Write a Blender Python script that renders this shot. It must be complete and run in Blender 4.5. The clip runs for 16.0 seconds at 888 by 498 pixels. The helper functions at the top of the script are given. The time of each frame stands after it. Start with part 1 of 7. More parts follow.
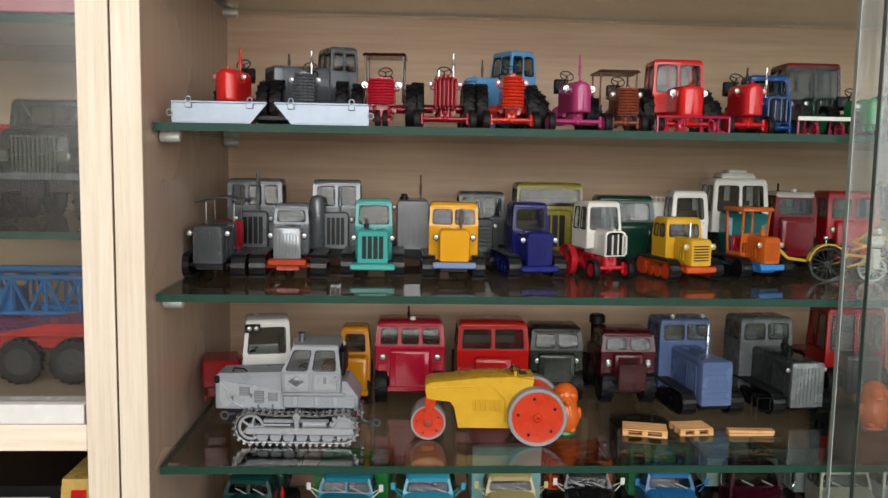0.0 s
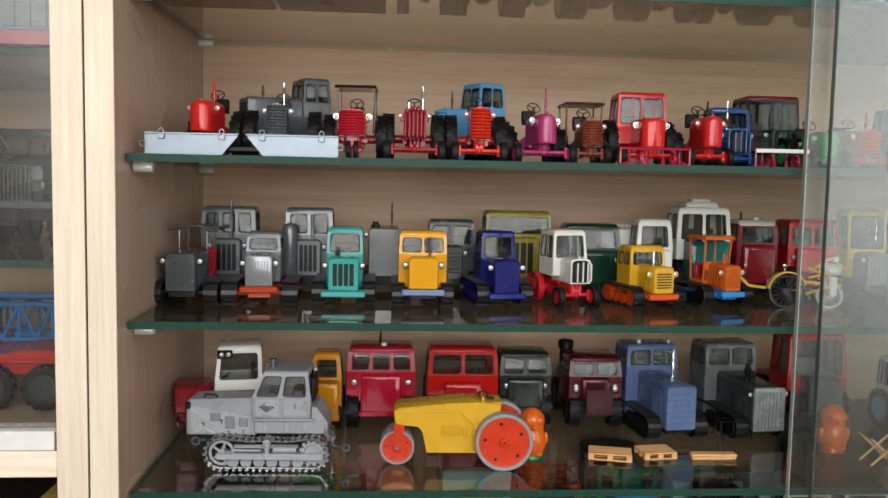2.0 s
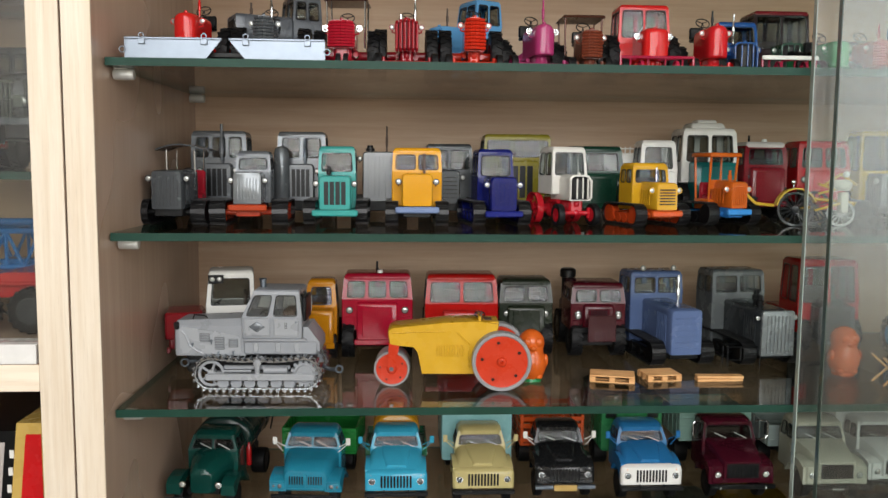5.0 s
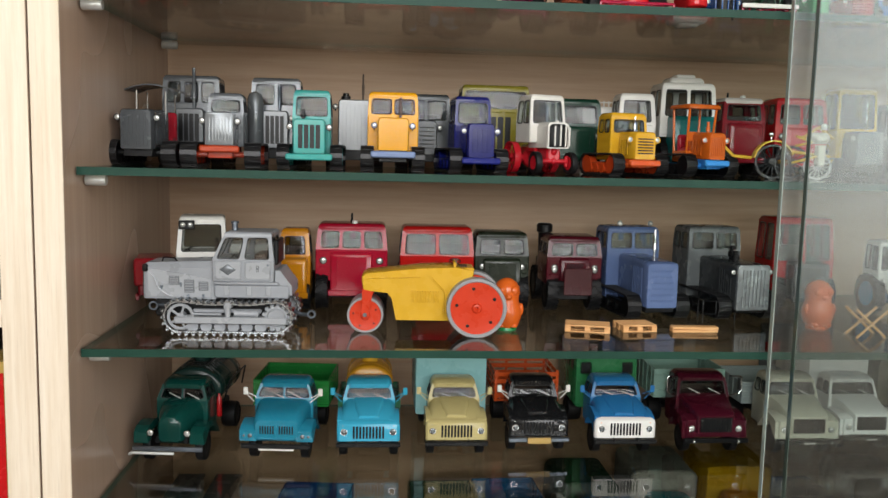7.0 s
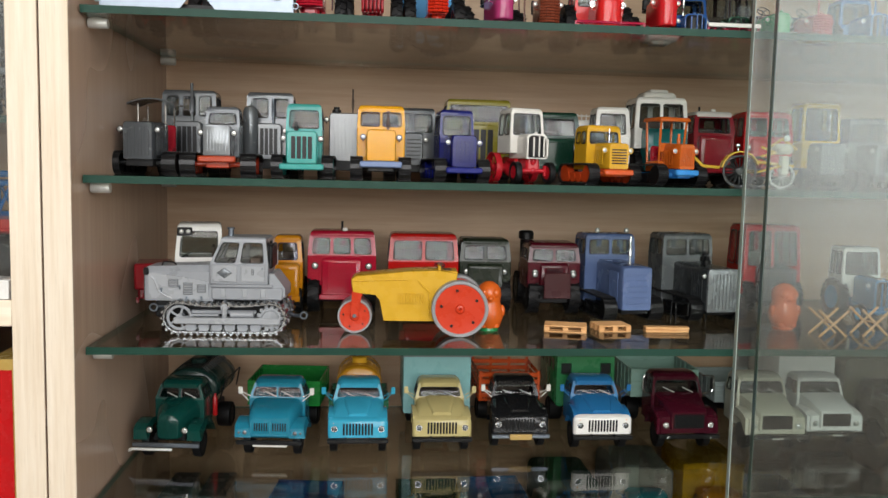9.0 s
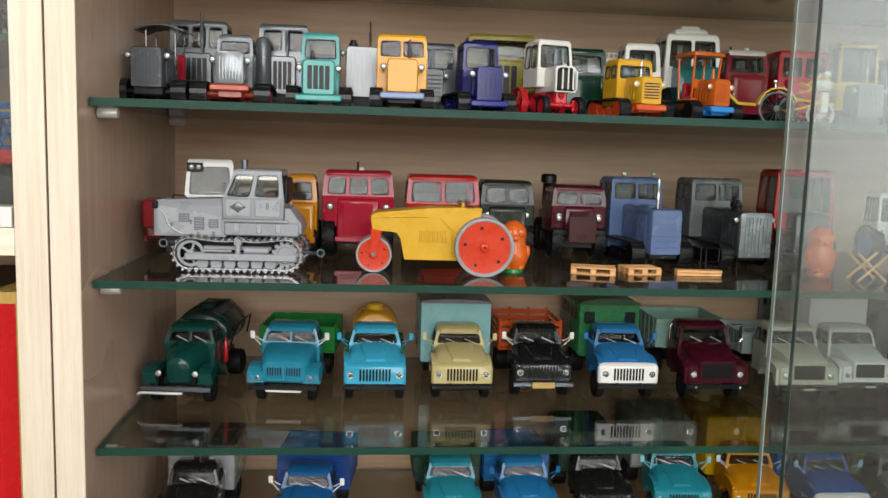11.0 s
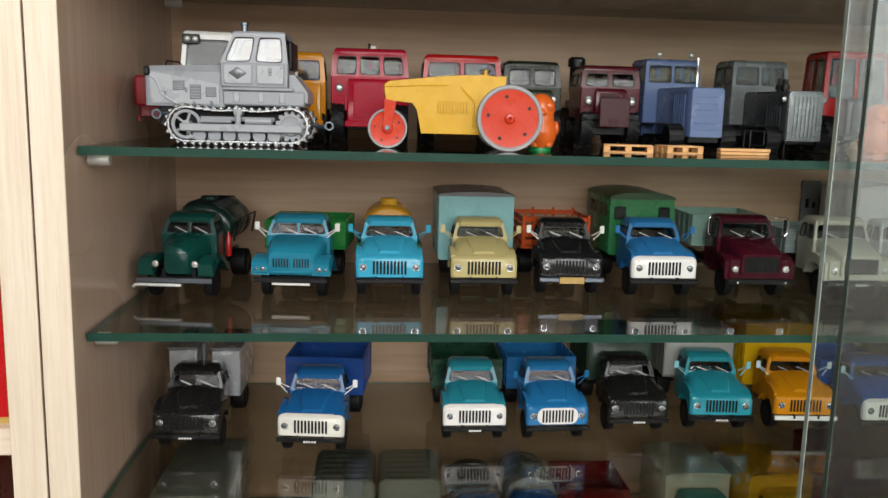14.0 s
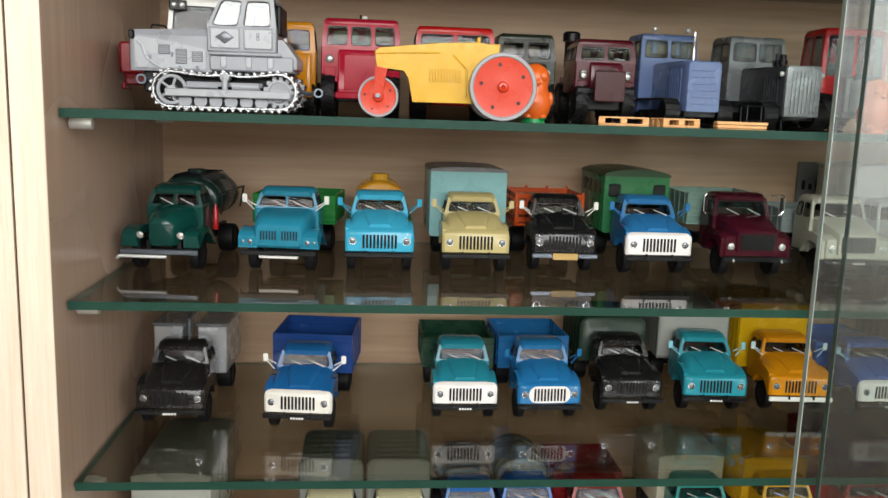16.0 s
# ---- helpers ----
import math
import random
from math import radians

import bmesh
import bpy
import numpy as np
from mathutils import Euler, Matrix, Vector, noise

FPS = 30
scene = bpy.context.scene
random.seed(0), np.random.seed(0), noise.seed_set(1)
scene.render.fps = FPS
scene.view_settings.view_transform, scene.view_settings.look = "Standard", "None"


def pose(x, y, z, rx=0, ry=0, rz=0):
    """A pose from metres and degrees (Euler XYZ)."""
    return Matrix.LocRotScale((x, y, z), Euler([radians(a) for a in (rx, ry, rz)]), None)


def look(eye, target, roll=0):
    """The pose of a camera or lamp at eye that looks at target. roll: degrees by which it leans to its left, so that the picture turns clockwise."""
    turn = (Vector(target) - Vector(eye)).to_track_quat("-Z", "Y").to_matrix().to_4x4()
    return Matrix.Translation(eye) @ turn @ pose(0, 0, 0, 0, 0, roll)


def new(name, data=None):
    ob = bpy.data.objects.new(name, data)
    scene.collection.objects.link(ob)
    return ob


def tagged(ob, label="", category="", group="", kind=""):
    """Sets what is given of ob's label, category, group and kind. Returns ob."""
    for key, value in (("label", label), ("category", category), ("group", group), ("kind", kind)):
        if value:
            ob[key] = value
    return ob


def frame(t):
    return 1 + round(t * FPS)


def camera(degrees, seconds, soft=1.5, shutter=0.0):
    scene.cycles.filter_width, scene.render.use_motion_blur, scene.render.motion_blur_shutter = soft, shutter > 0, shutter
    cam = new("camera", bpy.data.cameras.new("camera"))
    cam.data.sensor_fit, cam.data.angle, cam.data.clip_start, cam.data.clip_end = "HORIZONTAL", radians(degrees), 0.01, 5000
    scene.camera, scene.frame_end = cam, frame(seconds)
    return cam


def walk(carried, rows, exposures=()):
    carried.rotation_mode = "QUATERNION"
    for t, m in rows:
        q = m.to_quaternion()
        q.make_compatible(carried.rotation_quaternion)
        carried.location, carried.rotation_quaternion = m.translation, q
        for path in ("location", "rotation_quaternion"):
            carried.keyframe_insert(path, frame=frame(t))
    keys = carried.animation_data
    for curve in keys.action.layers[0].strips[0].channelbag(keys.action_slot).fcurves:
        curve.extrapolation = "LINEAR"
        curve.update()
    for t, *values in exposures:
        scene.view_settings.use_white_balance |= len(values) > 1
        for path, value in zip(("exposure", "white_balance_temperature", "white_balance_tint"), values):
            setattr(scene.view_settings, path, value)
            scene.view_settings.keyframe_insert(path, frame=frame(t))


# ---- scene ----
cam = camera(56.2, 16.0)
METRES, EYE, TILT, LEAN, TURN = 0.394, 1.35, -1.11, -0.575, -2.95
ROWS = [
    (0.0, 0.0, 0.0, 0.0, 0.03, -4.96, -0.39),
    (0.5, -0.0126, -0.0285, 0.032, -1.03, -3.81, -1.09),
    (1.0, 0.0022, -0.0506, 0.0374, -1.42, -2.85, -0.66),
    (1.5, 0.002, -0.0463, 0.0247, -0.91, -3.07, -0.63),
    (2.0, 0.0252, -0.0317, 0.0139, -1.12, -3.47, -0.54),
    (2.5, 0.0245, 0.0041, -0.0339, -0.82, -3.96, -0.02),
    (3.0, 0.0365, -0.009, -0.0284, -1.29, -4.72, -0.37),
    (3.5, 0.0448, -0.0173, -0.0287, -0.38, -3.92, 0.11),
    (4.0, 0.0525, 0.0014, -0.0565, -0.2, -4.49, 0.23),
    (6.5, 0.0628, 0.0142, -0.1526, -0.78, -4.79, -0.67),
    (7.0, 0.0646, 0.0202, -0.1824, -1.67, -5.36, -0.75),
    (7.5, 0.0405, 0.0043, -0.2067, -1.92, -4.78, -1.32),
    (8.0, 0.0291, -0.0738, -0.1985, -0.73, -2.38, -1.31),
    (8.5, 0.0319, -0.069, -0.2001, -1.42, -2.9, -1.84),
    (9.0, 0.0732, -0.0644, -0.1949, -2.28, -4.27, -0.69),
    (11.5, 0.0272, 0.0598, -0.3283, -2.46, -6.65, -1.38),
    (12.0, 0.0305, 0.1134, -0.3826, -2.9, -7.6, -1.93),
    (12.5, 0.0379, 0.1012, -0.3885, -2.58, -7.69, -1.08),
    (13.0, 0.0486, 0.0803, -0.3844, -2.04, -7.47, -0.58),
    (13.5, 0.025, 0.0753, -0.3975, -0.9, -7.13, -0.47),
    (14.0, 0.0264, 0.1094, -0.4268, -1.57, -8.28, -0.79),
    (14.5, 0.0385, 0.1106, -0.4349, -1.42, -8.0, -0.73),
    (15.0, 0.0435, 0.1195, -0.4511, -1.5, -8.07, -0.74),
    (15.5, 0.0182, 0.1251, -0.467, -1.37, -8.06, -1.01),
    (16.0, 0.0318, 0.13, -0.471, -1.95, -8.41, -1.27),
]
walk(cam, [(t, pose(0, 0, EYE, TILT, LEAN, TURN) @ pose(METRES * x, METRES * y, METRES * z, 90 + pitch, roll, yaw)) for t, x, y, z, yaw, pitch, roll in ROWS],
     [(0.0, -0.05), (4.0, -0.03), (7.0, 0.1), (8.5, 0.06), (12.5, 0.16), (14.5, 0.12), (15.5, 0.12), (16.0, 0.4)])

# ---- light ----
world = bpy.data.worlds.new("sky")
scene.world = world
world.use_nodes = True
wn = world.node_tree.nodes
sky = wn.new("ShaderNodeTexSky")
sky.sky_type, sky.sun_disc = "NISHITA", False
sky.sun_elevation, sky.sun_rotation = radians(35), radians(200)
world.node_tree.links.new(sky.outputs["Color"], wn["Background"].inputs["Color"])
wn["Background"].inputs["Strength"].default_value = 0.12


def area_lamp(name, m, sx, sy, power, colour):
    d = bpy.data.lights.new(name, "AREA")
    d.shape, d.size, d.size_y, d.energy, d.color = "RECTANGLE", sx, sy, power, colour
    ob = new(name, d)
    ob.matrix_world = m
    return ob


# lamps behind the camera: daylight of the window the doors mirror, and an added front fill
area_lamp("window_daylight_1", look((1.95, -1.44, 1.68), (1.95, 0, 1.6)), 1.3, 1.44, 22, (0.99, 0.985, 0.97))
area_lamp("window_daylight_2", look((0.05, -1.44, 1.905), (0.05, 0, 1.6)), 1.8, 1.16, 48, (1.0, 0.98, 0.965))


# ---- materials ----
def lin(h):
    """Linear colour from a hex text."""
    c = [int(h[i:i + 2], 16) / 255 for i in (0, 2, 4)]
    return tuple(v / 12.92 if v <= 0.04045 else ((v + 0.055) / 1.055) ** 2.4 for v in c) + (1.0,)


class Nodes:
    def __init__(self, name):
        self.mat = bpy.data.materials.new(name)
        self.mat.use_nodes = True
        self.t = self.mat.node_tree
        self.p = self.t.nodes["Principled BSDF"]

    def add(self, kind, **values):
        n = self.t.nodes.new(kind)
        for k, v in values.items():
            n.inputs[k.replace("_", " ")].default_value = v
        return n

    def link(self, a, b):
        self.t.links.new(a, b)

    def coords(self, scale):
        tc, mp = self.add("ShaderNodeTexCoord"), self.add("ShaderNodeMapping", Scale=scale)
        self.link(tc.outputs["Object"], mp.inputs["Vector"])
        return mp.outputs["Vector"]

    def noise(self, vec, scale, detail=4.0, rough=0.55):
        n = self.add("ShaderNodeTexNoise", Scale=scale, Detail=detail, Roughness=rough)
        self.link(vec, n.inputs["Vector"])
        return n.outputs["Fac"]

    def ramp(self, fac, stops):
        r = self.add("ShaderNodeValToRGB")
        e = r.color_ramp.elements
        while len(e) < len(stops):
            e.new(0.5)
        for el, (pos, c) in zip(e, stops):
            el.position, el.color = pos, c
        self.link(fac, r.inputs["Fac"])
        return r.outputs["Color"]

    def mix(self, fac, a, b, mode="MIX"):
        m = self.add("ShaderNodeMix")
        m.data_type, m.blend_type = "RGBA", mode
        for sock, v in ((m.inputs["Factor"], fac), (m.inputs["A"], a), (m.inputs["B"], b)):
            if isinstance(v, (float, int)):
                sock.default_value = v
            elif isinstance(v, tuple):
                sock.default_value = v
            else:
                self.link(v, sock)
        return m.outputs["Result"]

    def bump(self, fac, strength, distance):
        b = self.add("ShaderNodeBump", Strength=strength, Distance=distance)
        self.link(fac, b.inputs["Height"])
        self.link(b.outputs["Normal"], self.p.inputs["Normal"])

    def set(self, **values):
        for k, v in values.items():
            self.p.inputs[k.replace("_", " ")].default_value = v
        return self


def shade(c, k):
    return tuple(min(1.0, v * k) for v in c[:3]) + (1.0,)


MADE = {}


def paint(h, rough=0.24, metal=0.0, coat=0.22, dust=0.01, name="paint"):
    """Model paint: slightly uneven gloss and a little dust on it."""
    key = (h, rough, metal, coat)
    rough *= 0.6
    if key not in MADE:
        n = Nodes(f"{name}_{h}")
        c = lin(h)
        v = n.coords((1, 1, 1))
        big, fine = n.noise(v, 70.0, 3.0), n.noise(v, 900.0, 2.0)
        col = n.mix(big, shade(c, 0.68), shade(c, 0.84))
        dusty = n.ramp(fine, [(0.52, (0, 0, 0, 1)), (0.8, (dust * 3, dust * 3, dust * 3, 1))])
        n.link(n.mix(dusty, col, (0.42, 0.4, 0.37, 1)), n.p.inputs["Base Color"])
        n.link(n.ramp(big, [(0.3, (rough * 0.8,) * 3 + (1,)), (0.7, (min(1, rough * 1.35),) * 3 + (1,))]), n.p.inputs["Roughness"])
        n.set(Metallic=metal, Coat_Weight=coat * 0.6, Coat_Roughness=0.08, Specular_IOR_Level=0.27)
        n.bump(fine, 0.03, 0.0002)
        MADE[key] = n.mat
    return MADE[key]


def wood(name, light, dark, grain, rough=0.45, pore=0.35):
    """Oak-look laminate: long streaks, pores and a slow change of tone. grain: the scale of the pattern along x, y and z."""
    n = Nodes(name)
    v = n.coords(grain)
    streak = n.noise(v, 1.0, 8.0, 0.65)
    pores = n.noise(v, 4.5, 3.0, 0.7)
    tone = n.noise(n.coords((1, 1, 1)), 5.0, 2.0)
    col = n.mix(n.ramp(streak, [(0.32, (0, 0, 0, 1)), (0.68, (1, 1, 1, 1))]), dark, light)
    col = n.mix(n.ramp(pores, [(0.56, (0, 0, 0, 1)), (0.74, (pore, pore, pore, 1))]), col, shade(dark, 0.7))
    col = n.mix(0.5, col, n.ramp(tone, [(0.35, (0.88, 0.86, 0.84, 1)), (0.65, (1, 1, 1, 1))]), "MULTIPLY")
    n.link(col, n.p.inputs["Base Color"])
    n.link(n.ramp(tone, [(0.3, (rough * 0.85,) * 3 + (1,)), (0.7, (rough * 1.15,) * 3 + (1,))]), n.p.inputs["Roughness"])
    n.bump(pores, 0.12, 0.0003)
    return n.mat


def sheet_glass(name, tint, sheen=0.045, blur=0.015):
    """Flat float glass that lets tinted light through and mirrors more the flatter it is looked at."""
    n = Nodes(name)
    clear, gloss, mixer = n.add("ShaderNodeBsdfTransparent", Color=tint), n.add("ShaderNodeBsdfGlossy", Roughness=blur), n.add("ShaderNodeMixShader")
    facing = n.add("ShaderNodeLayerWeight", Blend=0.5)
    power, amount = n.add("ShaderNodeMath"), n.add("ShaderNodeMath")
    power.operation, amount.operation = "POWER", "MULTIPLY_ADD"
    power.inputs[1].default_value = 5.0
    amount.inputs[1].default_value, amount.inputs[2].default_value = 0.9, sheen
    n.link(facing.outputs["Facing"], power.inputs[0])
    n.link(power.outputs[0], amount.inputs[0])
    n.link(amount.outputs[0], mixer.inputs[0])
    n.link(clear.outputs[0], mixer.inputs[1])
    n.link(gloss.outputs[0], mixer.inputs[2])
    n.link(mixer.outputs[0], n.t.nodes["Material Output"].inputs["Surface"])
    return n.mat


def plain(name, h, rough=0.5, metal=0.0, var=0.15, scale=200.0, bump=0.1, shine=0.5):
    n = Nodes(name)
    c = lin(h)
    v = n.coords((1, 1, 1))
    a, b = n.noise(v, scale, 4.0), n.noise(v, scale * 9, 2.0)
    col = n.mix(a, shade(c, 1 - var), shade(c, 1 + var))
    n.link(n.mix(0.25, col, n.mix(b, shade(c, 1 - var), shade(c, 1 + var))), n.p.inputs["Base Color"])
    n.set(Roughness=rough, Metallic=metal, Specular_IOR_Level=shine)
    n.bump(b, bump, 0.0003)
    return n.mat


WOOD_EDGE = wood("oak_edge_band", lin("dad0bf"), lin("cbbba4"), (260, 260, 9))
# side and back oak are darkened, putting the cabinet's inner shade into their colour
WOOD_SIDE_SHADED = wood("shaded_oak_side", lin("b19a87"), lin("a58d7a"), (150, 120, 5), 0.26, 0.1)
WOOD_BACK_SHADED = wood("shaded_oak_back", lin("c2a68b"), lin("af9074"), (6, 100, 130), 0.5, 0.2)
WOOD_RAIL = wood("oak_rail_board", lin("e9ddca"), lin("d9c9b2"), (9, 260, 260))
PALLET = wood("pallet_pine", lin("dcae78"), lin("c08a52"), (60, 500, 500), 0.7)
SHELF_GLASS = sheet_glass("shelf_glass", (0.695, 0.7, 0.66, 1))
SHELF_EDGE = plain("green_glass_edge", "1c3a30", 0.4, 0.0, 0.25, 60.0, 0.02, 0.14)
SHELF_LINE = plain("pale_green_glass_line", "7d9a8a", 0.4, 0.0, 0.2, 60.0, 0.02)
PIN = plain("satin_aluminium", "c6c8c4", 0.4, 0.35, 0.08, 200.0, 0.03)
SHELF_SIDE = plain("green_glass_side", "2c5546", 0.6, 0.0, 0.2, 60.0, 0.02)
PANE = sheet_glass("door_glass", (0.945, 0.965, 0.955, 1), 0.045, 0.26)
PANE_EDGE = plain("door_glass_edge", "43514a", 0.18, 0.0, 0.2, 60.0, 0.02)
PANE_EDGE_PALE = plain("door_glass_edge_pale", "93a099", 0.2, 0.0, 0.2, 60.0, 0.02)
WINDOW = sheet_glass("model_window", (0.72, 0.75, 0.74, 1), 0.02)
ACRYLIC = sheet_glass("clear_acrylic", (0.82, 0.84, 0.84, 1), 0.07)
WINDSCREEN = sheet_glass("model_windscreen", (0.58, 0.6, 0.6, 1), 0.014)
RUBBER = plain("model_rubber", "0d0d0e", 0.55, 0.0, 0.3, 300.0, 0.2, 0.22)
BLACK = plain("black_plastic", "0d0e0f", 0.34, 0.0, 0.25, 200.0, 0.1, 0.25)
CHASSIS = plain("chassis_black", "101112", 0.45, 0.0, 0.3, 200.0, 0.1, 0.25)
CHROME = plain("chrome", "cdd0d2", 0.2, 1.0, 0.06, 200.0, 0.03)
STEEL = plain("galvanised_steel", "6a727b", 0.32, 0.85, 0.16, 120.0, 0.06)
TRACK = plain("track_dark_steel", "1b1b1c", 0.36, 0.5, 0.35, 300.0, 0.2)
LENS = plain("lamp_lens", "b4b6b2", 0.1, 0.5, 0.04, 200.0, 0.02)
HEADGLASS = plain("headlight_glass", "6f7476", 0.1, 0.6, 0.1, 200.0, 0.02)
CHAIN = plain("bright_track_chain", "a3a6a8", 0.26, 1.0, 0.2, 260.0, 0.2)
AMBER = plain("amber_lens", "e8902a", 0.2, 0.0, 0.05, 200.0, 0.02)
SEAT = plain("seat_brown", "4a3a30", 0.6, 0.0, 0.2, 200.0)
WHITE = paint("ecebe6", 0.35, name="white_paint")
PLATE = plain("plate_white", "d9d8d2", 0.5, 0.0, 0.06, 200.0)
WALL = plain("wall_paint", "e6e2da", 0.85, 0.0, 0.05, 4.0)
FLOOR = wood("floor_laminate", lin("6d5138"), lin("553e2a"), (3, 40, 40), 0.4)


# ---- helpers for meshes; lengths of the models are in millimetres ----
def box(bm, x0, x1, y0, y1, z0, z1, bev=0.5, top=(0, 0, 0), seg=1):
    """A bevelled box. top: how far its top draws in at the front, the back and the sides."""
    f, b, s = top
    pts = [(x0, y0, z0), (x1, y0, z0), (x1, y1, z0), (x0, y1, z0), (x0 + s, y0 + f, z1), (x1 - s, y0 + f, z1), (x1 - s, y1 - b, z1), (x0 + s, y1 - b, z1)]
    v = [bm.verts.new(p) for p in pts]
    fs = [bm.faces.new([v[i] for i in q]) for q in ((3, 2, 1, 0), (4, 5, 6, 7), (0, 1, 5, 4), (1, 2, 6, 5), (2, 3, 7, 6), (3, 0, 4, 7))]
    if bev > 0:
        es = list({e for q in fs for e in q.edges})
        bmesh.ops.bevel(bm, geom=es, offset=bev, segments=seg, affect="EDGES", profile=0.5)
    return bm


def loft(bm, rings, cap=True):
    """A skin over rings of points, all with the same count."""
    vs = [[bm.verts.new(p) for p in r] for r in rings]
    n = len(vs[0])
    for a, b in zip(vs, vs[1:]):
        for i in range(n):
            bm.faces.new((a[i], a[(i + 1) % n], b[(i + 1) % n], b[i]))
    if cap:
        bm.faces.new(vs[0][::-1])
        bm.faces.new(vs[-1])
    return bm


def rounded(w, z0, z1, r, y, x=0.0, n=3, low=None):
    """A rounded rectangle in the plane at y; low: the radius of its lower corners."""
    low = r if low is None else low
    out = []
    for cx, cz, a0, rr in ((w / 2, z1, 0, r), (-w / 2, z1, 90, r), (-w / 2, z0, 180, low), (w / 2, z0, 270, low)):
        sx, sz = (-1 if cx > 0 else 1), (-1 if cz == z1 else 1)
        for i in range(n + 1):
            a = radians(a0 + 90 * i / n)
            out.append((x + cx + sx * rr + rr * math.cos(a), y, cz + sz * rr + rr * math.sin(a)))
    return out


def cyl(bm, p0, p1, r, r2=None, n=14, cap=True):
    p0, p1 = Vector(p0), Vector(p1)
    r2 = r if r2 is None else r2
    d = (p1 - p0).normalized()
    a = d.orthogonal().normalized()
    b = d.cross(a)
    ring = lambda c, q: [c + q * (math.cos(2 * math.pi * i / n) * a + math.sin(2 * math.pi * i / n) * b) for i in range(n)]
    return loft(bm, [ring(p0, r), ring(p1, r2)], cap)


def tube(bm, pts, r, n=6):
    for a, b in zip(pts, pts[1:]):
        cyl(bm, a, b, r, n=n)
    return bm


def lathe(bm, profile, c, n=24, axis="x", cap=True):
    """Turns a profile of (along, radius) about an axis through c."""
    rings = []
    for along, r in profile:
        ring = []
        for i in range(n):
            a = 2 * math.pi * i / n
            u, w = r * math.cos(a), r * math.sin(a)
            p = {"x": (along, u, w), "y": (w, along, u), "z": (u, w, along)}[axis]
            ring.append((c[0] + p[0], c[1] + p[1], c[2] + p[2]))
        rings.append(ring)
    return loft(bm, rings, cap)


def ball(bm, c, r, sx=1.0, sy=1.0, sz=1.0, n=12):
    m = Matrix.Translation(c) @ Matrix.Diagonal((sx, sy, sz, 1))
    bmesh.ops.create_uvsphere(bm, u_segments=n, v_segments=max(6, n * 2 // 3), radius=r, matrix=m)
    return bm


def ring(bm, c, r, t, axis="y", n=18, tilt=0.0):
    """A thin ring, as of a steering wheel or a lamp's rim."""
    rows = []
    for i in range(n):
        a = 2 * math.pi * i / n
        row = []
        for j in range(6):
            b = 2 * math.pi * j / 6
            u = r + t * math.cos(b)
            p = Vector((u * math.cos(a), t * math.sin(b), u * math.sin(a)))
            if axis == "z":
                p = Vector((p.x, p.z, p.y))
            row.append(Matrix.Rotation(radians(tilt), 3, "X") @ p + Vector(c))
        rows.append([bm.verts.new(q) for q in row])
    for i in range(n):
        a, b = rows[i], rows[(i + 1) % n]
        for j in range(6):
            bm.faces.new((a[j], a[(j + 1) % 6], b[(j + 1) % 6], b[j]))
    return bm


def mesh_of(name, bm, unit=0.001, angle=38):
    bmesh.ops.recalc_face_normals(bm, faces=bm.faces)
    me = bpy.data.meshes.new(name)
    bm.to_mesh(me)
    bm.free()
    me.transform(Matrix.Scale(unit, 4))
    me.polygons.foreach_set("use_smooth", [True] * len(me.polygons))
    me.set_sharp_from_angle(angle=radians(angle))
    return me


def part(name, bm, material, parent, label="", unit=0.001):
    ob = new(name, mesh_of(name, bm, unit))
    ob.data.materials.append(material)
    ob.parent = parent
    if label:
        tagged(ob, label)
    return ob


def thing(name, x, y, z, yaw, label, category, group="", size=1.0):
    ob = new(name)
    ob.empty_display_size = 0.01
    ob.matrix_world = pose(x, y, z, 0, 0, yaw) @ Matrix.Scale(size, 4)
    return tagged(ob, label, category, group)


def solid(name, x0, x1, y0, y1, z0, z1, material, label="", category="", kind="structure", bev=0.0006, parent=None):
    """One bevelled board of the setting, in metres."""
    bm = bmesh.new()
    box(bm, x0, x1, y0, y1, z0, z1, bev)
    ob = new(name, mesh_of(name, bm, 1.0))
    ob.data.materials.append(material)
    if parent:
        ob.parent = parent
    else:
        tagged(ob, label, category, "", kind)
    return ob


# ---- room ----
RX0, RX1, RY0, RY1, RZ = -2.4, 3.0, -1.5, 0.80, 2.6
solid("floor", RX0, RX1, RY0, RY1, -0.1, 0.0, FLOOR, "brown laminate floor of the room", "floor")
solid("ceiling", RX0, RX1, RY0, RY1, RZ, RZ + 0.1, WALL, "plain white painted ceiling", "ceiling")
solid("wall_north", RX0, RX1, RY1, RY1 + 0.1, 0, RZ, WALL, "pale painted wall behind the cabinets", "wall")
solid("wall_east", RX1, RX1 + 0.1, RY0, RY1, 0, RZ, WALL, "pale painted side wall", "wall")


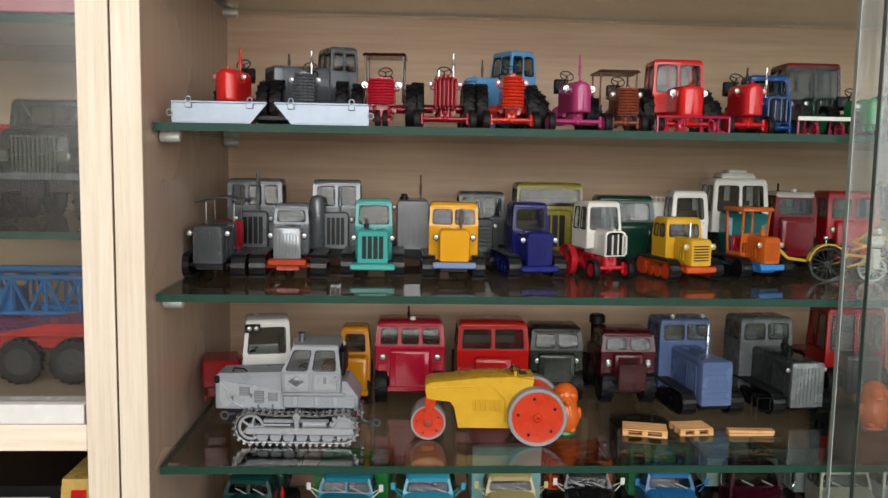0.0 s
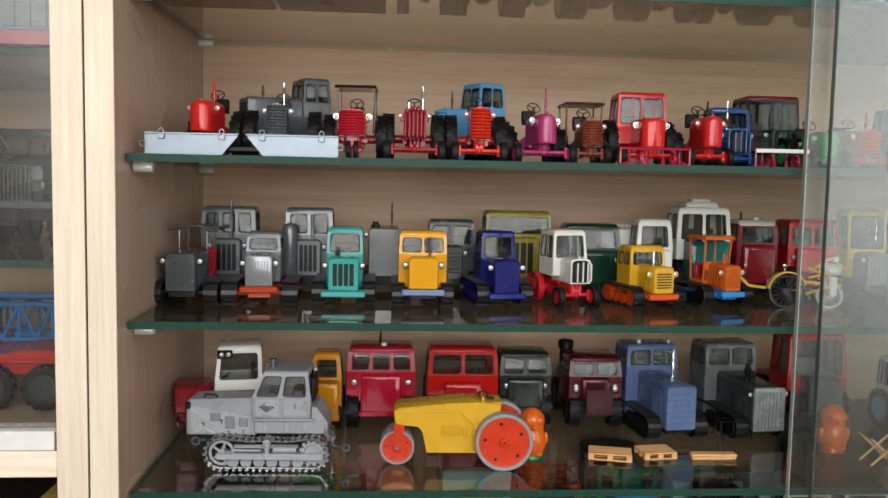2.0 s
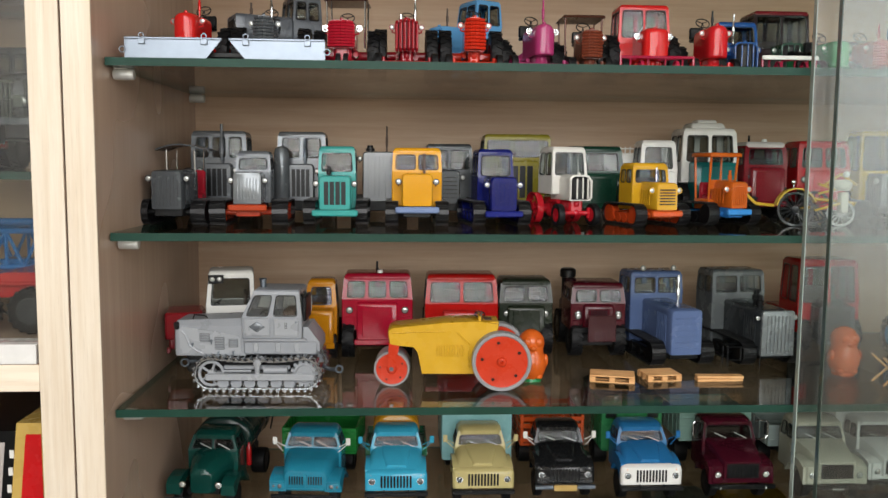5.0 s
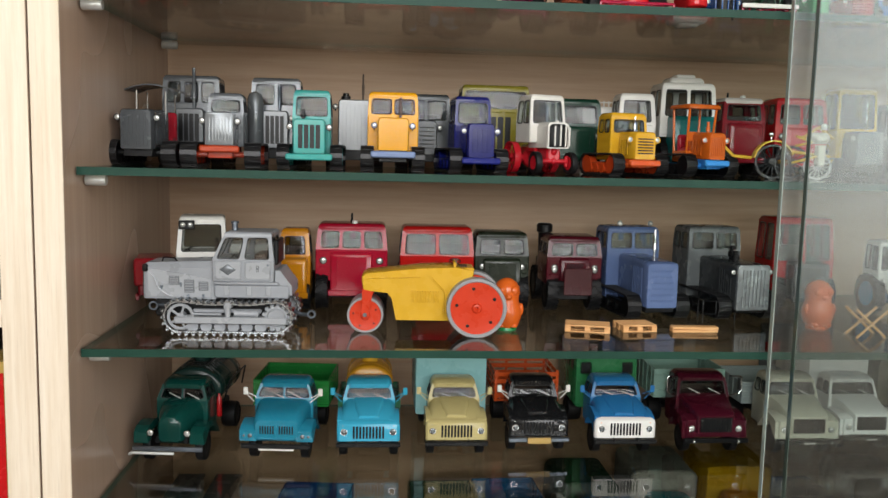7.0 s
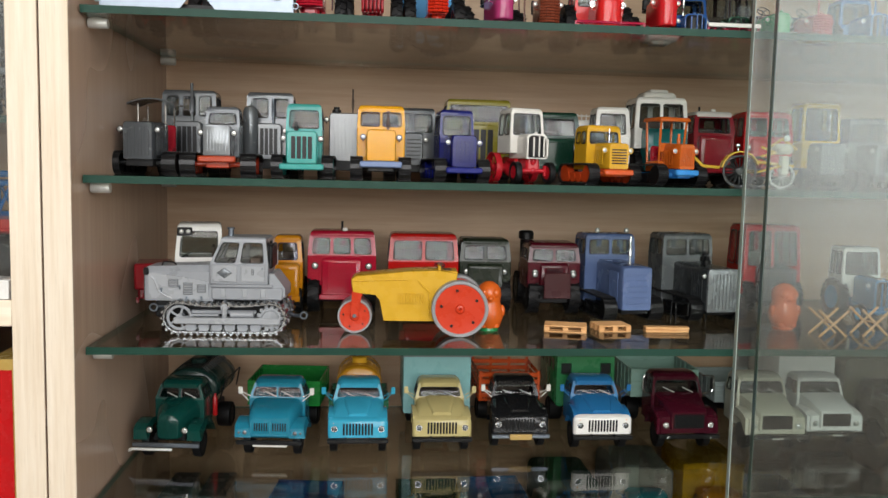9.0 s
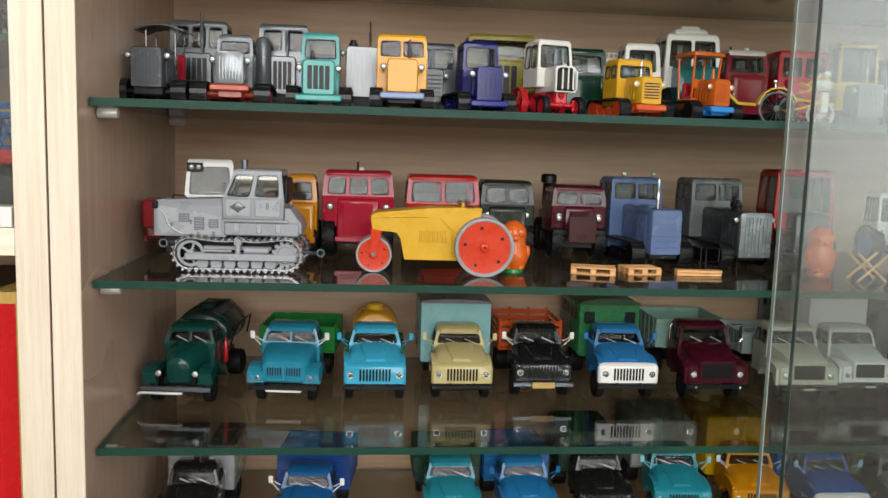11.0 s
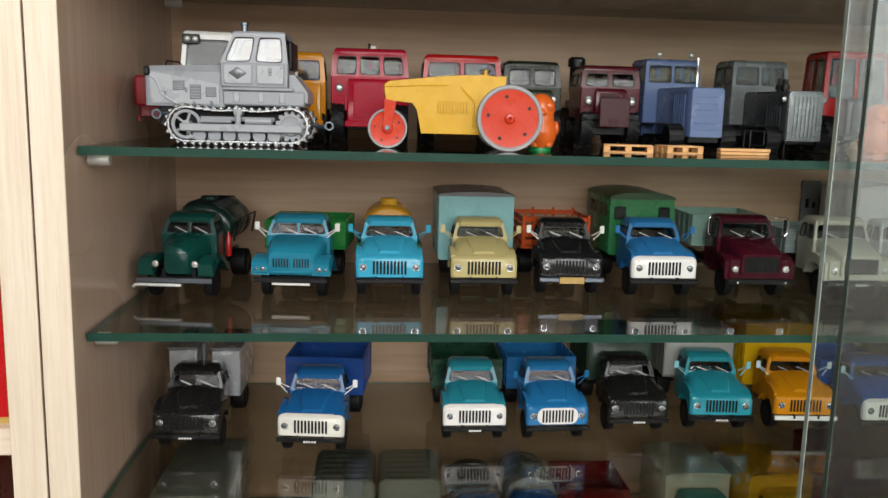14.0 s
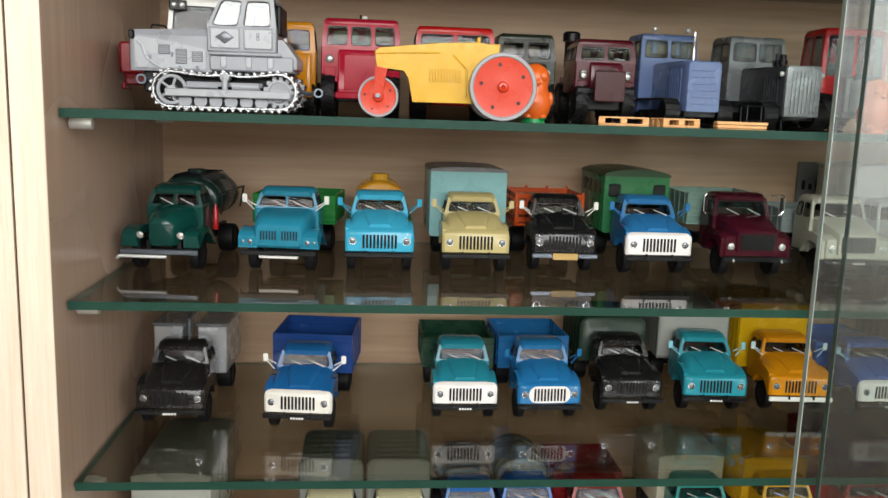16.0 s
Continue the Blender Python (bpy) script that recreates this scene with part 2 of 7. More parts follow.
def window_wall():
    """The unseen wall behind the camera, with two window openings; the first is added for the front fill."""
    spans = ((-0.90, 1.00, 1.27, 2.52), (1.25, 2.65, 0.94, 2.42))
    bm = bmesh.new()
    x = RX0
    for a, b, z0, z1 in spans:
        box(bm, x, a, RY0 - 0.25, RY0, 0, RZ, 0)
        box(bm, a, b, RY0 - 0.25, RY0, 0, z0, 0)
        box(bm, a, b, RY0 - 0.25, RY0, z1, RZ, 0)
        x = b
    box(bm, x, RX1, RY0 - 0.25, RY0, 0, RZ, 0)
    ob = new("wall_south", mesh_of("wall_south", bm, 1.0))
    ob.data.materials.append(WALL)
    tagged(ob, "pale painted wall with two window openings", "wall", "", "structure")
    for k, (a, b, z0, z1) in enumerate(spans, 1):
        w = tagged(new(f"window_{k}"), "unseen white framed window with daylight outside", "window", "", "structure")
        mid = (a + b) / 2
        for x0, x1, q0, q1 in ((a, a + 0.06, z0, z1), (b - 0.06, b, z0, z1), (a + 0.06, b - 0.06, z0, z0 + 0.06), (a + 0.06, b - 0.06, z1 - 0.06, z1), (mid - 0.04, mid + 0.04, z0 + 0.06, z1 - 0.06)):
            bm = bmesh.new()
            box(bm, x0, x1, RY0 - 0.18, RY0 - 0.11, q0, q1, 0.004)
            part("window_frame", bm, paint("ece9e2", 0.4), w, "", 1.0)
        for x0, x1 in ((a + 0.06, mid - 0.04), (mid + 0.04, b - 0.06)):
            bm = bmesh.new()
            box(bm, x0, x1, RY0 - 0.15, RY0 - 0.145, z0 + 0.06, z1 - 0.06, 0)
            part("pane", bm, PANE, w, "", 1.0).visible_shadow = False


window_wall()
solid("wall_west", RX0 - 0.1, RX0, RY0, RY1, 0, RZ, WALL, "pale painted side wall", "wall")
ground = new("ground", mesh_of("ground", box(bmesh.new(), -300, 300, -300, 300, -3.2, -3.0, 0), 1.0))
ground.data.materials.append(plain("ground", "5f6552", 0.9, 0.0, 0.3, 0.5))
tagged(ground, "ground outside the windows", "ground", "", "structure")

# ---- display cabinets ----
X_IN, Y_FRONT, Y_BACK, Y_SHELF, X_RIGHT = -0.1488, 0.489, 0.7455, 0.507, 0.78
LEVEL = (1.476, 1.370, 1.2665, 1.158, 1.0534, 0.9475, 0.8425)
Z_TOP, Z_LOW = 1.78, 0.60

cabinet = tagged(new("display_cabinet"), "pale oak display cabinet with glass shelves", "cabinet")


def board(name, x0, x1, y0, y1, z0, z1, mat, parent, label=""):
    bm = bmesh.new()
    box(bm, x0, x1, y0, y1, z0, z1, 0.0004)
    return part(name, bm, mat, parent, label, 1.0)


bm = bmesh.new()
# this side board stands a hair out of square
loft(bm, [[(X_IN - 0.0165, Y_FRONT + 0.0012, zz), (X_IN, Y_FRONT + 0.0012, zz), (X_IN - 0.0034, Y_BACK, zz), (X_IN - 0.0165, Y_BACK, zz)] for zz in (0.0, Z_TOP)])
part("side_panel", bm, WOOD_SIDE_SHADED, cabinet, "", 1.0)
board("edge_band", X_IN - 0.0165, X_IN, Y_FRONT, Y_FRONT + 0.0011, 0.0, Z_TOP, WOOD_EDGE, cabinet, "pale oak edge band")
board("side_panel", X_RIGHT, X_RIGHT + 0.0165, Y_FRONT, Y_BACK, 0.0, Z_TOP, WOOD_SIDE_SHADED, cabinet)
board("back_panel", X_IN - 0.0165, X_RIGHT + 0.0165, Y_BACK + 0.0005, Y_BACK + 0.005, 0.0, Z_TOP, WOOD_BACK_SHADED, cabinet)
board("top_board", X_IN + 0.0002, X_RIGHT - 0.0002, Y_FRONT, Y_BACK, Z_TOP - 0.017, Z_TOP, WOOD_RAIL, cabinet)
board("bottom_board", X_IN + 0.0002, X_RIGHT - 0.0002, Y_FRONT, Y_BACK, Z_LOW - 0.017, Z_LOW, WOOD_RAIL, cabinet)


def glass_shelf(x0, x1, y0, y1, z, label):
    """A glass shelf whose top lies at z, with green polished edges."""
    t = 0.0048
    s = tagged(new("glass_shelf"), label, "shelf", "glass shelves of the cabinet")
    bm = bmesh.new()
    box(bm, x0, x1, y0 + 0.0006, y1, z - t, z, 0)
    p = part("glass_plate", bm, SHELF_GLASS, s, "", 1.0)
    p.data.materials.append(SHELF_SIDE)
    p.data.polygons.foreach_set("material_index", [1 if abs(f.normal.x) > 0.9 else 0 for f in p.data.polygons])
    bm = bmesh.new()
    box(bm, x0, x1, y0, y0 + 0.0005, z - t, z, 0)
    part("front_edge", bm, SHELF_EDGE, s, "dark green polished glass edge", 1.0)
    bm = bmesh.new()
    box(bm, x0, x1, y1 + 0.0001, y1 + 0.0006, z - 0.0016, z, 0)
    part("back_edge", bm, SHELF_LINE, s, "pale green cut glass edge", 1.0)
    return s


for z in LEVEL:
    glass_shelf(X_IN + 0.0012, X_RIGHT - 0.001, Y_SHELF, Y_BACK - 0.010, z, "clear glass shelf with dark green polished front edge")


def shelf_pin(x, y, z, side=1):
    p = thing("shelf_pin", x, y, z, 0, "short chrome shelf pin in the side panel", "shelf pin", "shelf pins")
    bm = bmesh.new()
    lathe(bm, [(0, 3.0), (0.6, 3.3), (11.2, 3.3), (12, 2.9), (12.1, 0.4)], (0, 0, -8.3), 16)
    part("pin", bm, PIN, p)
    bm = bmesh.new()
    box(bm, 0.5, 8.0, -2.4, 2.4, -4.95, -4.8, 0)
    part("pad", bm, PLATE, p)


for z in LEVEL:
    for y in (Y_SHELF + 0.018, Y_BACK - 0.035):
        shelf_pin(X_IN + 0.0005, y, z)


def sliding_door(x0, x1, y, edge, label):
    d = tagged(new("sliding_glass_door"), label, "glass door", "sliding doors of the cabinet")
    bm = bmesh.new()
    box(bm, x0 + 0.0006, x1, y, y + 0.004, Z_LOW + 0.004, Z_TOP - 0.02, 0)
    part("pane", bm, PANE, d, "", 1.0)
    bm = bmesh.new()
    box(bm, x0, x0 + 0.0005, y, y + 0.004, Z_LOW + 0.004, Z_TOP - 0.02, 0)
    part("polished_edge", bm, edge, d, "grey-green polished glass edge", 1.0)
    return d


sliding_door(0.2755, X_RIGHT - 0.004, 0.4995, PANE_EDGE_PALE, "inner sliding glass door pushed half open")
sliding_door(0.2875, X_RIGHT - 0.012, 0.4925, PANE_EDGE, "outer sliding glass door pushed half open")

# the neighbouring cabinet
LX1 = X_IN - 0.0178
cabinet_b = tagged(new("display_cabinet"), "second pale oak cabinet beside the first, glazed, with a bottom rail", "cabinet")
board("side_panel", LX1 - 0.0180, LX1, Y_FRONT + 0.0012, Y_BACK, 0.0, Z_TOP, WOOD_SIDE_SHADED, cabinet_b)
board("edge_band", LX1 - 0.0180, LX1, Y_FRONT, Y_FRONT + 0.0011, 0.0, Z_TOP, WOOD_EDGE, cabinet_b, "pale oak edge band")
LX = LX1 - 0.0182
board("side_panel", LX - 0.72, LX - 0.702, Y_FRONT, Y_BACK, 0.0, Z_TOP, WOOD_SIDE_SHADED, cabinet_b)
board("back_panel", LX - 0.72, LX1, Y_BACK + 0.0005, Y_BACK + 0.005, 0.0, Z_TOP, WOOD_BACK_SHADED, cabinet_b)
board("top_board", LX - 0.70, LX, Y_FRONT, Y_BACK, Z_TOP - 0.017, Z_TOP, WOOD_RAIL, cabinet_b)
# middle board takes the darkened side oak, so its shade sits in the colour
board("middle_board", LX - 0.70, LX, Y_FRONT + 0.0018, Y_BACK, 1.1745, 1.1905, WOOD_SIDE_SHADED, cabinet_b)
board("edge_band", LX - 0.70, LX, Y_FRONT + 0.0005, Y_FRONT + 0.0016, 1.1745, 1.1905, WOOD_RAIL, cabinet_b, "pale oak edge band")
board("door_track", LX - 0.70, LX - 0.0015, Y_FRONT + 0.001, Y_FRONT + 0.02, 1.1908, 1.2025, paint("efeeea", 0.4), cabinet_b, "white door track")
board("bottom_board", LX - 0.70, LX, Y_FRONT + 0.0005, Y_BACK, 0.60, 0.617, WOOD_RAIL, cabinet_b)
for z in (1.560, 1.4325, 1.3025):
    glass_shelf(LX - 0.70, LX - 0.0015, Y_SHELF + 0.012, Y_BACK - 0.010, z, "clear glass shelf with green edge in the neighbouring cabinet")
bm = bmesh.new()
box(bm, LX - 0.70, LX - 0.0008, Y_FRONT + 0.006, Y_FRONT + 0.010, 1.2030, Z_TOP - 0.02, 0)
door_b = tagged(new("sliding_glass_door"), "closed glass door of the neighbouring cabinet", "glass door", "sliding doors of the cabinet")
part("pane", bm, PANE, door_b, "", 1.0)


# ---- parts that many models share ----
CACHE = {}


def shared(key, name, make, material, parent, x, y, z, label="", turn=0):
    """A part at a place of its own whose mesh is shared with all of the same key."""
    if key not in CACHE:
        CACHE[key] = mesh_of(name, make())
        CACHE[key].materials.append(material)
    ob = new(name, CACHE[key])
    ob.parent = parent
    ob.location = (x * 0.001, y * 0.001, z * 0.001)
    if turn:
        ob.rotation_euler = (0, 0, radians(turn))
    if label:
        tagged(ob, label)
    return ob


def tyre_mesh(r, w):
    bm = bmesh.new()
    b = r * 0.60
    lathe(bm, [(-w / 2 * 0.8, b), (-w / 2, b + (r - b) * 0.45), (-w / 2 * 0.86, r * 0.955), (-w / 2 * 0.6, r * 0.985), (w / 2 * 0.6, r * 0.985), (w / 2 * 0.86, r * 0.955), (w / 2, b + (r - b) * 0.45), (w / 2 * 0.8, b)], (0, 0, 0), 28)
    return bm


def tread_mesh(r, w):
    """The slanted lugs round a tractor tyre."""
    bm = bmesh.new()
    n = 18 if r > 12 else 14
    for i in range(n):
        for s in (-1, 1):
            a = 2 * math.pi * (i + (0.5 if s > 0 else 0)) / n
            one = bmesh.new()
            box(one, 0.2, w / 2 * 0.98, -r * 0.07, r * 0.07, r * 0.92, r * 1.03, 0)
            one.transform(Matrix.Rotation(a, 4, "X") @ Matrix.Rotation(radians(-24 if s > 0 else 204), 4, "Z"))
            me = bpy.data.meshes.new("lug")
            one.to_mesh(me)
            one.free()
            bm.from_mesh(me)
            bpy.data.meshes.remove(me)
    return bm


def rim_mesh(r, w, spokes=0):
    bm = bmesh.new()
    if spokes:
        ring(bm, (0, 0, 0), r * 0.94, r * 0.07, "y", 24)
        for v in bm.verts:
            v.co = (v.co.y, v.co.x, v.co.z)
        for i in range(spokes):
            a = 2 * math.pi * i / spokes
            cyl(bm, (0, 0, 0), (0, r * 0.92 * math.cos(a), r * 0.92 * math.sin(a)), r * 0.045, n=5)
        lathe(bm, [(-w / 2, r * 0.1), (-w / 2 * 0.9, r * 0.2), (w / 2 * 0.9, r * 0.2), (w / 2, r * 0.1)], (0, 0, 0), 12)
        return bm
    lathe(bm, [(-w * 0.42, r), (-w * 0.44, r * 0.86), (-w * 0.2, r * 0.78), (-w * 0.16, r * 0.42), (-w * 0.40, r * 0.34), (-w * 0.44, r * 0.12),
               (w * 0.44, r * 0.12), (w * 0.40, r * 0.34), (w * 0.16, r * 0.42), (w * 0.2, r * 0.78), (w * 0.44, r * 0.86), (w * 0.42, r)], (0, 0, 0), 24)
    for s in (-1, 1):
        for i in range(6):
            a = 2 * math.pi * i / 6
            cyl(bm, (s * w * 0.14, r * 0.6 * math.cos(a), r * 0.6 * math.sin(a)), (s * w * 0.26, r * 0.6 * math.cos(a), r * 0.6 * math.sin(a)), r * 0.09, n=6)
    return bm


def wheel(parent, x, y, r, w, rim_mat, lugs=False, turn=0, z=None):
    t = shared(("tyre", r, w), "wheel", lambda: tyre_mesh(r, w), RUBBER, parent, x, y, r * (1.03 if lugs else 0.985) if z is None else z, "", turn)
    shared(("rim", r, w, rim_mat.name), "rim", lambda: rim_mesh(r * 0.61, w), rim_mat, t, 0, 0, 0)
    if lugs:
        tagged(shared(("tread", r, w), "tread", lambda: tread_mesh(r, w), RUBBER, t, 0, 0, 0), kind="stuff")
    return t


def spoke_wheel(parent, x, y, r, w, mat, n=12, turn=0):
    def rimband():
        bm = bmesh.new()
        return lathe(bm, [(-w / 2, r * 0.9), (-w / 2, r), (w / 2, r), (w / 2, r * 0.9), (-w / 2, r * 0.9)], (0, 0, 0), 28, "x", False)
    t = shared(("band", r, w, mat.name), "wheel", rimband, mat, parent, x, y, r, "", turn)
    shared(("spokes", r, w, mat.name, n), "spokes", lambda: rim_mesh(r * 0.96, w, n), mat, t, 0, 0, 0)


def lamp(parent, x, y, z, r, stalk=0.0, housing=None, name="headlight", lens=None):
    """A headlight that faces forward: rim or pot, and a bulging lens; stalk: the length of its foot."""
    def pot():
        bm = bmesh.new()
        lathe(bm, [(r * 1.5, r * 0.25), (r * 1.1, r * 0.75), (0.25, r * 1.12), (-0.25, r * 1.14), (-0.3, r * 0.92)], (0, 0, 0), 16, "y")
        if stalk:
            cyl(bm, (0, r * 0.7, -r * 0.8), (0, r * 0.9, -r * 0.8 - stalk), 0.45, n=6)
        return bm
    h = housing or CHROME
    p = shared(("pot", r, stalk, h.name), name, pot, h, parent, x, y, z)
    g = lens or LENS
    shared(("lens", r, g.name), "lens", lambda: ball(bmesh.new(), (0, -0.1, 0), r * 0.92, 1, 0.35, 1, 14), g, p, 0, 0, 0)
    return p


def steering_wheel(parent, x, y, z, r=4.2, tilt=35):
    bm = bmesh.new()
    ring(bm, (0, 0, 0), r, 0.42, "z", 18)
    for a in (0.5, 2.6, 4.7):
        cyl(bm, (0, 0, 0), (r * math.cos(a), r * math.sin(a), 0), 0.35, n=5)
    cyl(bm, (0, 0, 0.4), (0, 0, -9), 0.5, n=6)
    bm.transform(Matrix.Translation((x, y, z)) @ Matrix.Rotation(radians(tilt), 4, "X"))
    part("steering_wheel", bm, BLACK, parent)


def stack(parent, x, y, z0, z1, r=0.7, mat=None, name="exhaust_pipe", cap=True):
    bm = bmesh.new()
    h = z1 - z0
    prof = [(z0, r), (z0 + h * 0.25, r), (z0 + h * 0.27, r * 1.5), (z0 + h * 0.6, r * 1.5), (z0 + h * 0.63, r), (z1, r)]
    lathe(bm, prof if cap else [(z0, r), (z1, r)], (x, y, 0), 10, "z")
    part(name, bm, mat or BLACK, parent)


def frame_panel(bm, quad, holes, t, r):
    """A flat panel of thickness t with rounded window holes (u0, u1, v0, v1) side by side. quad: its corners, anticlockwise from outside. Gives the outlines of the holes."""
    bl, br, tr, tl = [Vector(q) for q in quad]
    inward = -(br - bl).cross(tl - bl).normalized() * t
    wide, high = (br - bl).length, (tl - bl).length

    def at(u, v):
        return (bl * (1 - u) + br * u) * (1 - v) + (tl * (1 - u) + tr * u) * v
    cuts = [0.0] + [(a[1] + b[0]) / 2 for a, b in zip(holes, holes[1:])] + [1.0]
    loops = []
    for k, (u0, u1, v0, v1) in enumerate(holes):
        a, b = cuts[k], cuts[k + 1]
        ru, rv = min(r / wide, (u1 - u0) * 0.45), min(r / high, (v1 - v0) * 0.45)
        arcs = []
        for cu, cv, turn in ((u0 + ru, v0 + rv, 180), (u1 - ru, v0 + rv, 270), (u1 - ru, v1 - rv, 0), (u0 + ru, v1 - rv, 90)):
            arcs.append([at(cu + ru * math.cos(radians(turn + 30 * i)), cv + rv * math.sin(radians(turn + 30 * i))) for i in range(4)])
        outer = [at(a, 0), at(b, 0), at(b, 1), at(a, 1)]
        for shift in (Vector(), inward):
            oc = [bm.verts.new(p + shift) for p in outer]
            av = [[bm.verts.new(p + shift) for p in arc] for arc in arcs]
            for c in range(4):
                for p, q in zip(av[c], av[c][1:]):
                    bm.faces.new((oc[c], q, p))
                n = (c + 1) % 4
                bm.faces.new((oc[c], oc[n], av[n][0], av[c][-1]))
            flat = [v for arc in av for v in arc]
            if shift.length == 0:
                front, rim = flat, oc
        for i in range(16):
            n = (i + 1) % 16
            bm.faces.new((front[i], front[n], flat[n], flat[i]))
        for c in range(4):
            if (c == 1 and k < len(holes) - 1) or (c == 3 and k):
                continue
            n = (c + 1) % 4
            bm.faces.new((rim[c], rim[n], oc[n], oc[c]))
        loops.append(([p for arc in arcs for p in arc], inward))
    bmesh.ops.remove_doubles(bm, verts=bm.verts, dist=0.002)
    return loops


def glaze(name, loop, inward, mat, parent, seal=0.5):
    """A pane in a window hole, with a dark rubber seal round it."""
    mid = sum(loop, Vector()) / len(loop)
    unit = inward.normalized()
    bm = bmesh.new()
    rows = [[bm.verts.new(p + inward * 0.5 + unit * d) for p in loop] for d in (0, 0.3)]
    for row in rows:
        bm.faces.new(row)
    for i in range(len(loop)):
        n = (i + 1) % len(loop)
        bm.faces.new((rows[0][i], rows[0][n], rows[1][n], rows[1][i]))
    pane = part(name, bm, mat, parent)
    pane.visible_shadow = False
    bm = bmesh.new()
    rows = []
    for grow, deep in ((0.35, 0.02), (0.1, -0.22), (-seal, -0.12), (-seal, inward.length * 0.5)):
        rows.append([bm.verts.new(p + (p - mid).normalized() * grow + unit * deep) for p in loop])
    for a, b in zip(rows, rows[1:]):
        for i in range(len(loop)):
            n = (i + 1) % len(loop)
            bm.faces.new((a[i], a[n], b[n], b[i]))
    part("window_seal", bm, BLACK, pane)
    return pane


def cab(parent, w, y0, y1, z0, zs, z1, mat, rake=3.0, splits=1, roof=None, pane=None, x=0.0, p=2.8, draw=1.2, roof_h=4.2, back=False, sides=0):
    """A driver's cab: body up to the sill zs, four framed sides with rounded windows, roof, seat and steering wheel."""
    pane = pane or WINDOW
    bm = bmesh.new()
    box(bm, x - w / 2, x + w / 2, y0, y1, z0, zs, 0.7)
    part("cab_body", bm, mat, parent)
    zt, zb = z1 - roof_h * 0.6, zs - 0.6
    hw, tw, t = w / 2, w / 2 - draw, 1.3
    top = (z1 - roof_h - 0.5 - zb) / (zt - zb)
    low = 1.3 / (zt - zb)
    r = min(1.9, (zt - zb) * 0.16)
    e = 0.15

    def side(name, quad, n, glass_name, edge):
        wide = (Vector(quad[1]) - Vector(quad[0])).length
        m, g = edge / wide, edge * 0.85 / wide
        bay = (1 - 2 * m - (n - 1) * g) / n
        bm = bmesh.new()
        loops = frame_panel(bm, quad, [(m + k * (bay + g), m + k * (bay + g) + bay, low, top) for k in range(n)], t, r)
        part(name, bm, mat, parent)
        for loop, inward in loops:
            glaze(glass_name, loop, inward, pane, parent)
    side("front_frame", [(x - hw + e, y0, zb), (x + hw - e, y0, zb), (x + tw - e, y0 + rake, zt), (x - tw + e, y0 + rake, zt)], splits, "windscreen", p)
    side("rear_frame", [(x + hw - e, y1, zb), (x - hw + e, y1, zb), (x - tw + e, y1 - 0.8, zt), (x + tw - e, y1 - 0.8, zt)], 1 if w < 36 else 2, "rear_window", p * 1.5)
    n = sides or (2 if y1 - y0 > 19 else 1)
    side("side_frame", [(x + hw, y0 + e, zb), (x + hw, y1 - e, zb), (x + tw, y1 - 0.8 - e, zt), (x + tw, y0 + rake + e, zt)], n, "side_window", p * 0.9)
    side("side_frame", [(x - hw, y1 - e, zb), (x - hw, y0 + e, zb), (x - tw, y0 + rake + e, zt), (x - tw, y1 - 0.8 - e, zt)], n, "side_window", p * 0.9)
    bm = bmesh.new()
    if back:
        zr, q, ym = z1 - roof_h, min(4.2, roof_h - 0.8), (y0 + y1) / 2
        loft(bm, [rounded(2 * tw - 5, zr, z1 - 2.6, q * 0.6, y0 + rake - 1.6, 0, 4, 0.3), rounded(2 * tw - 1, zr, z1 - 1.0, q, y0 + rake + 0.4, 0, 4, 0.3), rounded(2 * tw + 0.8, zr, z1, q, y0 + rake + 4, 0, 4, 0.3),
                  rounded(2 * tw + 1, zr, z1 + 0.3, q, ym + 2, 0, 4, 0.3), rounded(2 * tw, zr, z1 - 0.4, q, y1 - 1.4, 0, 4, 0.3), rounded(2 * tw - 3, zr, z1 - 2.0, q * 0.7, y1, 0, 4, 0.3)])
    else:
        box(bm, x - tw - 0.5, x + tw + 0.5, y0 + rake - 1.0, y1 - 0.2, z1 - roof_h, z1, min(2.2, roof_h * 0.42), (1.2, 0.8, 1.2), 2)
    part("roof", bm, roof or mat, parent)
    bm = bmesh.new()
    box(bm, x - hw * 0.75, x + hw * 0.75, y1 - p - 4.5, y1 - p - 2.2, zs - 0.5, zs + (zt - zs) * 0.35, 0.6)
    part("seat", bm, SEAT, parent)
    steering_wheel(parent, x + hw * 0.38, y0 + rake + 6, zs + 1.8, 3.4, 30)


def wipers(parent, w, y, z, rake, h):
    for x0, x1 in ((-w * 0.30, -w * 0.02), (w * 0.12, w * 0.40)):
        bm = bmesh.new()
        tube(bm, [(x1, y - 0.35, z + 0.2), (x0, y - 0.35 + rake * 0.32, z + h * 0.32)], 0.32, 5)
        part("wiper", bm, PIN, parent)


def mirrors(parent, w, y, z, mat, arm=7.0, up=3.0):
    for s in (-1, 1):
        bm = bmesh.new()
        tube(bm, [(s * w / 2, y, z), (s * (w / 2 + arm), y - 2.5, z + up + 1.5)], 0.36, 5)
        tube(bm, [(s * w / 2, y - 6, z - 2.0), (s * (w / 2 + arm), y - 2.5, z + up + 0.5)], 0.36, 5)
        box(bm, s * (w / 2 + arm) - 1.7, s * (w / 2 + arm) + 1.7, y - 3.2, y - 2.3, z + up - 0.8, z + up + 4.9, 0.5)
        part("mirror", bm, mat, parent)


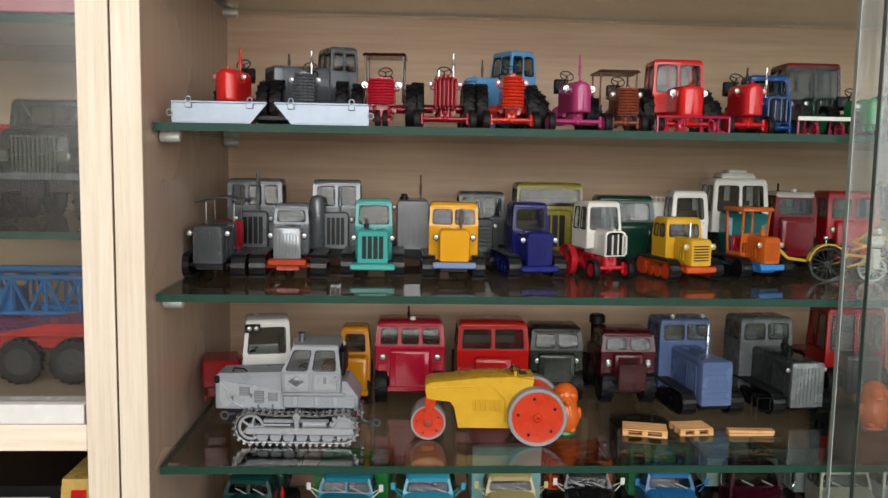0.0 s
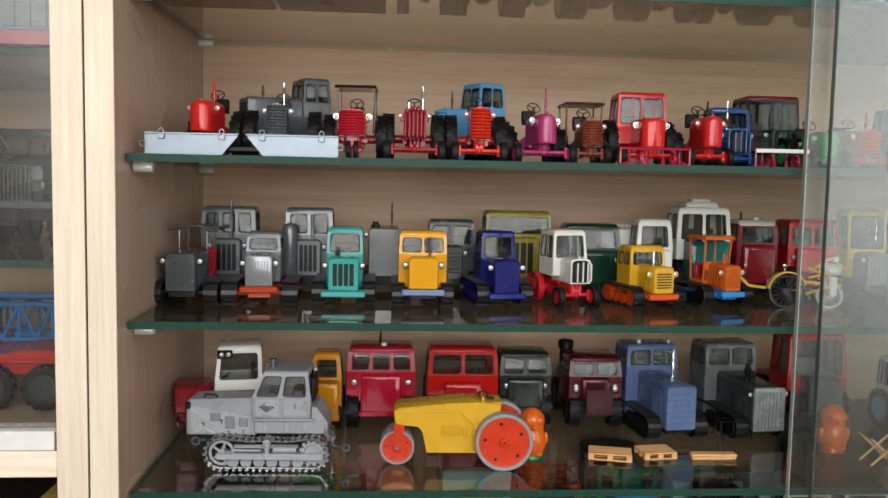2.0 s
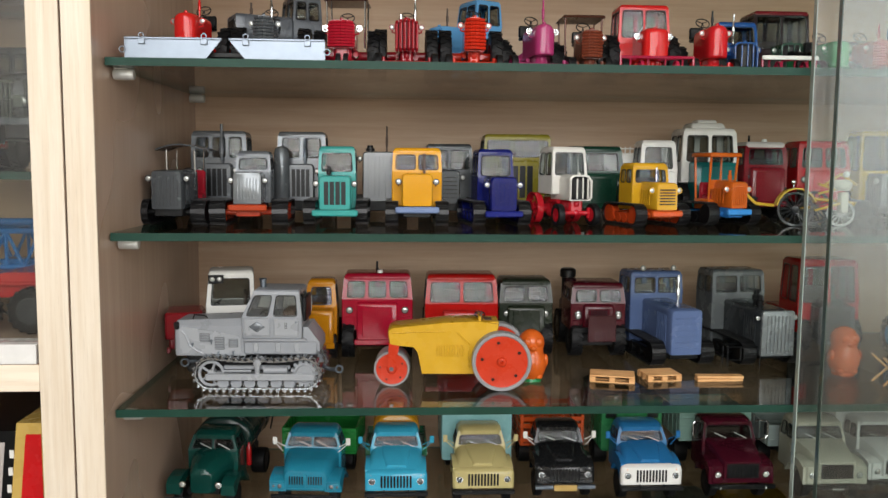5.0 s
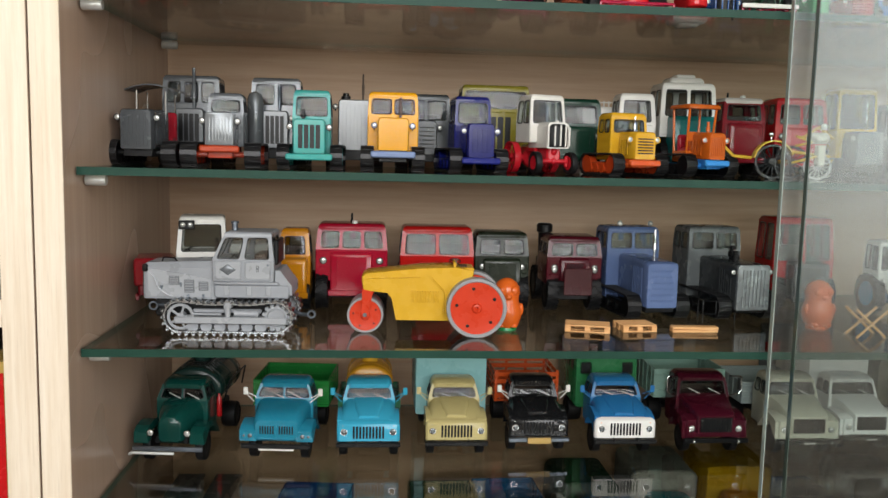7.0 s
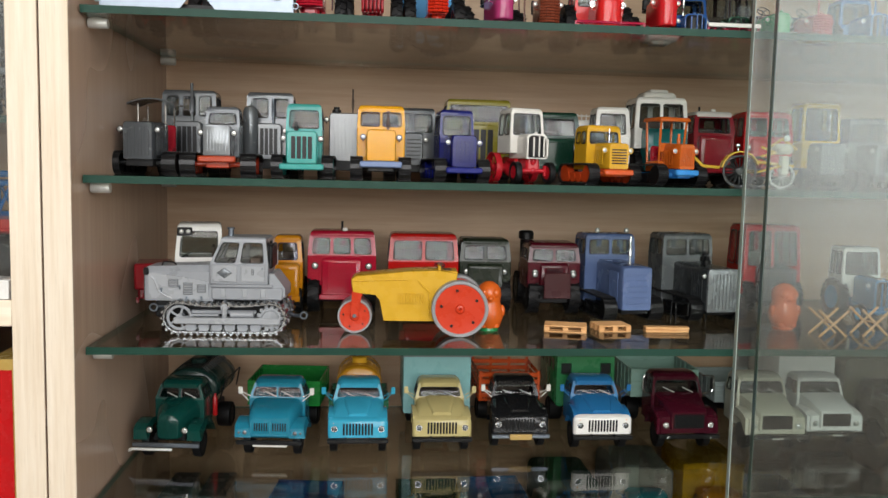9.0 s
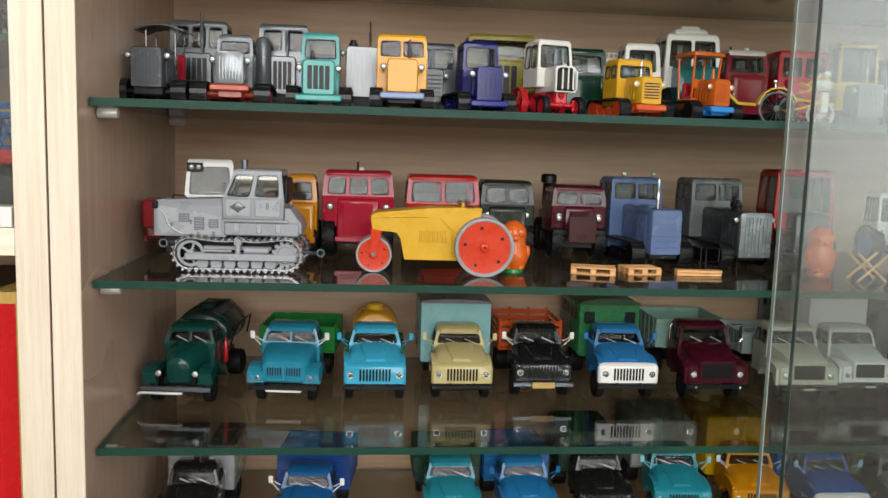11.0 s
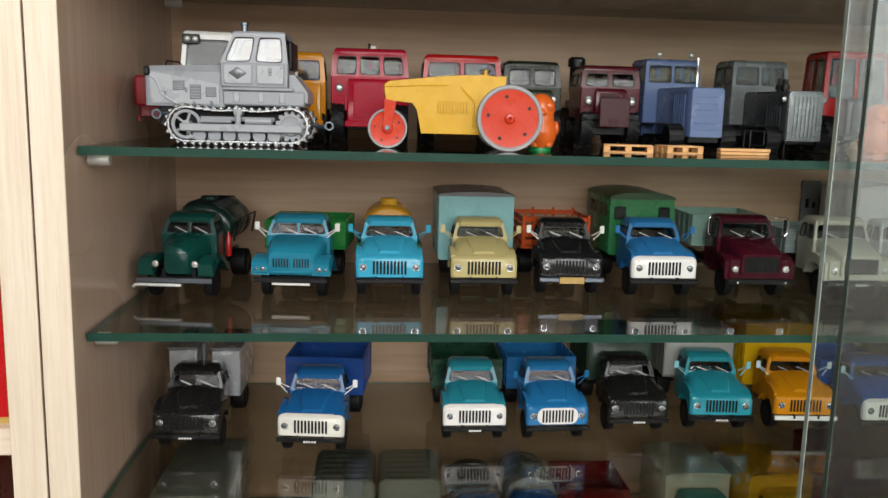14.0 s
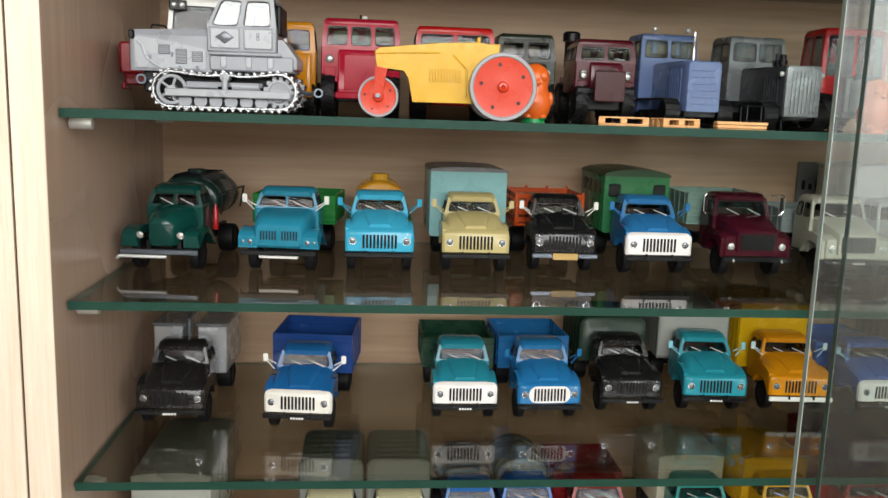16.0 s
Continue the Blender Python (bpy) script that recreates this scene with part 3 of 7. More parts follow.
def number_plate(parent, x, y, z, w=11.0, h=2.6):
    bm = bmesh.new()
    box(bm, x - w / 2, x + w / 2, y - 0.3, y, z, z + h, 0.1)
    p = part("number_plate", bm, BLACK, parent)
    bm = bmesh.new()
    for i in range(5):
        xx = x - w * 0.4 + i * w * 0.17
        box(bm, xx, xx + w * 0.11, y - 0.42, y - 0.33, z + h * 0.25, z + h * 0.75, 0)
    tagged(part("plate_bars", bm, PLATE, p), kind="stuff")


def slots(parent, x0, x1, y, z0, z1, n, mat=None, name="grille", depth=0.35, fill=0.5):
    """Upright dark slots of a pressed grille, each a small sunk bar."""
    bm = bmesh.new()
    d = (x1 - x0) / n
    for i in range(n):
        c = x0 + d * (i + 0.5)
        box(bm, c - d * fill / 2, c + d * fill / 2, y - depth, y + 0.6, z0, z1, 0.12)
    part(name, bm, mat or BLACK, parent)


def bars(parent, x0, x1, y, z0, z1, n, mat, flat=True, name="grille", t=0.45):
    bm = bmesh.new()
    for i in range(n):
        z = z0 + (z1 - z0) * (i + 0.5) / n
        box(bm, x0, x1, y - 0.5, y + 0.4, z - t, z + t, 0.15)
    part(name, bm, mat, parent)


# ---- loads of the lorries ----
def flatbed(parent, mat, y0=56, y1=112, w=54, z0=24, h=14, ribs=True, inner=None):
    bm = bmesh.new()
    box(bm, -w / 2, w / 2, y0, y1, z0 - 2, z0, 0.3)
    part("bed_floor", bm, inner or mat, parent)
    for nm, q in (("front_board", (-w / 2, w / 2, y0, y0 + 1.4)), ("tail_board", (-w / 2, w / 2, y1 - 1.4, y1)), ("side_board", (-w / 2, -w / 2 + 1.4, y0 + 1.5, y1 - 1.5)), ("side_board", (w / 2 - 1.4, w / 2, y0 + 1.5, y1 - 1.5))):
        bm = bmesh.new()
        box(bm, q[0], q[1], q[2], q[3], z0, z0 + h, 0.3)
        board_part = part(nm, bm, mat, parent)
        if not ribs:
            continue
        for i in range(5 if nm == "side_board" else 3):
            bm = bmesh.new()
            if nm == "side_board":
                yy = q[2] + (q[3] - q[2]) * (i + 0.5) / 5
                box(bm, q[0] - 0.5, q[1] + 0.5, yy - 0.8, yy + 0.8, z0 - 1, z0 + h - 0.6, 0.2)
            else:
                zz = 0.2 + 0.3 * i
                box(bm, q[0] + 0.6, q[1] - 0.6, q[2] - 0.4, q[3] + 0.4, z0 + h * zz - 0.7, z0 + h * zz + 0.7, 0.2)
            part("rib", bm, mat, board_part)


def van_body(parent, mat, roof, y0=56, y1=122, w=58, z0=20, z1=74, arch=2.5, windows=False, ribs=0):
    rr = lambda y, g=0.0: rounded(w - g, z0, z1, 2.0, y)
    bm = bmesh.new()
    loft(bm, [rr(y0, 0.8), rr(y0 + 0.5), rr(y1 - 0.5), rr(y1, 0.8)])
    b = part("van_body", bm, mat, parent)
    n = 8
    prof = [(w / 2 + 0.7, z1 - 0.6)] + [((w / 2 + 0.4) * math.cos(math.pi * i / n), z1 + 0.3 + arch * math.sin(math.pi * i / n)) for i in range(n + 1)] + [(-w / 2 - 0.7, z1 - 0.6)]
    bm = bmesh.new()
    loft(bm, [[(px, yy, pz) for px, pz in prof] for yy in (y0 - 0.8, y1 + 0.8)])
    part("van_roof", bm, roof, parent)
    for i in range(ribs):
        yy = y0 + 3 + i * (y1 - y0 - 6) / max(1, ribs - 1)
        for s in (-1, 1):
            bm = bmesh.new()
            box(bm, s * w / 2 - 0.5, s * w / 2 + 1.1, yy - 1.0, yy + 1.0, z0 + 1, z1 - 1, 0.4)
            part("rib", bm, mat, b)
    if windows:
        for s in (-1, 1):
            bm = bmesh.new()
            box(bm, s * w * 0.34 - 4.5, s * w * 0.34 + 4.5, y0 - 0.35, y0 + 0.5, z1 - 16, z1 - 6, 1.0)
            part("van_window", bm, BLACK, parent)
            for i in range(4):
                yy = y0 + 8 + i * 14
                bm = bmesh.new()
                box(bm, s * w / 2 - 0.4, s * w / 2 + 0.4, yy, yy + 9, z1 - 15, z1 - 5, 0.4)
                part("side_window", bm, BLACK, parent)


def tank(parent, mat, y0=56, y1=112, w=44, zc=40, h=34, dome=None, walk_mat=None):
    bm = bmesh.new()

    def oval(y, k):
        return [(w / 2 * k * math.cos(a), y, zc + h / 2 * k * math.sin(a)) for a in [2 * math.pi * i / 24 for i in range(24)]]
    loft(bm, [oval(y0, 0.86), oval(y0 + 1.2, 0.97), oval(y0 + 2.5, 1.0), oval(y1 - 2.5, 1.0), oval(y1 - 1.2, 0.97), oval(y1, 0.86)])
    t = part("tank", bm, mat, parent)
    bm = bmesh.new()
    for yy in (y0 + 9, (y0 + y1) / 2, y1 - 9):
        bm = bmesh.new()
        loft(bm, [[(px * 1.02, yy - 0.9 + d, zc + (pz - zc) * 1.02) for px, _, pz in oval(0, 1)] for d in (0, 1.8)])
        part("strap", bm, mat, t)
    bm = bmesh.new()
    lathe(bm, [(zc + h / 2 - 2, 6.5), (zc + h / 2 + 3.6, 6.5), (zc + h / 2 + 4.2, 5.6), (zc + h / 2 + 4.3, 0.5)], (0, (y0 + y1) / 2 - 6, 0), 18, "z")
    part("filler_dome", bm, dome or mat, t)
    if walk_mat:
        bm = bmesh.new()
        for s in (-1, 1):
            tube(bm, [(s * 9, y0 + 2, zc + h / 2 + 1), (s * 9, y1 - 2, zc + h / 2 + 1)], 0.5, 5)
        for i in range(11):
            yy = y0 + 4 + i * (y1 - y0 - 8) / 10
            tube(bm, [(-14, yy, zc + h * 0.40), (-9, yy, zc + h / 2 + 1), (9, yy, zc + h / 2 + 1), (14, yy, zc + h * 0.40)], 0.4, 5)
        part("walkway", bm, walk_mat, t)


def stake_bed(parent, mat, y0=56, y1=110, w=54, z0=26, h=24):
    """A bed whose sides are slatted boards on stakes."""
    bm = bmesh.new()
    box(bm, -w / 2, w / 2, y0, y1, z0 - 2, z0, 0.3)
    part("bed_floor", bm, mat, parent)
    for k in range(4):
        zz = z0 + 1 + k * h / 4
        for q in ((-w / 2, w / 2, y0, y0 + 1.0), (-w / 2, w / 2, y1 - 1.0, y1), (-w / 2, -w / 2 + 1.0, y0 + 1.2, y1 - 1.2), (w / 2 - 1.0, w / 2, y0 + 1.2, y1 - 1.2)):
            bm = bmesh.new()
            box(bm, *q, zz, zz + h / 4 - 2.2, 0.2)
            part("slat", bm, mat, parent)
    for px in (-0.47, -0.16, 0.16, 0.47):
        for yy in (y0 - 0.9, y1 + 0.1):
            bm = bmesh.new()
            box(bm, px * w - 1.2, px * w + 1.2, yy, yy + 0.8, z0 - 1, z0 + h + 0.6, 0.2)
            part("stake", bm, mat, parent)


def tilt(parent, mat, front, y0=56, y1=114, w=56, z0=24, z1=66):
    """A canvas tilt over hoops."""
    bm = bmesh.new()
    rows = []
    for i in range(25):
        y = y0 + (y1 - y0) * i / 24
        sag = 2.2 * abs(math.sin(math.pi * i / 4)) ** 0.7
        rows.append(rounded(w - sag, z0, z1 - sag, 8.0 if i else 7.0, y, 0, 5, 0.6))
    loft(bm, rows)
    part("canvas_tilt", bm, mat, parent)
    bm = bmesh.new()
    loft(bm, [rounded(w - 3, z0 + 2, z1 - 2, 7, y0 - 0.5, 0, 5, 0.6), rounded(w - 2, z0 + 2, z1 - 1.4, 7, y0, 0, 5, 0.6)])
    part("tilt_front", bm, front, parent)


def lorry(name, x, y, z, yaw, label, body, face=None, load=None, style="round", mirror=None, plate=True, badge=None, size=1.0, rim=None, screen=None, bumper=None, wheel_rim=None, group="model lorries on the glass shelves"):
    """A bonneted model lorry that faces forward from its base point, with its load built by load(parent)."""
    m = thing(name, x, y, z, yaw, label, "model truck", group, size)
    face = face or body
    bump = bumper or BLACK
    screen = screen or WINDSCREEN
    rimm = rim or body
    # chassis
    bm = bmesh.new()
    for s in (-1, 1):
        box(bm, s * 10 - 1.5, s * 10 + 1.5, 6, 112, 13, 18, 0.3)
    for yy in (18, 60, 95):
        box(bm, -12, 12, yy - 2, yy + 2, 12.6, 17.4, 0.3)
    cyl(bm, (-19, 18, 10.4), (19, 18, 10.4), 1.5)
    cyl(bm, (-19, 93, 10.4), (19, 93, 10.4), 2.2)
    box(bm, -19, 19, 27, 52, 12, 15, 0.4)
    part("chassis", bm, CHASSIS, m)
    for s in (-1, 1):
        wheel(m, s * 19.0, 17, 10.6, 6.4, wheel_rim or CHASSIS)
        wheel(m, s * 18.0, 93, 10.6, 12.0, wheel_rim or CHASSIS)
    if style == "round":
        # broad pressed face with wings in one, bonnet that rises to the windscreen
        bm = bmesh.new()
        loft(bm, [rounded(43, 13.6, 26.6, 3.2, -0.6, 0, 3, 1.5), rounded(46, 12.8, 28.0, 3.6, 0.8, 0, 3, 1.5), rounded(46.5, 12.8, 28.6, 4.0, 3.2, 0, 3, 1.5)])
        fc = part("face_panel", bm, face, m)
        slots(fc, -12.0, 12.0, -0.6, 15.6, 24.8, 10, None, "grille", 0.3, 0.62)
        bm = bmesh.new()
        for i in range(4):
            xx = -7.5 + i * 4.4
            box(bm, xx, xx + 2.6, 0.2, 1.0, 26.4, 27.2, 0.1)
        part("bonnet_badge", bm, BLACK if face is not body else face, fc)
        bm = bmesh.new()
        loft(bm, [rounded(44.5, 22, 28.4, 4.0, 3.0, 0, 4, 1), rounded(43, 22, 32.0, 5.5, 9.0, 0, 4, 1), rounded(41, 22, 35.6, 6, 18, 0, 4, 1), rounded(39.5, 22, 37.6, 6, 28.0, 0, 4, 1)])
        loft(bm, [rounded(15, 26, 31.2, 2.2, 4.6, 0, 3, 0.5), rounded(21, 30, 36.9, 2.4, 16, 0, 3, 0.5), rounded(24, 32, 38.6, 2.4, 27.5, 0, 3, 0.5)])
        part("bonnet", bm, body, m)
        for s in (-1, 1):
            bm = bmesh.new()
            c = s * 19.2
            loft(bm, [[(c - 3.8, yy, zz), (c + 3.8, yy, zz), (c + 3.4, yy, zz + hh), (c - 3.8, yy, zz + hh + 1)] for yy, zz, hh in ((2.5, 13, 15), (6, 17, 12.5), (11, 22, 9), (18, 23, 8.5), (25, 21.5, 9.5), (30, 15, 14))])
            part("wing", bm, body, m)
            lamp(fc, s * 18.0, -0.5, 20.4, 2.2, lens=HEADGLASS)
            bm = bmesh.new()
            ball(bm, (s * 18.6, -0.1, 25.2), 1.0, 1, 0.6, 1, 8)
            part("indicator", bm, LENS if face is body else AMBER, fc)
        bm = bmesh.new()
        box(bm, -23.5, 23.5, -3.2, -1.2, 9.6, 13.0, 0.5)
        part("bumper", bm, bump, m)
        for s in (-1, 1):
            bm = bmesh.new()
            box(bm, s * 9 - 0.7, s * 9 + 0.7, -3.9, -1.0, 11.2, 14.2, 0.3)
            part("tow_hook", bm, BLACK, m)
        if plate:
            number_plate(m, 0, -3.3, 9.2)
        cab(m, 40, 27, 50, 14, 37.2, 51.0, body, 4.0, 1, None, screen, p=2.5, draw=3.0, roof_h=5.6, back=True)
        wipers(m, 34, 27.6, 37.4, 4.0, 12)
        mw, my, mz = 41, 27, 39
    elif style == "angular":
        # later face: large black grille in an angular bonnet between separate wings
        bm = bmesh.new()
        loft(bm, [rounded(44, 14, 27, 1.2, 0.4, 0, 2), rounded(47, 13, 28, 1.6, 2.2, 0, 2), rounded(48, 13, 30, 2.5, 8, 0, 2)])
        fc = part("face_panel", bm, face, m)
        bm = bmesh.new()
        loft(bm, [rounded(28, 17, 31.0, 1.0, -1.4, 0, 2), rounded(30, 16.5, 32.5, 1.4, 0.4, 0, 2), rounded(34, 20, 37.0, 2.0, 14, 0, 2), rounded(39, 22, 40.0, 2.2, 28, 0, 2)])
        part("bonnet", bm, body, m)
        bm = bmesh.new()
        box(bm, -12.5, 12.5, -1.9, -1.2, 18.2, 29.4, 0.4)
        g = part("grille", bm, BLACK, m)
        slots(g, -12, 12, -1.9, 18.8, 28.8, 12, CHASSIS, "grille_insert", 0.3, 0.4)
        for s in (-1, 1):
            bm = bmesh.new()
            c = s * 20.5
            loft(bm, [[(c - 4.8, yy, zz), (c + 4.8, yy, zz), (c + 4.2, yy, zz + hh), (c - 4.8, yy, zz + hh)] for yy, zz, hh in ((1.5, 13, 13), (6, 18, 10.5), (11, 23, 6.5), (18, 24, 6.5), (25, 22, 8), (31, 14, 14))])
            part("wing", bm, body, m)
            lamp(fc, s * 18.4, 0.0, 20.4, 2.2)
            lamp(m, s * 17.4, -3.2, 11.4, 1.3, name="fog_lamp")
        bm = bmesh.new()
        box(bm, -25, 25, -3.6, -1.4, 10.2, 13.8, 0.5)
        part("bumper", bm, bump, m)
        if plate:
            number_plate(m, 0, -3.7, 9.8)
        cab(m, 43, 27, 51, 14, 38.5, 55.0, body, 4.0, 1, None, screen, p=2.3, draw=2.4, roof_h=5.2, back=True)
        wipers(m, 38, 27.6, 38.8, 4.0, 16)
        mw, my, mz = 44, 27, 40
    else:
        # older face: narrow tall bonnet, separate swept wings
        tall = style == "old"
        bm = bmesh.new()
        if tall:
            loft(bm, [rounded(15, 16, 31, 5.5, 1.2, 0, 4, 3), rounded(17, 15, 33.5, 6.5, 2.6, 0, 4, 3), rounded(23, 15, 37, 8, 12, 0, 4, 2), rounded(33, 16, 40, 9, 30, 0, 4, 2)])
        else:
            loft(bm, [rounded(30, 18, 30.5, 4.0, -0.4, 0, 4, 2), rounded(33, 15, 33, 5.0, 1.6, 0, 4, 2), rounded(37, 15, 36, 6, 12, 0, 4, 2), rounded(41, 16, 39, 7, 30, 0, 4, 2)])
        bn = part("bonnet", bm, body, m)
        if tall:
            bars(bn, -7.0, 7.0, 0.5, 17, 30, 9, body, t=0.45)
            bm = bmesh.new()
            box(bm, -0.5, 0.5, 0.0, 1.2, 15.5, 33, 0.2)
            part("grille_spine", bm, body, bn)
        else:
            for s in (-1, 1):
                slots(bn, s * 7 - 5.6, s * 7 + 5.6, -0.5, 20.5, 26.5, 6)
            bm = bmesh.new()
            box(bm, -13.5, 13.5, -0.9, 0.2, 16.4, 18.4, 0.4)
            box(bm, -1.0, 1.0, -0.8, 0.2, 16.4, 28, 0.4)
            part("grille_frame", bm, body, bn)
        for s in (-1, 1):
            bm = bmesh.new()
            c = s * (20.0 if tall else 20.5)
            hw = 5.2 if tall else 6.2
            loft(bm, [[(c - hw, yy, zz), (c + hw, yy, zz), (c + hw * 0.8, yy, zz + hh), (c - hw, yy, zz + hh)] for yy, zz, hh in ((0.0, 15.0, 7.5), (3, 15.5, 9.5), (7, 19.5, 6.5), (12, 22.5, 4.5), (18, 23, 4.2), (25, 20, 5), (31, 14.5, 7), (38, 12, 4))])
            part("wing", bm, body, m)
            if tall:
                lamp(m, s * 13.0, -0.6, 22.8, 2.1)
            else:
                bm = bmesh.new()
                box(bm, c - 5.0, c + 5.0, -0.8, 0.6, 16.4, 22.0, 0.5)
                lp = part("lamp_surround", bm, body, m)
                lamp(lp, c - s * 1.5, -0.9, 19.2, 1.9, housing=body, lens=HEADGLASS)
                lamp(lp, c + s * 2.9, -0.9, 19.2, 1.2, housing=body, name="side_lamp", lens=HEADGLASS)
        bm = bmesh.new()
        box(bm, -25, 25, -4.0, -2.2, 10.6, 14.0, 0.5)
        part("bumper", bm, bump, m)
        if not tall:
            bm = bmesh.new()
            box(bm, -13, 13, -1.6, 1.0, 8.2, 11.4, 0.6)
            part("skid_plate", bm, PLATE, m)
        else:
            bm = bmesh.new()
            tube(bm, [(-27, -3.4, 7.6), (-25.5, -4.6, 9.0), (-24, -4.6, 9.4), (5, -4.6, 9.4)], 1.1, 10)
            part("tow_bar", bm, PIN, m)
        cab(m, 38 if tall else 44, 28, 50, 14, 38.8, 52.5, body, 3.0, 2, None, screen, p=2.3, draw=3.6, roof_h=5.6, back=True)
        wipers(m, 32, 28.6, 39.2, 3.0, 13)
        mw, my, mz = 42, 27, 40
    if badge:
        bm = bmesh.new()
        box(bm, -9, 9, -4.3, -3.3, 8.6, 13.4, 0.3)
        part("front_board", bm, badge, m)
    if mirror and style == "angular":
        for s in (-1, 1):
            bm = bmesh.new()
            tube(bm, [(s * 21.5, 27, 39), (s * 28, 25, 40.5), (s * 30, 25, 43), (s * 30, 25, 53), (s * 28.5, 25, 54.5), (s * 21, 28, 54)], 0.5, 6)
            a = part("mirror_arm", bm, CHROME, m)
            bm = bmesh.new()
            box(bm, s * 28.4 - 1.2, s * 28.4 + 1.2, 25.2, 26.2, 43, 53, 0.5)
            part("mirror", bm, BLACK, a)
    elif mirror:
        mirrors(m, mw, my, mz, mirror)
    if load:
        load(m)
    for c in m.children:
        if not c.name.startswith("wheel"):
            c.location.z += 0.0022
    return m


# ---- tractors ----
def track_mesh(L, r, w, n):
    """A track loop of n shoes, seen from the side as a long oval; its lowest point lies at z = 0."""
    bm = bmesh.new()
    per = 2 * L + 2 * math.pi * r
    for i in range(n):
        s = per * i / n
        if s < L:
            p, a = (s, 0.0), 0.0
        elif s < L + math.pi * r:
            q = (s - L) / r
            p, a = (L + r * math.sin(q), r - r * math.cos(q)), q
        elif s < 2 * L + math.pi * r:
            p, a = (L - (s - L - math.pi * r), 2 * r), math.pi
        else:
            q = (s - 2 * L - math.pi * r) / r
            p, a = (-r * math.sin(q), r + r * math.cos(q)), math.pi + q
        d = per / n
        one = bmesh.new()
        box(one, -w / 2, w / 2, -d * 0.46, d * 0.46, 0.35, 1.5, 0.15)
        box(one, -w / 2, w / 2, -d * 0.16, d * 0.12, 0.0, 0.45, 0.0)
        one.transform(Matrix.Translation((0, p[0], p[1])) @ Matrix.Rotation(a, 4, "X"))
        me = bpy.data.meshes.new("shoe")
        one.to_mesh(me)
        one.free()
        bm.from_mesh(me)
        bpy.data.meshes.remove(me)
    return bm


def crawler_track(parent, x, y, L, r, w, wheel_mat, track_mat=None):
    n = int((2 * L + 2 * math.pi * r) / 3.6)
    mat = track_mat or TRACK
    t = shared(("track", L, r, w, mat.name), "track", lambda: track_mesh(L, r, w, n), mat, parent, x, y, 0)

    def wheels():
        bm = bmesh.new()
        for yy in (0, L):
            lathe(bm, [(-w * 0.3, r * 0.3), (-w * 0.3, r - 1.5), (w * 0.3, r - 1.5), (w * 0.3, r * 0.3)], (0, yy, r), 20)
        k = 4
        for i in range(k):
            lathe(bm, [(-w * 0.28, 1), (-w * 0.28, r * 0.42), (w * 0.28, r * 0.42), (w * 0.28, 1)], (0, L * (i + 0.5) / k, r * 0.42 + 1.6), 14)
        box(bm, -w * 0.2, w * 0.2, 0, L, r * 0.7, r * 1.15, 0.4)
        return bm
    shared(("track_wheels", L, r, w, wheel_mat.name), "running_gear", wheels, wheel_mat, t, 0, 0, 0)


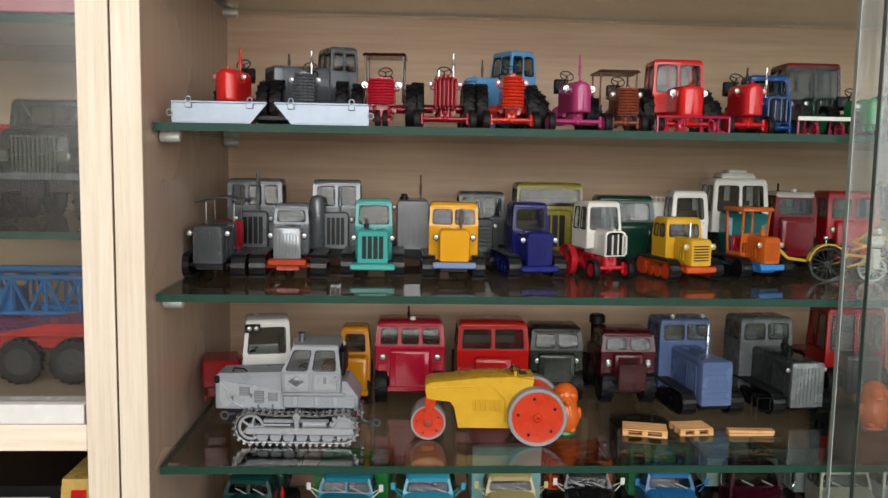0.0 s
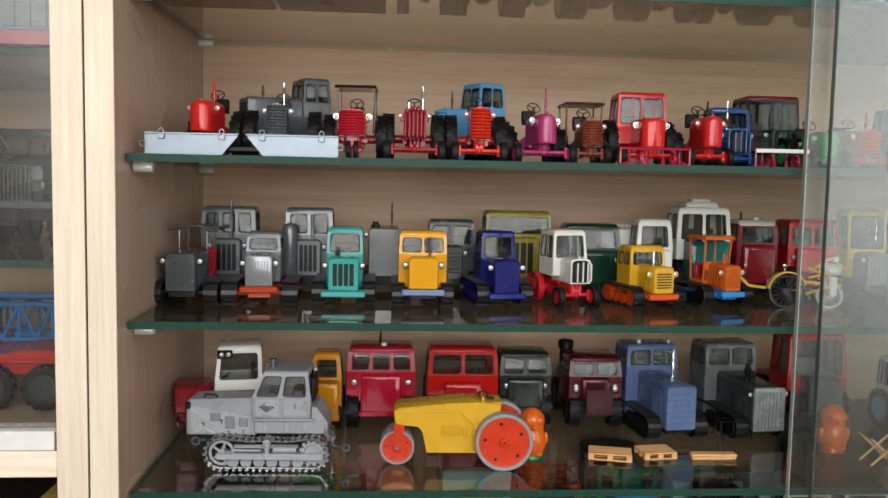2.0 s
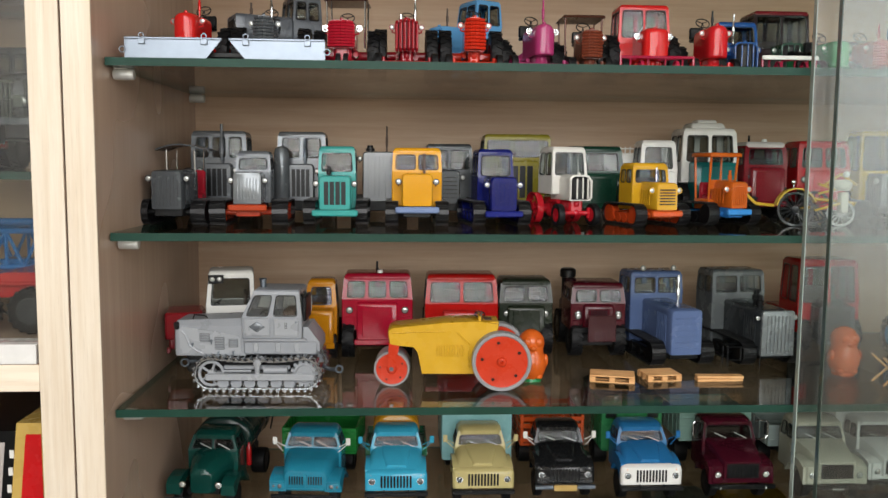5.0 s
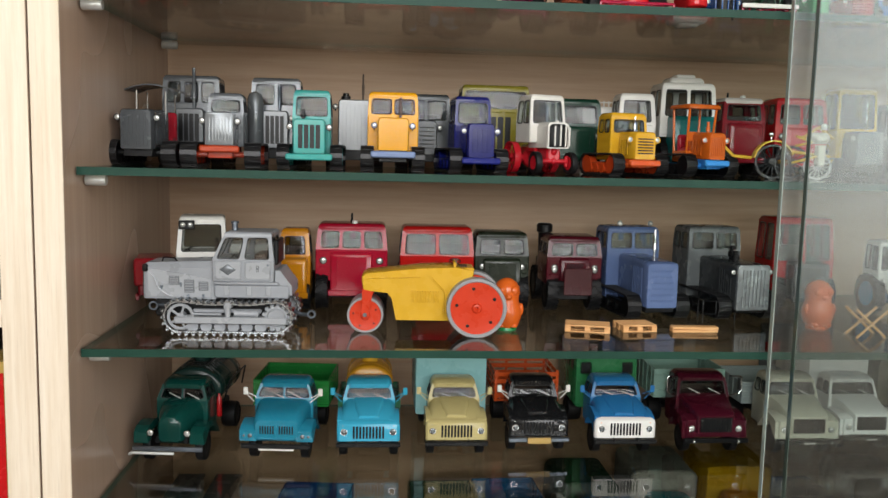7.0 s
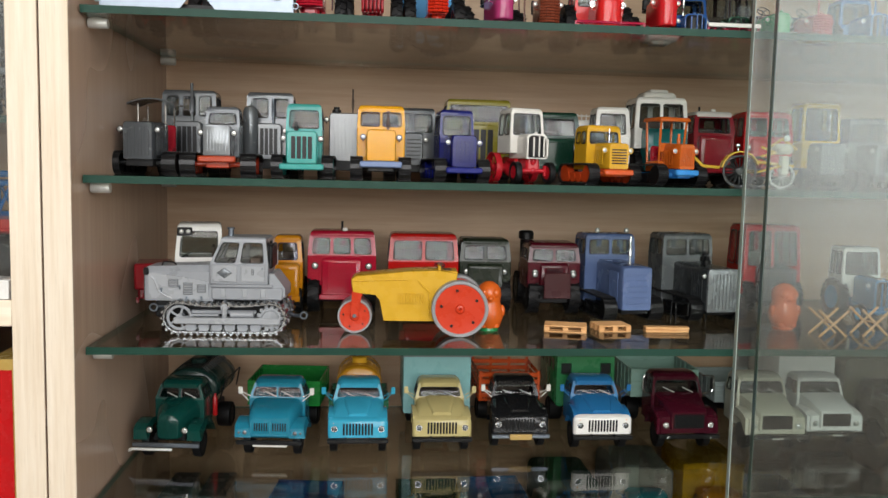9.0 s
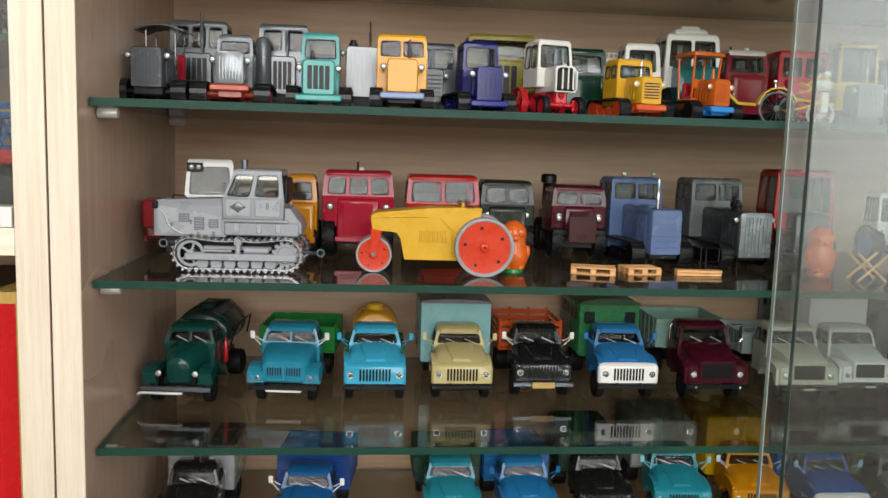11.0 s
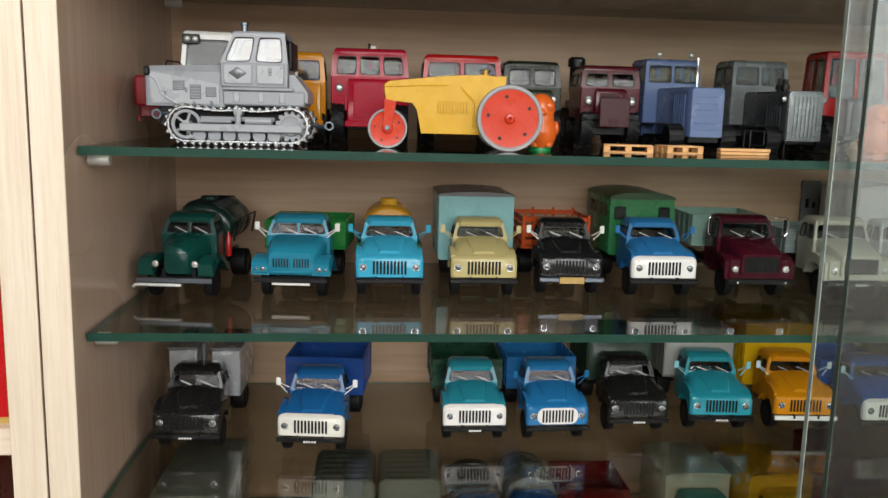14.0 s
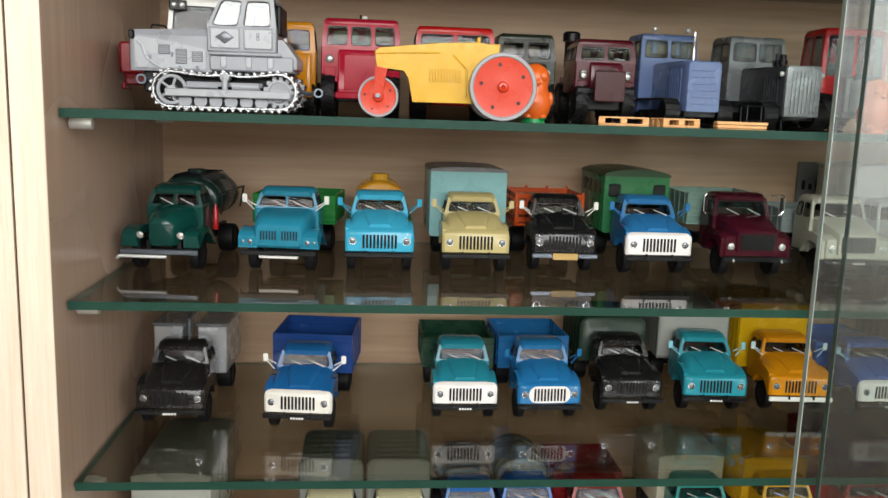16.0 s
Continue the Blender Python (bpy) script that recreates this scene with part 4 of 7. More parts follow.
def crawler(name, x, y, z, yaw, label, body, hood=None, width=44, hood_w=20, hood_h=(13, 32), hood_len=34, cab_w=26, cab_y=(30, 52), cab_h=(30, 52), front=None, frame_mat=None, track_w=9.0, r=8.5, L=46,
            splits=1, lights="hood", grille="slots", stacks=(), roof=None, open_top=False, bumper=None, wheel_mat=None, grille_mat=None, light_mat=None, post=2.3, group="model tractors on the glass shelves"):
    """A crawler model tractor, front towards -y."""
    m = thing(name, x, y, z, yaw, label, "model tractor", group)
    hood = hood or body
    fm = frame_mat or CHASSIS
    for s in (-1, 1):
        crawler_track(m, s * (width / 2 - track_w / 2), r + 3, L, r, track_w, wheel_mat or fm)
    bm = bmesh.new()
    box(bm, -hood_w / 2 + 1, hood_w / 2 - 1, 3, cab_y[1], 6, hood_h[0] + 2, 0.5)
    cyl(bm, (-width / 2 + 3, r + 3, r), (width / 2 - 3, r + 3, r), 1.8)
    cyl(bm, (-width / 2 + 3, r + 3 + L, r), (width / 2 - 3, r + 3 + L, r), 1.8)
    part("frame", bm, fm, m)
    bm = bmesh.new()
    z0, z1 = hood_h
    loft(bm, [rounded(hood_w - 1.4, z0, z1 - 0.8, 2.2, -0.5, 0, 3, 0.8), rounded(hood_w, z0, z1, 2.6, 0.6, 0, 3, 0.8), rounded(hood_w - 0.6, z0, z1 + 0.3, 3.0, 10, 0, 3, 0.8), rounded(hood_w - 1, z0, z1 + 0.6, 3.0, hood_len, 0, 3, 0.8)])
    h = part("bonnet", bm, hood, m)
    for s in (-1, 1):
        bm = bmesh.new()
        for i in range(6):
            box(bm, s * hood_w / 2 - 0.5, s * hood_w / 2 + 0.25, 9 + i * 3.2, 10.6 + i * 3.2, z0 + 3, z1 - 5, 0.1)
        part("louvre_panel", bm, hood, h)
    gm = grille_mat or BLACK
    if front:
        bm = bmesh.new()
        loft(bm, [rounded(hood_w * 0.94, z0 + 0.4, z1 - 0.4, 2.0, -1.5, 0, 3, 0.8), rounded(hood_w * 1.02, z0 - 0.3, z1 + 0.3, 2.4, -0.9, 0, 3, 0.8), rounded(hood_w * 1.02, z0 - 0.3, z1 + 0.3, 2.4, 1.6, 0, 3, 0.8)])
        part("radiator_shell", bm, front, h)
    yy = -1.5 if front else -0.5
    if grille == "slots":
        slots(h, -hood_w * 0.36, hood_w * 0.36, yy, z0 + 3, z1 - 4, 4, gm, "grille", 0.3, 0.78)
    elif grille == "fine":
        slots(h, -hood_w * 0.40, hood_w * 0.40, yy, z0 + 2.4, z1 - 3.4, 7, front or hood, "grille", 0.55, 0.42)
    elif grille == "bars":
        bars(h, -hood_w * 0.36, hood_w * 0.36, yy, z0 + 3, z1 - 4, 6, gm)
    if bumper:
        bm = bmesh.new()
        box(bm, -hood_w * 0.72, hood_w * 0.72, -2.4, 2.0, z0 - 5.0, z0 - 0.6, 0.9)
        part("bumper", bm, bumper, m)
    if lights == "hood":
        for s in (-1, 1):
            lamp(m, s * (hood_w / 2 + 2.4), 2.0, z1 - 5.5, 2.0, 1.5, light_mat or BLACK)
    elif lights == "cab":
        for s in (-1, 1):
            lamp(m, s * (cab_w / 2 - 1.5), cab_y[0] - 1.2, cab_h[0] - 3, 2.0, 0, light_mat or BLACK)
    if not open_top:
        cab(m, cab_w, cab_y[0], cab_y[1], z0 - 1, cab_h[0], cab_h[1], body, 1.2, splits, roof, p=post, draw=0.8, roof_h=4.4)
    else:
        bm = bmesh.new()
        box(bm, -cab_w / 2, cab_w / 2, cab_y[0], cab_y[1], z0 - 2, z0 + 6, 0.6)
        part("platform", bm, body, m)
        bm = bmesh.new()
        box(bm, -cab_w * 0.42, cab_w * 0.42, cab_y[1] - 6, cab_y[1] - 2, z0 + 4, cab_h[0] + 1, 1.2)
        box(bm, -cab_w * 0.42, cab_w * 0.42, cab_y[1] - 14, cab_y[1] - 6, z0 + 4, z0 + 9, 1.2)
        part("seat", bm, paint("a01d2c", 0.4), m)
        steering_wheel(m, 2, cab_y[0] + 3, cab_h[0], 3.6, 40)
    for sx, sy, sz, sr, smat in stacks:
        stack(m, sx, sy, z1 - 1, sz, sr, smat)
    return m


def wheeled(name, x, y, z, yaw, label, body, hood_w=15, hood_h=(13, 30), hood_len=32, rr=16.0, rw=9.0, fr=8.0, fw=5.0, gauge=42, fgauge=36, rim=None, grille="bars", grille_mat=None, stack_at=(3, 14, 46), stack_mat=None,
            cab_mat=None, cab_h=(30, 52), cab_w=28, cab_y=(34, 56), roof=None, canopy=None, tricycle=False, lights=True, axle_mat=None, fenders=False, round_top=4.0, stack2=None, light_mat=None, splits=1, steel=False, group="model tractors on the glass shelves"):
    """A wheeled model tractor, front towards -y: small front wheels, tall lugged rear wheels."""
    m = thing(name, x, y, z, yaw, label, "model tractor", group)
    rm = rim or body
    ax = axle_mat or body
    ry = 44
    for s in (-1, 1):
        if steel:
            spoke_wheel(m, s * (gauge / 2 - rw / 2), ry, rr, rw * 0.7, rm, 10)
        else:
            wheel(m, s * (gauge / 2 - rw / 2), ry, rr, rw, rm, True)
        if tricycle:
            wheel(m, s * 2.6, 8, fr, 3.6, rm)
        else:
            wheel(m, s * (fgauge / 2 - fw / 2), 8, fr, fw, rm, False, s * 2)
    bm = bmesh.new()
    if not tricycle:
        cyl(bm, (-fgauge / 2 + fw, 8, fr + 1.2), (fgauge / 2 - fw, 8, fr + 1.2), 1.5, n=12)
        tube(bm, [(-fgauge / 2 + fw + 1, 12, fr - 0.6), (fgauge / 2 - fw - 1, 12, fr - 0.6)], 0.6, 6)
        ball(bm, (0, 8, fr + 1.2), 2.5, 1, 1, 1, 12)
        for s in (-1, 1):
            cyl(bm, (s * (fgauge / 2 - fw - 1), 8, fr - 2.6), (s * (fgauge / 2 - fw - 1), 8, fr + 5.0), 1.3, n=10)
    else:
        box(bm, -4, 4, 5, 12, fr * 1.2, hood_h[0] + 2, 0.6)
        box(bm, -6.4, 6.4, 6.8, 9.6, fr - 1.4, fr + 1.4, 0.5)
    part("front_axle", bm, ax, m)
    bm = bmesh.new()
    cyl(bm, (-gauge / 2 + 4, ry, rr), (gauge / 2 - 4, ry, rr), 3.2)
    part("rear_axle", bm, ax, m)
    bm = bmesh.new()
    box(bm, -hood_w / 2 + 3, hood_w / 2 - 3, 7, 52, 9, hood_h[0] + 3, 1.6)
    cyl(bm, (-hood_w / 2 + 1, 20, hood_h[0] - 1), (-hood_w / 2 + 1, 34, hood_h[0] - 1), 1.6, n=8)
    cyl(bm, (hood_w / 2 - 1, 18, hood_h[0] - 2), (hood_w / 2 - 1, 26, hood_h[0] - 2), 2.0, n=8)
    ball(bm, (0, 8, hood_h[0] - 2.0), 2.6, 1, 1, 1.2, 12)
    ball(bm, (0, ry, rr), 8.5, 0.9, 1, 0.9, 14)
    part("engine_block", bm, ax, m)
    z0, z1 = hood_h
    rt = min(round_top, hood_w / 2 - 0.6)
    bm = bmesh.new()
    ribbed = grille in ("bars", "upright", "dark")
    nose = [(0.16, -2.6, 2.6), (0.5, -2.1, 1.5), (0.78, -1.0, 0.8), (0.94, 0.6, 0.3)]
    if ribbed:
        loft(bm, [rounded(hood_w, z0, z1, rt, 1.6, 0, 4, 1.2), rounded(hood_w, z0, z1 + 0.4, rt, 8, 0, 4, 1.2), rounded(hood_w - 1, z0, z1 + 0.8, rt, hood_len, 0, 4, 1.2)])
    else:
        loft(bm, [rounded(hood_w * q, z0 + k * 0.4, z1 - k, min(rt, hood_w * q / 2 - 0.1), yy, 0, 4, min(1.2, hood_w * q / 2 - 0.2)) for q, yy, k in nose] + [rounded(hood_w, z0, z1, rt, 2.6, 0, 4, 1.2), rounded(hood_w, z0, z1 + 0.4, rt, 8, 0, 4, 1.2), rounded(hood_w - 1, z0, z1 + 0.8, rt, hood_len, 0, 4, 1.2)])
    h = part("bonnet", bm, body, m)
    bm = bmesh.new()
    lathe(bm, [(z1 - 0.6, 1.3), (z1 + 1.2, 1.3), (z1 + 1.6, 0.9), (z1 + 1.7, 0.2)], (0, 4.0, 0), 10, "z")
    part("radiator_cap", bm, body, h)
    if ribbed:
        # black core puts the deep shade between the ribs into its colour
        bm = bmesh.new()
        loft(bm, [rounded(hood_w * q * 0.9, z0 + 0.8 + k * 0.4, z1 - 0.8 - k, min(rt, hood_w * q * 0.45 - 0.1), yy + 0.9, 0, 4, min(1.2, hood_w * q * 0.45 - 0.2)) for q, yy, k in nose] + [rounded(hood_w * 0.94, z0 + 0.5, z1 - 0.5, rt * 0.9, 2.2, 0, 4, 1.0)])
        part("radiator", bm, CHASSIS, h)

    def bow(v):
        return -2.3 + 2.9 * abs(v) ** 2.4
    gm = grille_mat or body
    if grille == "bars":
        bm = bmesh.new()
        for i in range(9):
            zz = z0 + 0.6 + (z1 - z0 - 1.6) * (i + 0.5) / 9
            e = max(0.0, rt - (z1 - zz)) / rt
            ww = hood_w / 2 * (1 - 0.45 * e * e)
            tube(bm, [(v * ww, bow(v) + 0.3, zz) for v in (-0.98, -0.75, -0.4, 0, 0.4, 0.75, 0.98)], (z1 - z0) * 0.049, 8)
        part("grille", bm, gm, h)
    elif grille == "upright":
        bm = bmesh.new()
        for v in (-0.92, -0.56, -0.19, 0.19, 0.56, 0.92):
            top = z1 - 0.9 - rt * 0.5 * max(0.0, abs(v) - 0.4)
            tube(bm, [(v * hood_w / 2, bow(v) + 1.6, z0 + 0.6), (v * hood_w / 2, bow(v), z0 + 2.0), (v * hood_w / 2, bow(v), top - 2.0), (v * hood_w / 2, bow(v) + 2.0, top)], hood_w * 0.074, 8)
        part("grille", bm, gm, h)
    elif grille == "dark":
        bm = bmesh.new()
        for v in (-0.95, -0.48, 0, 0.48, 0.95):
            tube(bm, [(v * hood_w / 2, bow(v), z0 + 1.6), (v * hood_w / 2, bow(v), z1 - 1.8 - rt * 0.4 * abs(v))], hood_w * 0.035, 6)
        part("grille", bm, gm, h)
    if lights:
        for s in (-1, 1):
            lamp(m, s * (hood_w / 2 + 2.6), 7.0, z1 - 5.0, 1.9, 2.0, light_mat or body)
            bm = bmesh.new()
            tube(bm, [(s * (hood_w / 2 - 1), 8.5, z1 - 9), (s * (hood_w / 2 + 2.6), 8.5, z1 - 8.2)], 0.5, 6)
            part("lamp_bracket", bm, body, m)
    if fenders:
        for s in (-1, 1):
            bm = bmesh.new()
            c, w = s * (gauge / 2 - rw / 2), rw * 0.9
            rows = []
            for i in range(9):
                a = radians(150 - 125 * i / 8)
                rows.append([(c + q * w / 2, ry - (rr + g) * math.cos(math.pi - a), rr + (rr + g) * math.sin(a)) for q, g in ((-1, 1.4), (1, 1.4), (1, 2.3), (-1, 2.3))])
            loft(bm, rows)
            part("mudguard", bm, body, m)
    if stack_at:
        sx, sy, sz = stack_at
        stack(m, sx, sy, z1, sz, 0.7, stack_mat or body)
    if stack2:
        sx, sy, sz = stack2
        stack(m, sx, sy, z1, sz, 1.0, stack_mat or body, "air_intake")
    if cab_mat:
        cab(m, cab_w, cab_y[0], cab_y[1], z0 + 4, cab_h[0], cab_h[1], cab_mat, 2.0, splits, roof, p=2.2, roof_h=3.8)
    else:
        bm = bmesh.new()
        box(bm, -5.5, 5.5, 44, 47, z1 - 4, z1 + 5, 1.0)
        box(bm, -5.5, 5.5, 37, 47, z1 - 6, z1 - 3.4, 1.0)
        part("seat", bm, BLACK, m)
        steering_wheel(m, 0.5, hood_len + 2.5, z1 + 6.5, 5.0, 48)
    if canopy:
        zt = canopy[1]
        for s in (-1, 1):
            for ya, yb in ((32, 30), (54, 56)):
                bm = bmesh.new()
                tube(bm, [(s * 13, ya, z0 + 4), (s * 13.6, yb, zt)], 0.7, 6)
                part("canopy_post", bm, canopy[2], m)
        bm = bmesh.new()
        box(bm, -16, 16, 27, 58, zt - 0.4, zt + 1.8, 0.7, (1, 1, 1.2))
        part("canopy", bm, canopy[0], m)
    return m


# ---- single models ----
def boxcab(name, x, y, z, yaw, label, body, hood=None, cab_w=54, cab_y=(10, 40), z0=15, sill=44, top=65, hood_w=28, hood_h=(10, 43), splits=3, roof=None, wheels=True, roof_box=None, wheel_r=14.0, lights=True, beacon=False, nose=4.0, sides=0, bumper=None, slats=0, group="model tractors on the glass shelves"):
    """A large model tractor with a broad glazed cab over a short bonnet."""
    m = thing(name, x, y, z, yaw, label, "model tractor", group)
    hood = hood or body
    bm = bmesh.new()
    box(bm, -cab_w * 0.3, cab_w * 0.3, cab_y[0] + 1, cab_y[1] + 40, 9, z0 + 2, 0.8)
    part("chassis", bm, CHASSIS, m)
    if wheels:
        for s in (-1, 1):
            for yy in (16, 66):
                wheel(m, s * (cab_w / 2 - 5), yy, wheel_r, 10.0, BLACK, True)
    bm = bmesh.new()
    a, b = hood_h
    yn = cab_y[0] - nose
    loft(bm, [rounded(hood_w - 2, a, b - 1.6, 2.0, yn - 1.2, 0, 3, 1), rounded(hood_w, a, b, 2.4, yn, 0, 3, 1), rounded(hood_w, a, b + 1, 2.4, cab_y[0] + 1, 0, 3, 1)])
    h = part("bonnet", bm, hood, m)
    bm = bmesh.new()
    bw = cab_w * 0.48 if bumper else hood_w * 0.55
    box(bm, -bw, bw, yn - 3.0, yn - 0.4, a - 3.0, a + 1.5, 0.6)
    part("bumper", bm, bumper or hood, m)
    bm = bmesh.new()
    box(bm, -hood_w * 0.36, hood_w * 0.36, yn - 1.7, yn - 1.1, a + 3, b - 3, 0.4)
    gr = part("grille", bm, hood, h)
    if slats:
        slots(gr, -hood_w * 0.28, hood_w * 0.28, yn - 1.7, a + 4, b - 4, slats, CHASSIS, "grille_slats", 0.35, 0.5)
    for s in (-1, 1):
        bm = bmesh.new()
        box(bm, s * (cab_w / 2 - 6) - 4, s * (cab_w / 2 - 6) + 4, cab_y[0] - 0.5, cab_y[0] + 0.4, z0 + 3, sill - 14, 0.4)
        part("face_panel", bm, body, m)
    cab(m, cab_w, cab_y[0], cab_y[1], z0, sill, top, body, 2.2, splits, roof, p=3.6, draw=1.6, roof_h=5.2, sides=sides)
    if lights:
        for s in (-1, 1):
            lamp(m, s * (cab_w / 2 - 6), cab_y[0] - 0.6, sill - 9, 2.5, 0, BLACK)
    bm = bmesh.new()
    box(bm, -cab_w * 0.36, cab_w * 0.36, cab_y[1] + 2, cab_y[1] + 42, z0 + 1, z0 + 14, 1.0)
    part("rear_deck", bm, body, m)
    if roof_box:
        bm = bmesh.new()
        box(bm, -cab_w * 0.32, cab_w * 0.32, cab_y[0] + 6, cab_y[1] - 4, top, top + 4.5, 1.2, (2, 2, 2))
        box(bm, -cab_w * 0.18, cab_w * 0.18, cab_y[0] + 9, cab_y[1] - 8, top + 4.3, top + 7, 0.8, (1, 1, 1))
        part("roof_unit", bm, roof_box, m)
    if beacon:
        bm = bmesh.new()
        cyl(bm, (2, cab_y[0] + 10, top - 0.5), (2, cab_y[0] + 10, top + 2.2), 2.4, 2.0, 12)
        part("vent_cap", bm, WHITE, m)
        stack(m, -1, cab_y[1] + 3, top - 8, top + 6, 0.9, BLACK)
    return m


def big_grey_crawler():
    """The large grey crawler that stands sideways at the shelf's front, its nose to -x."""
    m = thing("crawler_tractor", -0.0680, 0.545, LEVEL[3], -2, "large grey die-cast crawler tractor with bright chrome track chain", "model tractor", "", 1.04)
    g, g2 = paint("989ca1", 0.55, 0.05, 0.12), paint("a4a8ac", 0.48, 0.1, 0.15)
    # tracks of single links; near side first
    L, r, n = 59.0, 11.1, 44
    per = 2 * L + 2 * math.pi * r

    def link():
        bm = bmesh.new()
        d = per / n
        box(bm, -d * 0.30, d * 0.26, -6.5, 6.5, 0.0, 0.9, 0.2)
        box(bm, -d * 0.12, d * 0.14, -6.5, 6.5, -0.6, 0.2, 0.15)
        for s in (-1, 1):
            box(bm, -d * 0.56, d * 0.50, s * 4.2 - 0.9, s * 4.2 + 0.9, 0.8, 2.2, 0.3)
        return bm
    me = None
    for side, yy in (("near", 4.0), ("far", 40.0)):
        t = new("track")
        t.parent = m
        t.location = (0, yy * 0.001, 0)
        for i in range(n):
            s = per * i / n
            if s < L:
                p, a = (s - L / 2, 0.0), 0.0
            elif s < L + math.pi * r:
                q = (s - L) / r
                p, a = (L / 2 + r * math.sin(q), r - r * math.cos(q)), -q
            elif s < 2 * L + math.pi * r:
                u = (s - L - math.pi * r)
                p, a = (L / 2 - u, 2 * r - 2.2 * math.sin(math.pi * u / L) * abs(math.sin(2 * math.pi * u / L)) ** 0.5), math.pi
            else:
                q = (s - 2 * L - math.pi * r) / r
                p, a = (-L / 2 - r * math.sin(q), r + r * math.cos(q)), math.pi - q
            if me is None:
                me = mesh_of("track_link", link())
                me.materials.append(CHAIN)
            k = new("track_link", me)
            k.parent = t
            k.matrix_local = Matrix.Translation((p[0] * 0.001, 0, p[1] * 0.001 + 0.0009)) @ Matrix.Rotation(a, 4, "Y")
        bm = bmesh.new()
        ring(bm, (-L / 2, -2.5, r + 0.6), r - 3.6, 1.0, "y", 26)
        lathe(bm, [(-3.2, 0.5), (-3.2, 2.4), (3.2, 2.4), (3.2, 0.5)], (-L / 2, 0, r + 0.6), 14, "y")
        for i in range(5):
            a = 2 * math.pi * i / 5
            tube(bm, [(-L / 2, -2.2, r + 0.6), (-L / 2 + (r - 3.8) * math.cos(a), -2.5, r + 0.6 + (r - 3.8) * math.sin(a))], 0.8, 6)
        part("idler_wheel", bm, g2, t)
        bm = bmesh.new()
        teeth = 13
        lathe(bm, [(-3.0, 2), (-3.6, 5), (-2.2, 6), (-2.2, r - 4.0), (2.2, r - 4.0), (2.2, 6), (3.6, 5), (3.0, 2)], (L / 2, 0, r + 0.6), 26, "y")
        part("sprocket", bm, g2, t)
        bm = bmesh.new()
        for i in range(teeth):
            a = 2 * math.pi * i / teeth
            c = (L / 2 + (r - 3.2) * math.cos(a), 0, r + 0.6 + (r - 3.2) * math.sin(a))
            box(bm, c[0] - 1.1, c[0] + 1.1, -1.6, 1.6, c[2] - 1.1, c[2] + 1.1, 0.2)
        tagged(part("sprocket_teeth", bm, g2, t), kind="stuff")
        bm = bmesh.new()
        box(bm, -L / 2 - 3, L / 2 + 7, -6.8, -5.2, 8.0, 12.4, 0.6)
        box(bm, -L / 2 + 2, L / 2 - 1, -5.0, 4.6, 8.6, 12.0, 0.6)
        part("track_frame", bm, g2, t)
        for i in range(6):
            bm = bmesh.new()
            lathe(bm, [(-3.6, 1), (-3.6, 3.6), (3.6, 3.6), (3.6, 1)], (-22 + i * 8.4, 0, 5.8), 14, "y")
            part("road_roller", bm, g, t)
        bm = bmesh.new()
        cyl(bm, (0, -4.5, 11), (0, -4.5, 19.4), 1.7, n=12)
        cyl(bm, (0, -5.2, 19.0), (0, 3.0, 19.0), 2.4, n=14)
        part("carrier_roller", bm, g2, t)
        bm = bmesh.new()
        cyl(bm, (-22, -3.6, 13.6), (-4, -3.6, 13.6), 0.8, n=8)
        cyl(bm, (4, -3.4, 14.2), (19, -3.4, 14.2), 2.3, n=12)
        box(bm, -22, 20, -1.5, 1.5, 14, 16.5, 0.5)
        part("tension_gear", bm, g, t)
    # bonnet: a chamfered box with pressed side sheets
    bm = bmesh.new()
    loft(bm, [[(px, 8 + k, 24), (px, 36 - k, 24), (px, 36 - k, 43.5), (px, 33 - k, 46.5 + dz), (px, 11 + k, 46.5 + dz), (px, 8 + k, 43.5)] for px, k, dz in ((-54, 1.2, -1.2), (-53, 0.4, -0.3), (-51.5, 0, 0), (-9, 0, 1.6))])
    b = part("bonnet", bm, g, m)
    bm = bmesh.new()
    loft(bm, [[(px, yy, za) for px, za in ((-50.5, 25.5), (-12, 25.5), (-12, 36.5), (-29, 40), (-49, 42.6), (-51, 41.5))] for yy in (7.1, 8.1)])
    part("side_sheet", bm, g2, b)
    for x0, x1, z0, z1 in ((-38, -31.5, 33.2, 38.6), (-28.5, -22.2, 28.2, 36.4), (-19.5, -13.5, 29.6, 35.2)):
        bm = bmesh.new()
        box(bm, x0, x1, 6.6, 7.3, z0, z1, 0.3)
        h = part("side_hatch", bm, paint("777b7f", 0.5, 0.1, 0.05), b)
        bm = bmesh.new()
        for i in range(5):
            zz = z0 + (z1 - z0) * (i + 0.5) / 5
            box(bm, x0 + 0.6, x1 - 0.6, 6.3, 6.7, zz - 0.22, zz + 0.22, 0.08)
        part("hatch_louvres", bm, g, h)
    bm = bmesh.new()
    tube(bm, [(-50, 7.0, 40.5), (-47, 6.8, 38), (-44.5, 6.8, 31), (-40, 6.8, 27.5), (-36, 7.0, 25.5)], 0.75, 8)
    part("hose", bm, g2, b)
    for px, pz in ((-42.5, 32), (-26, 26.5), (-16.5, 26.8), (-30.5, 34)):
        bm = bmesh.new()
        cyl(bm, (px, 6.4, pz - 2.2), (px, 6.4, pz), 0.45, n=8)
        cyl(bm, (px, 5.8, pz), (px, 7.2, pz), 0.8, n=8)
        part("latch", bm, STEEL, b)
    bm = bmesh.new()
    box(bm, -54.4, -51.0, 6.6, 8.6, 41.0, 46.0, 0.8)
    part("side_lamp", bm, BLACK, b)
    bm = bmesh.new()
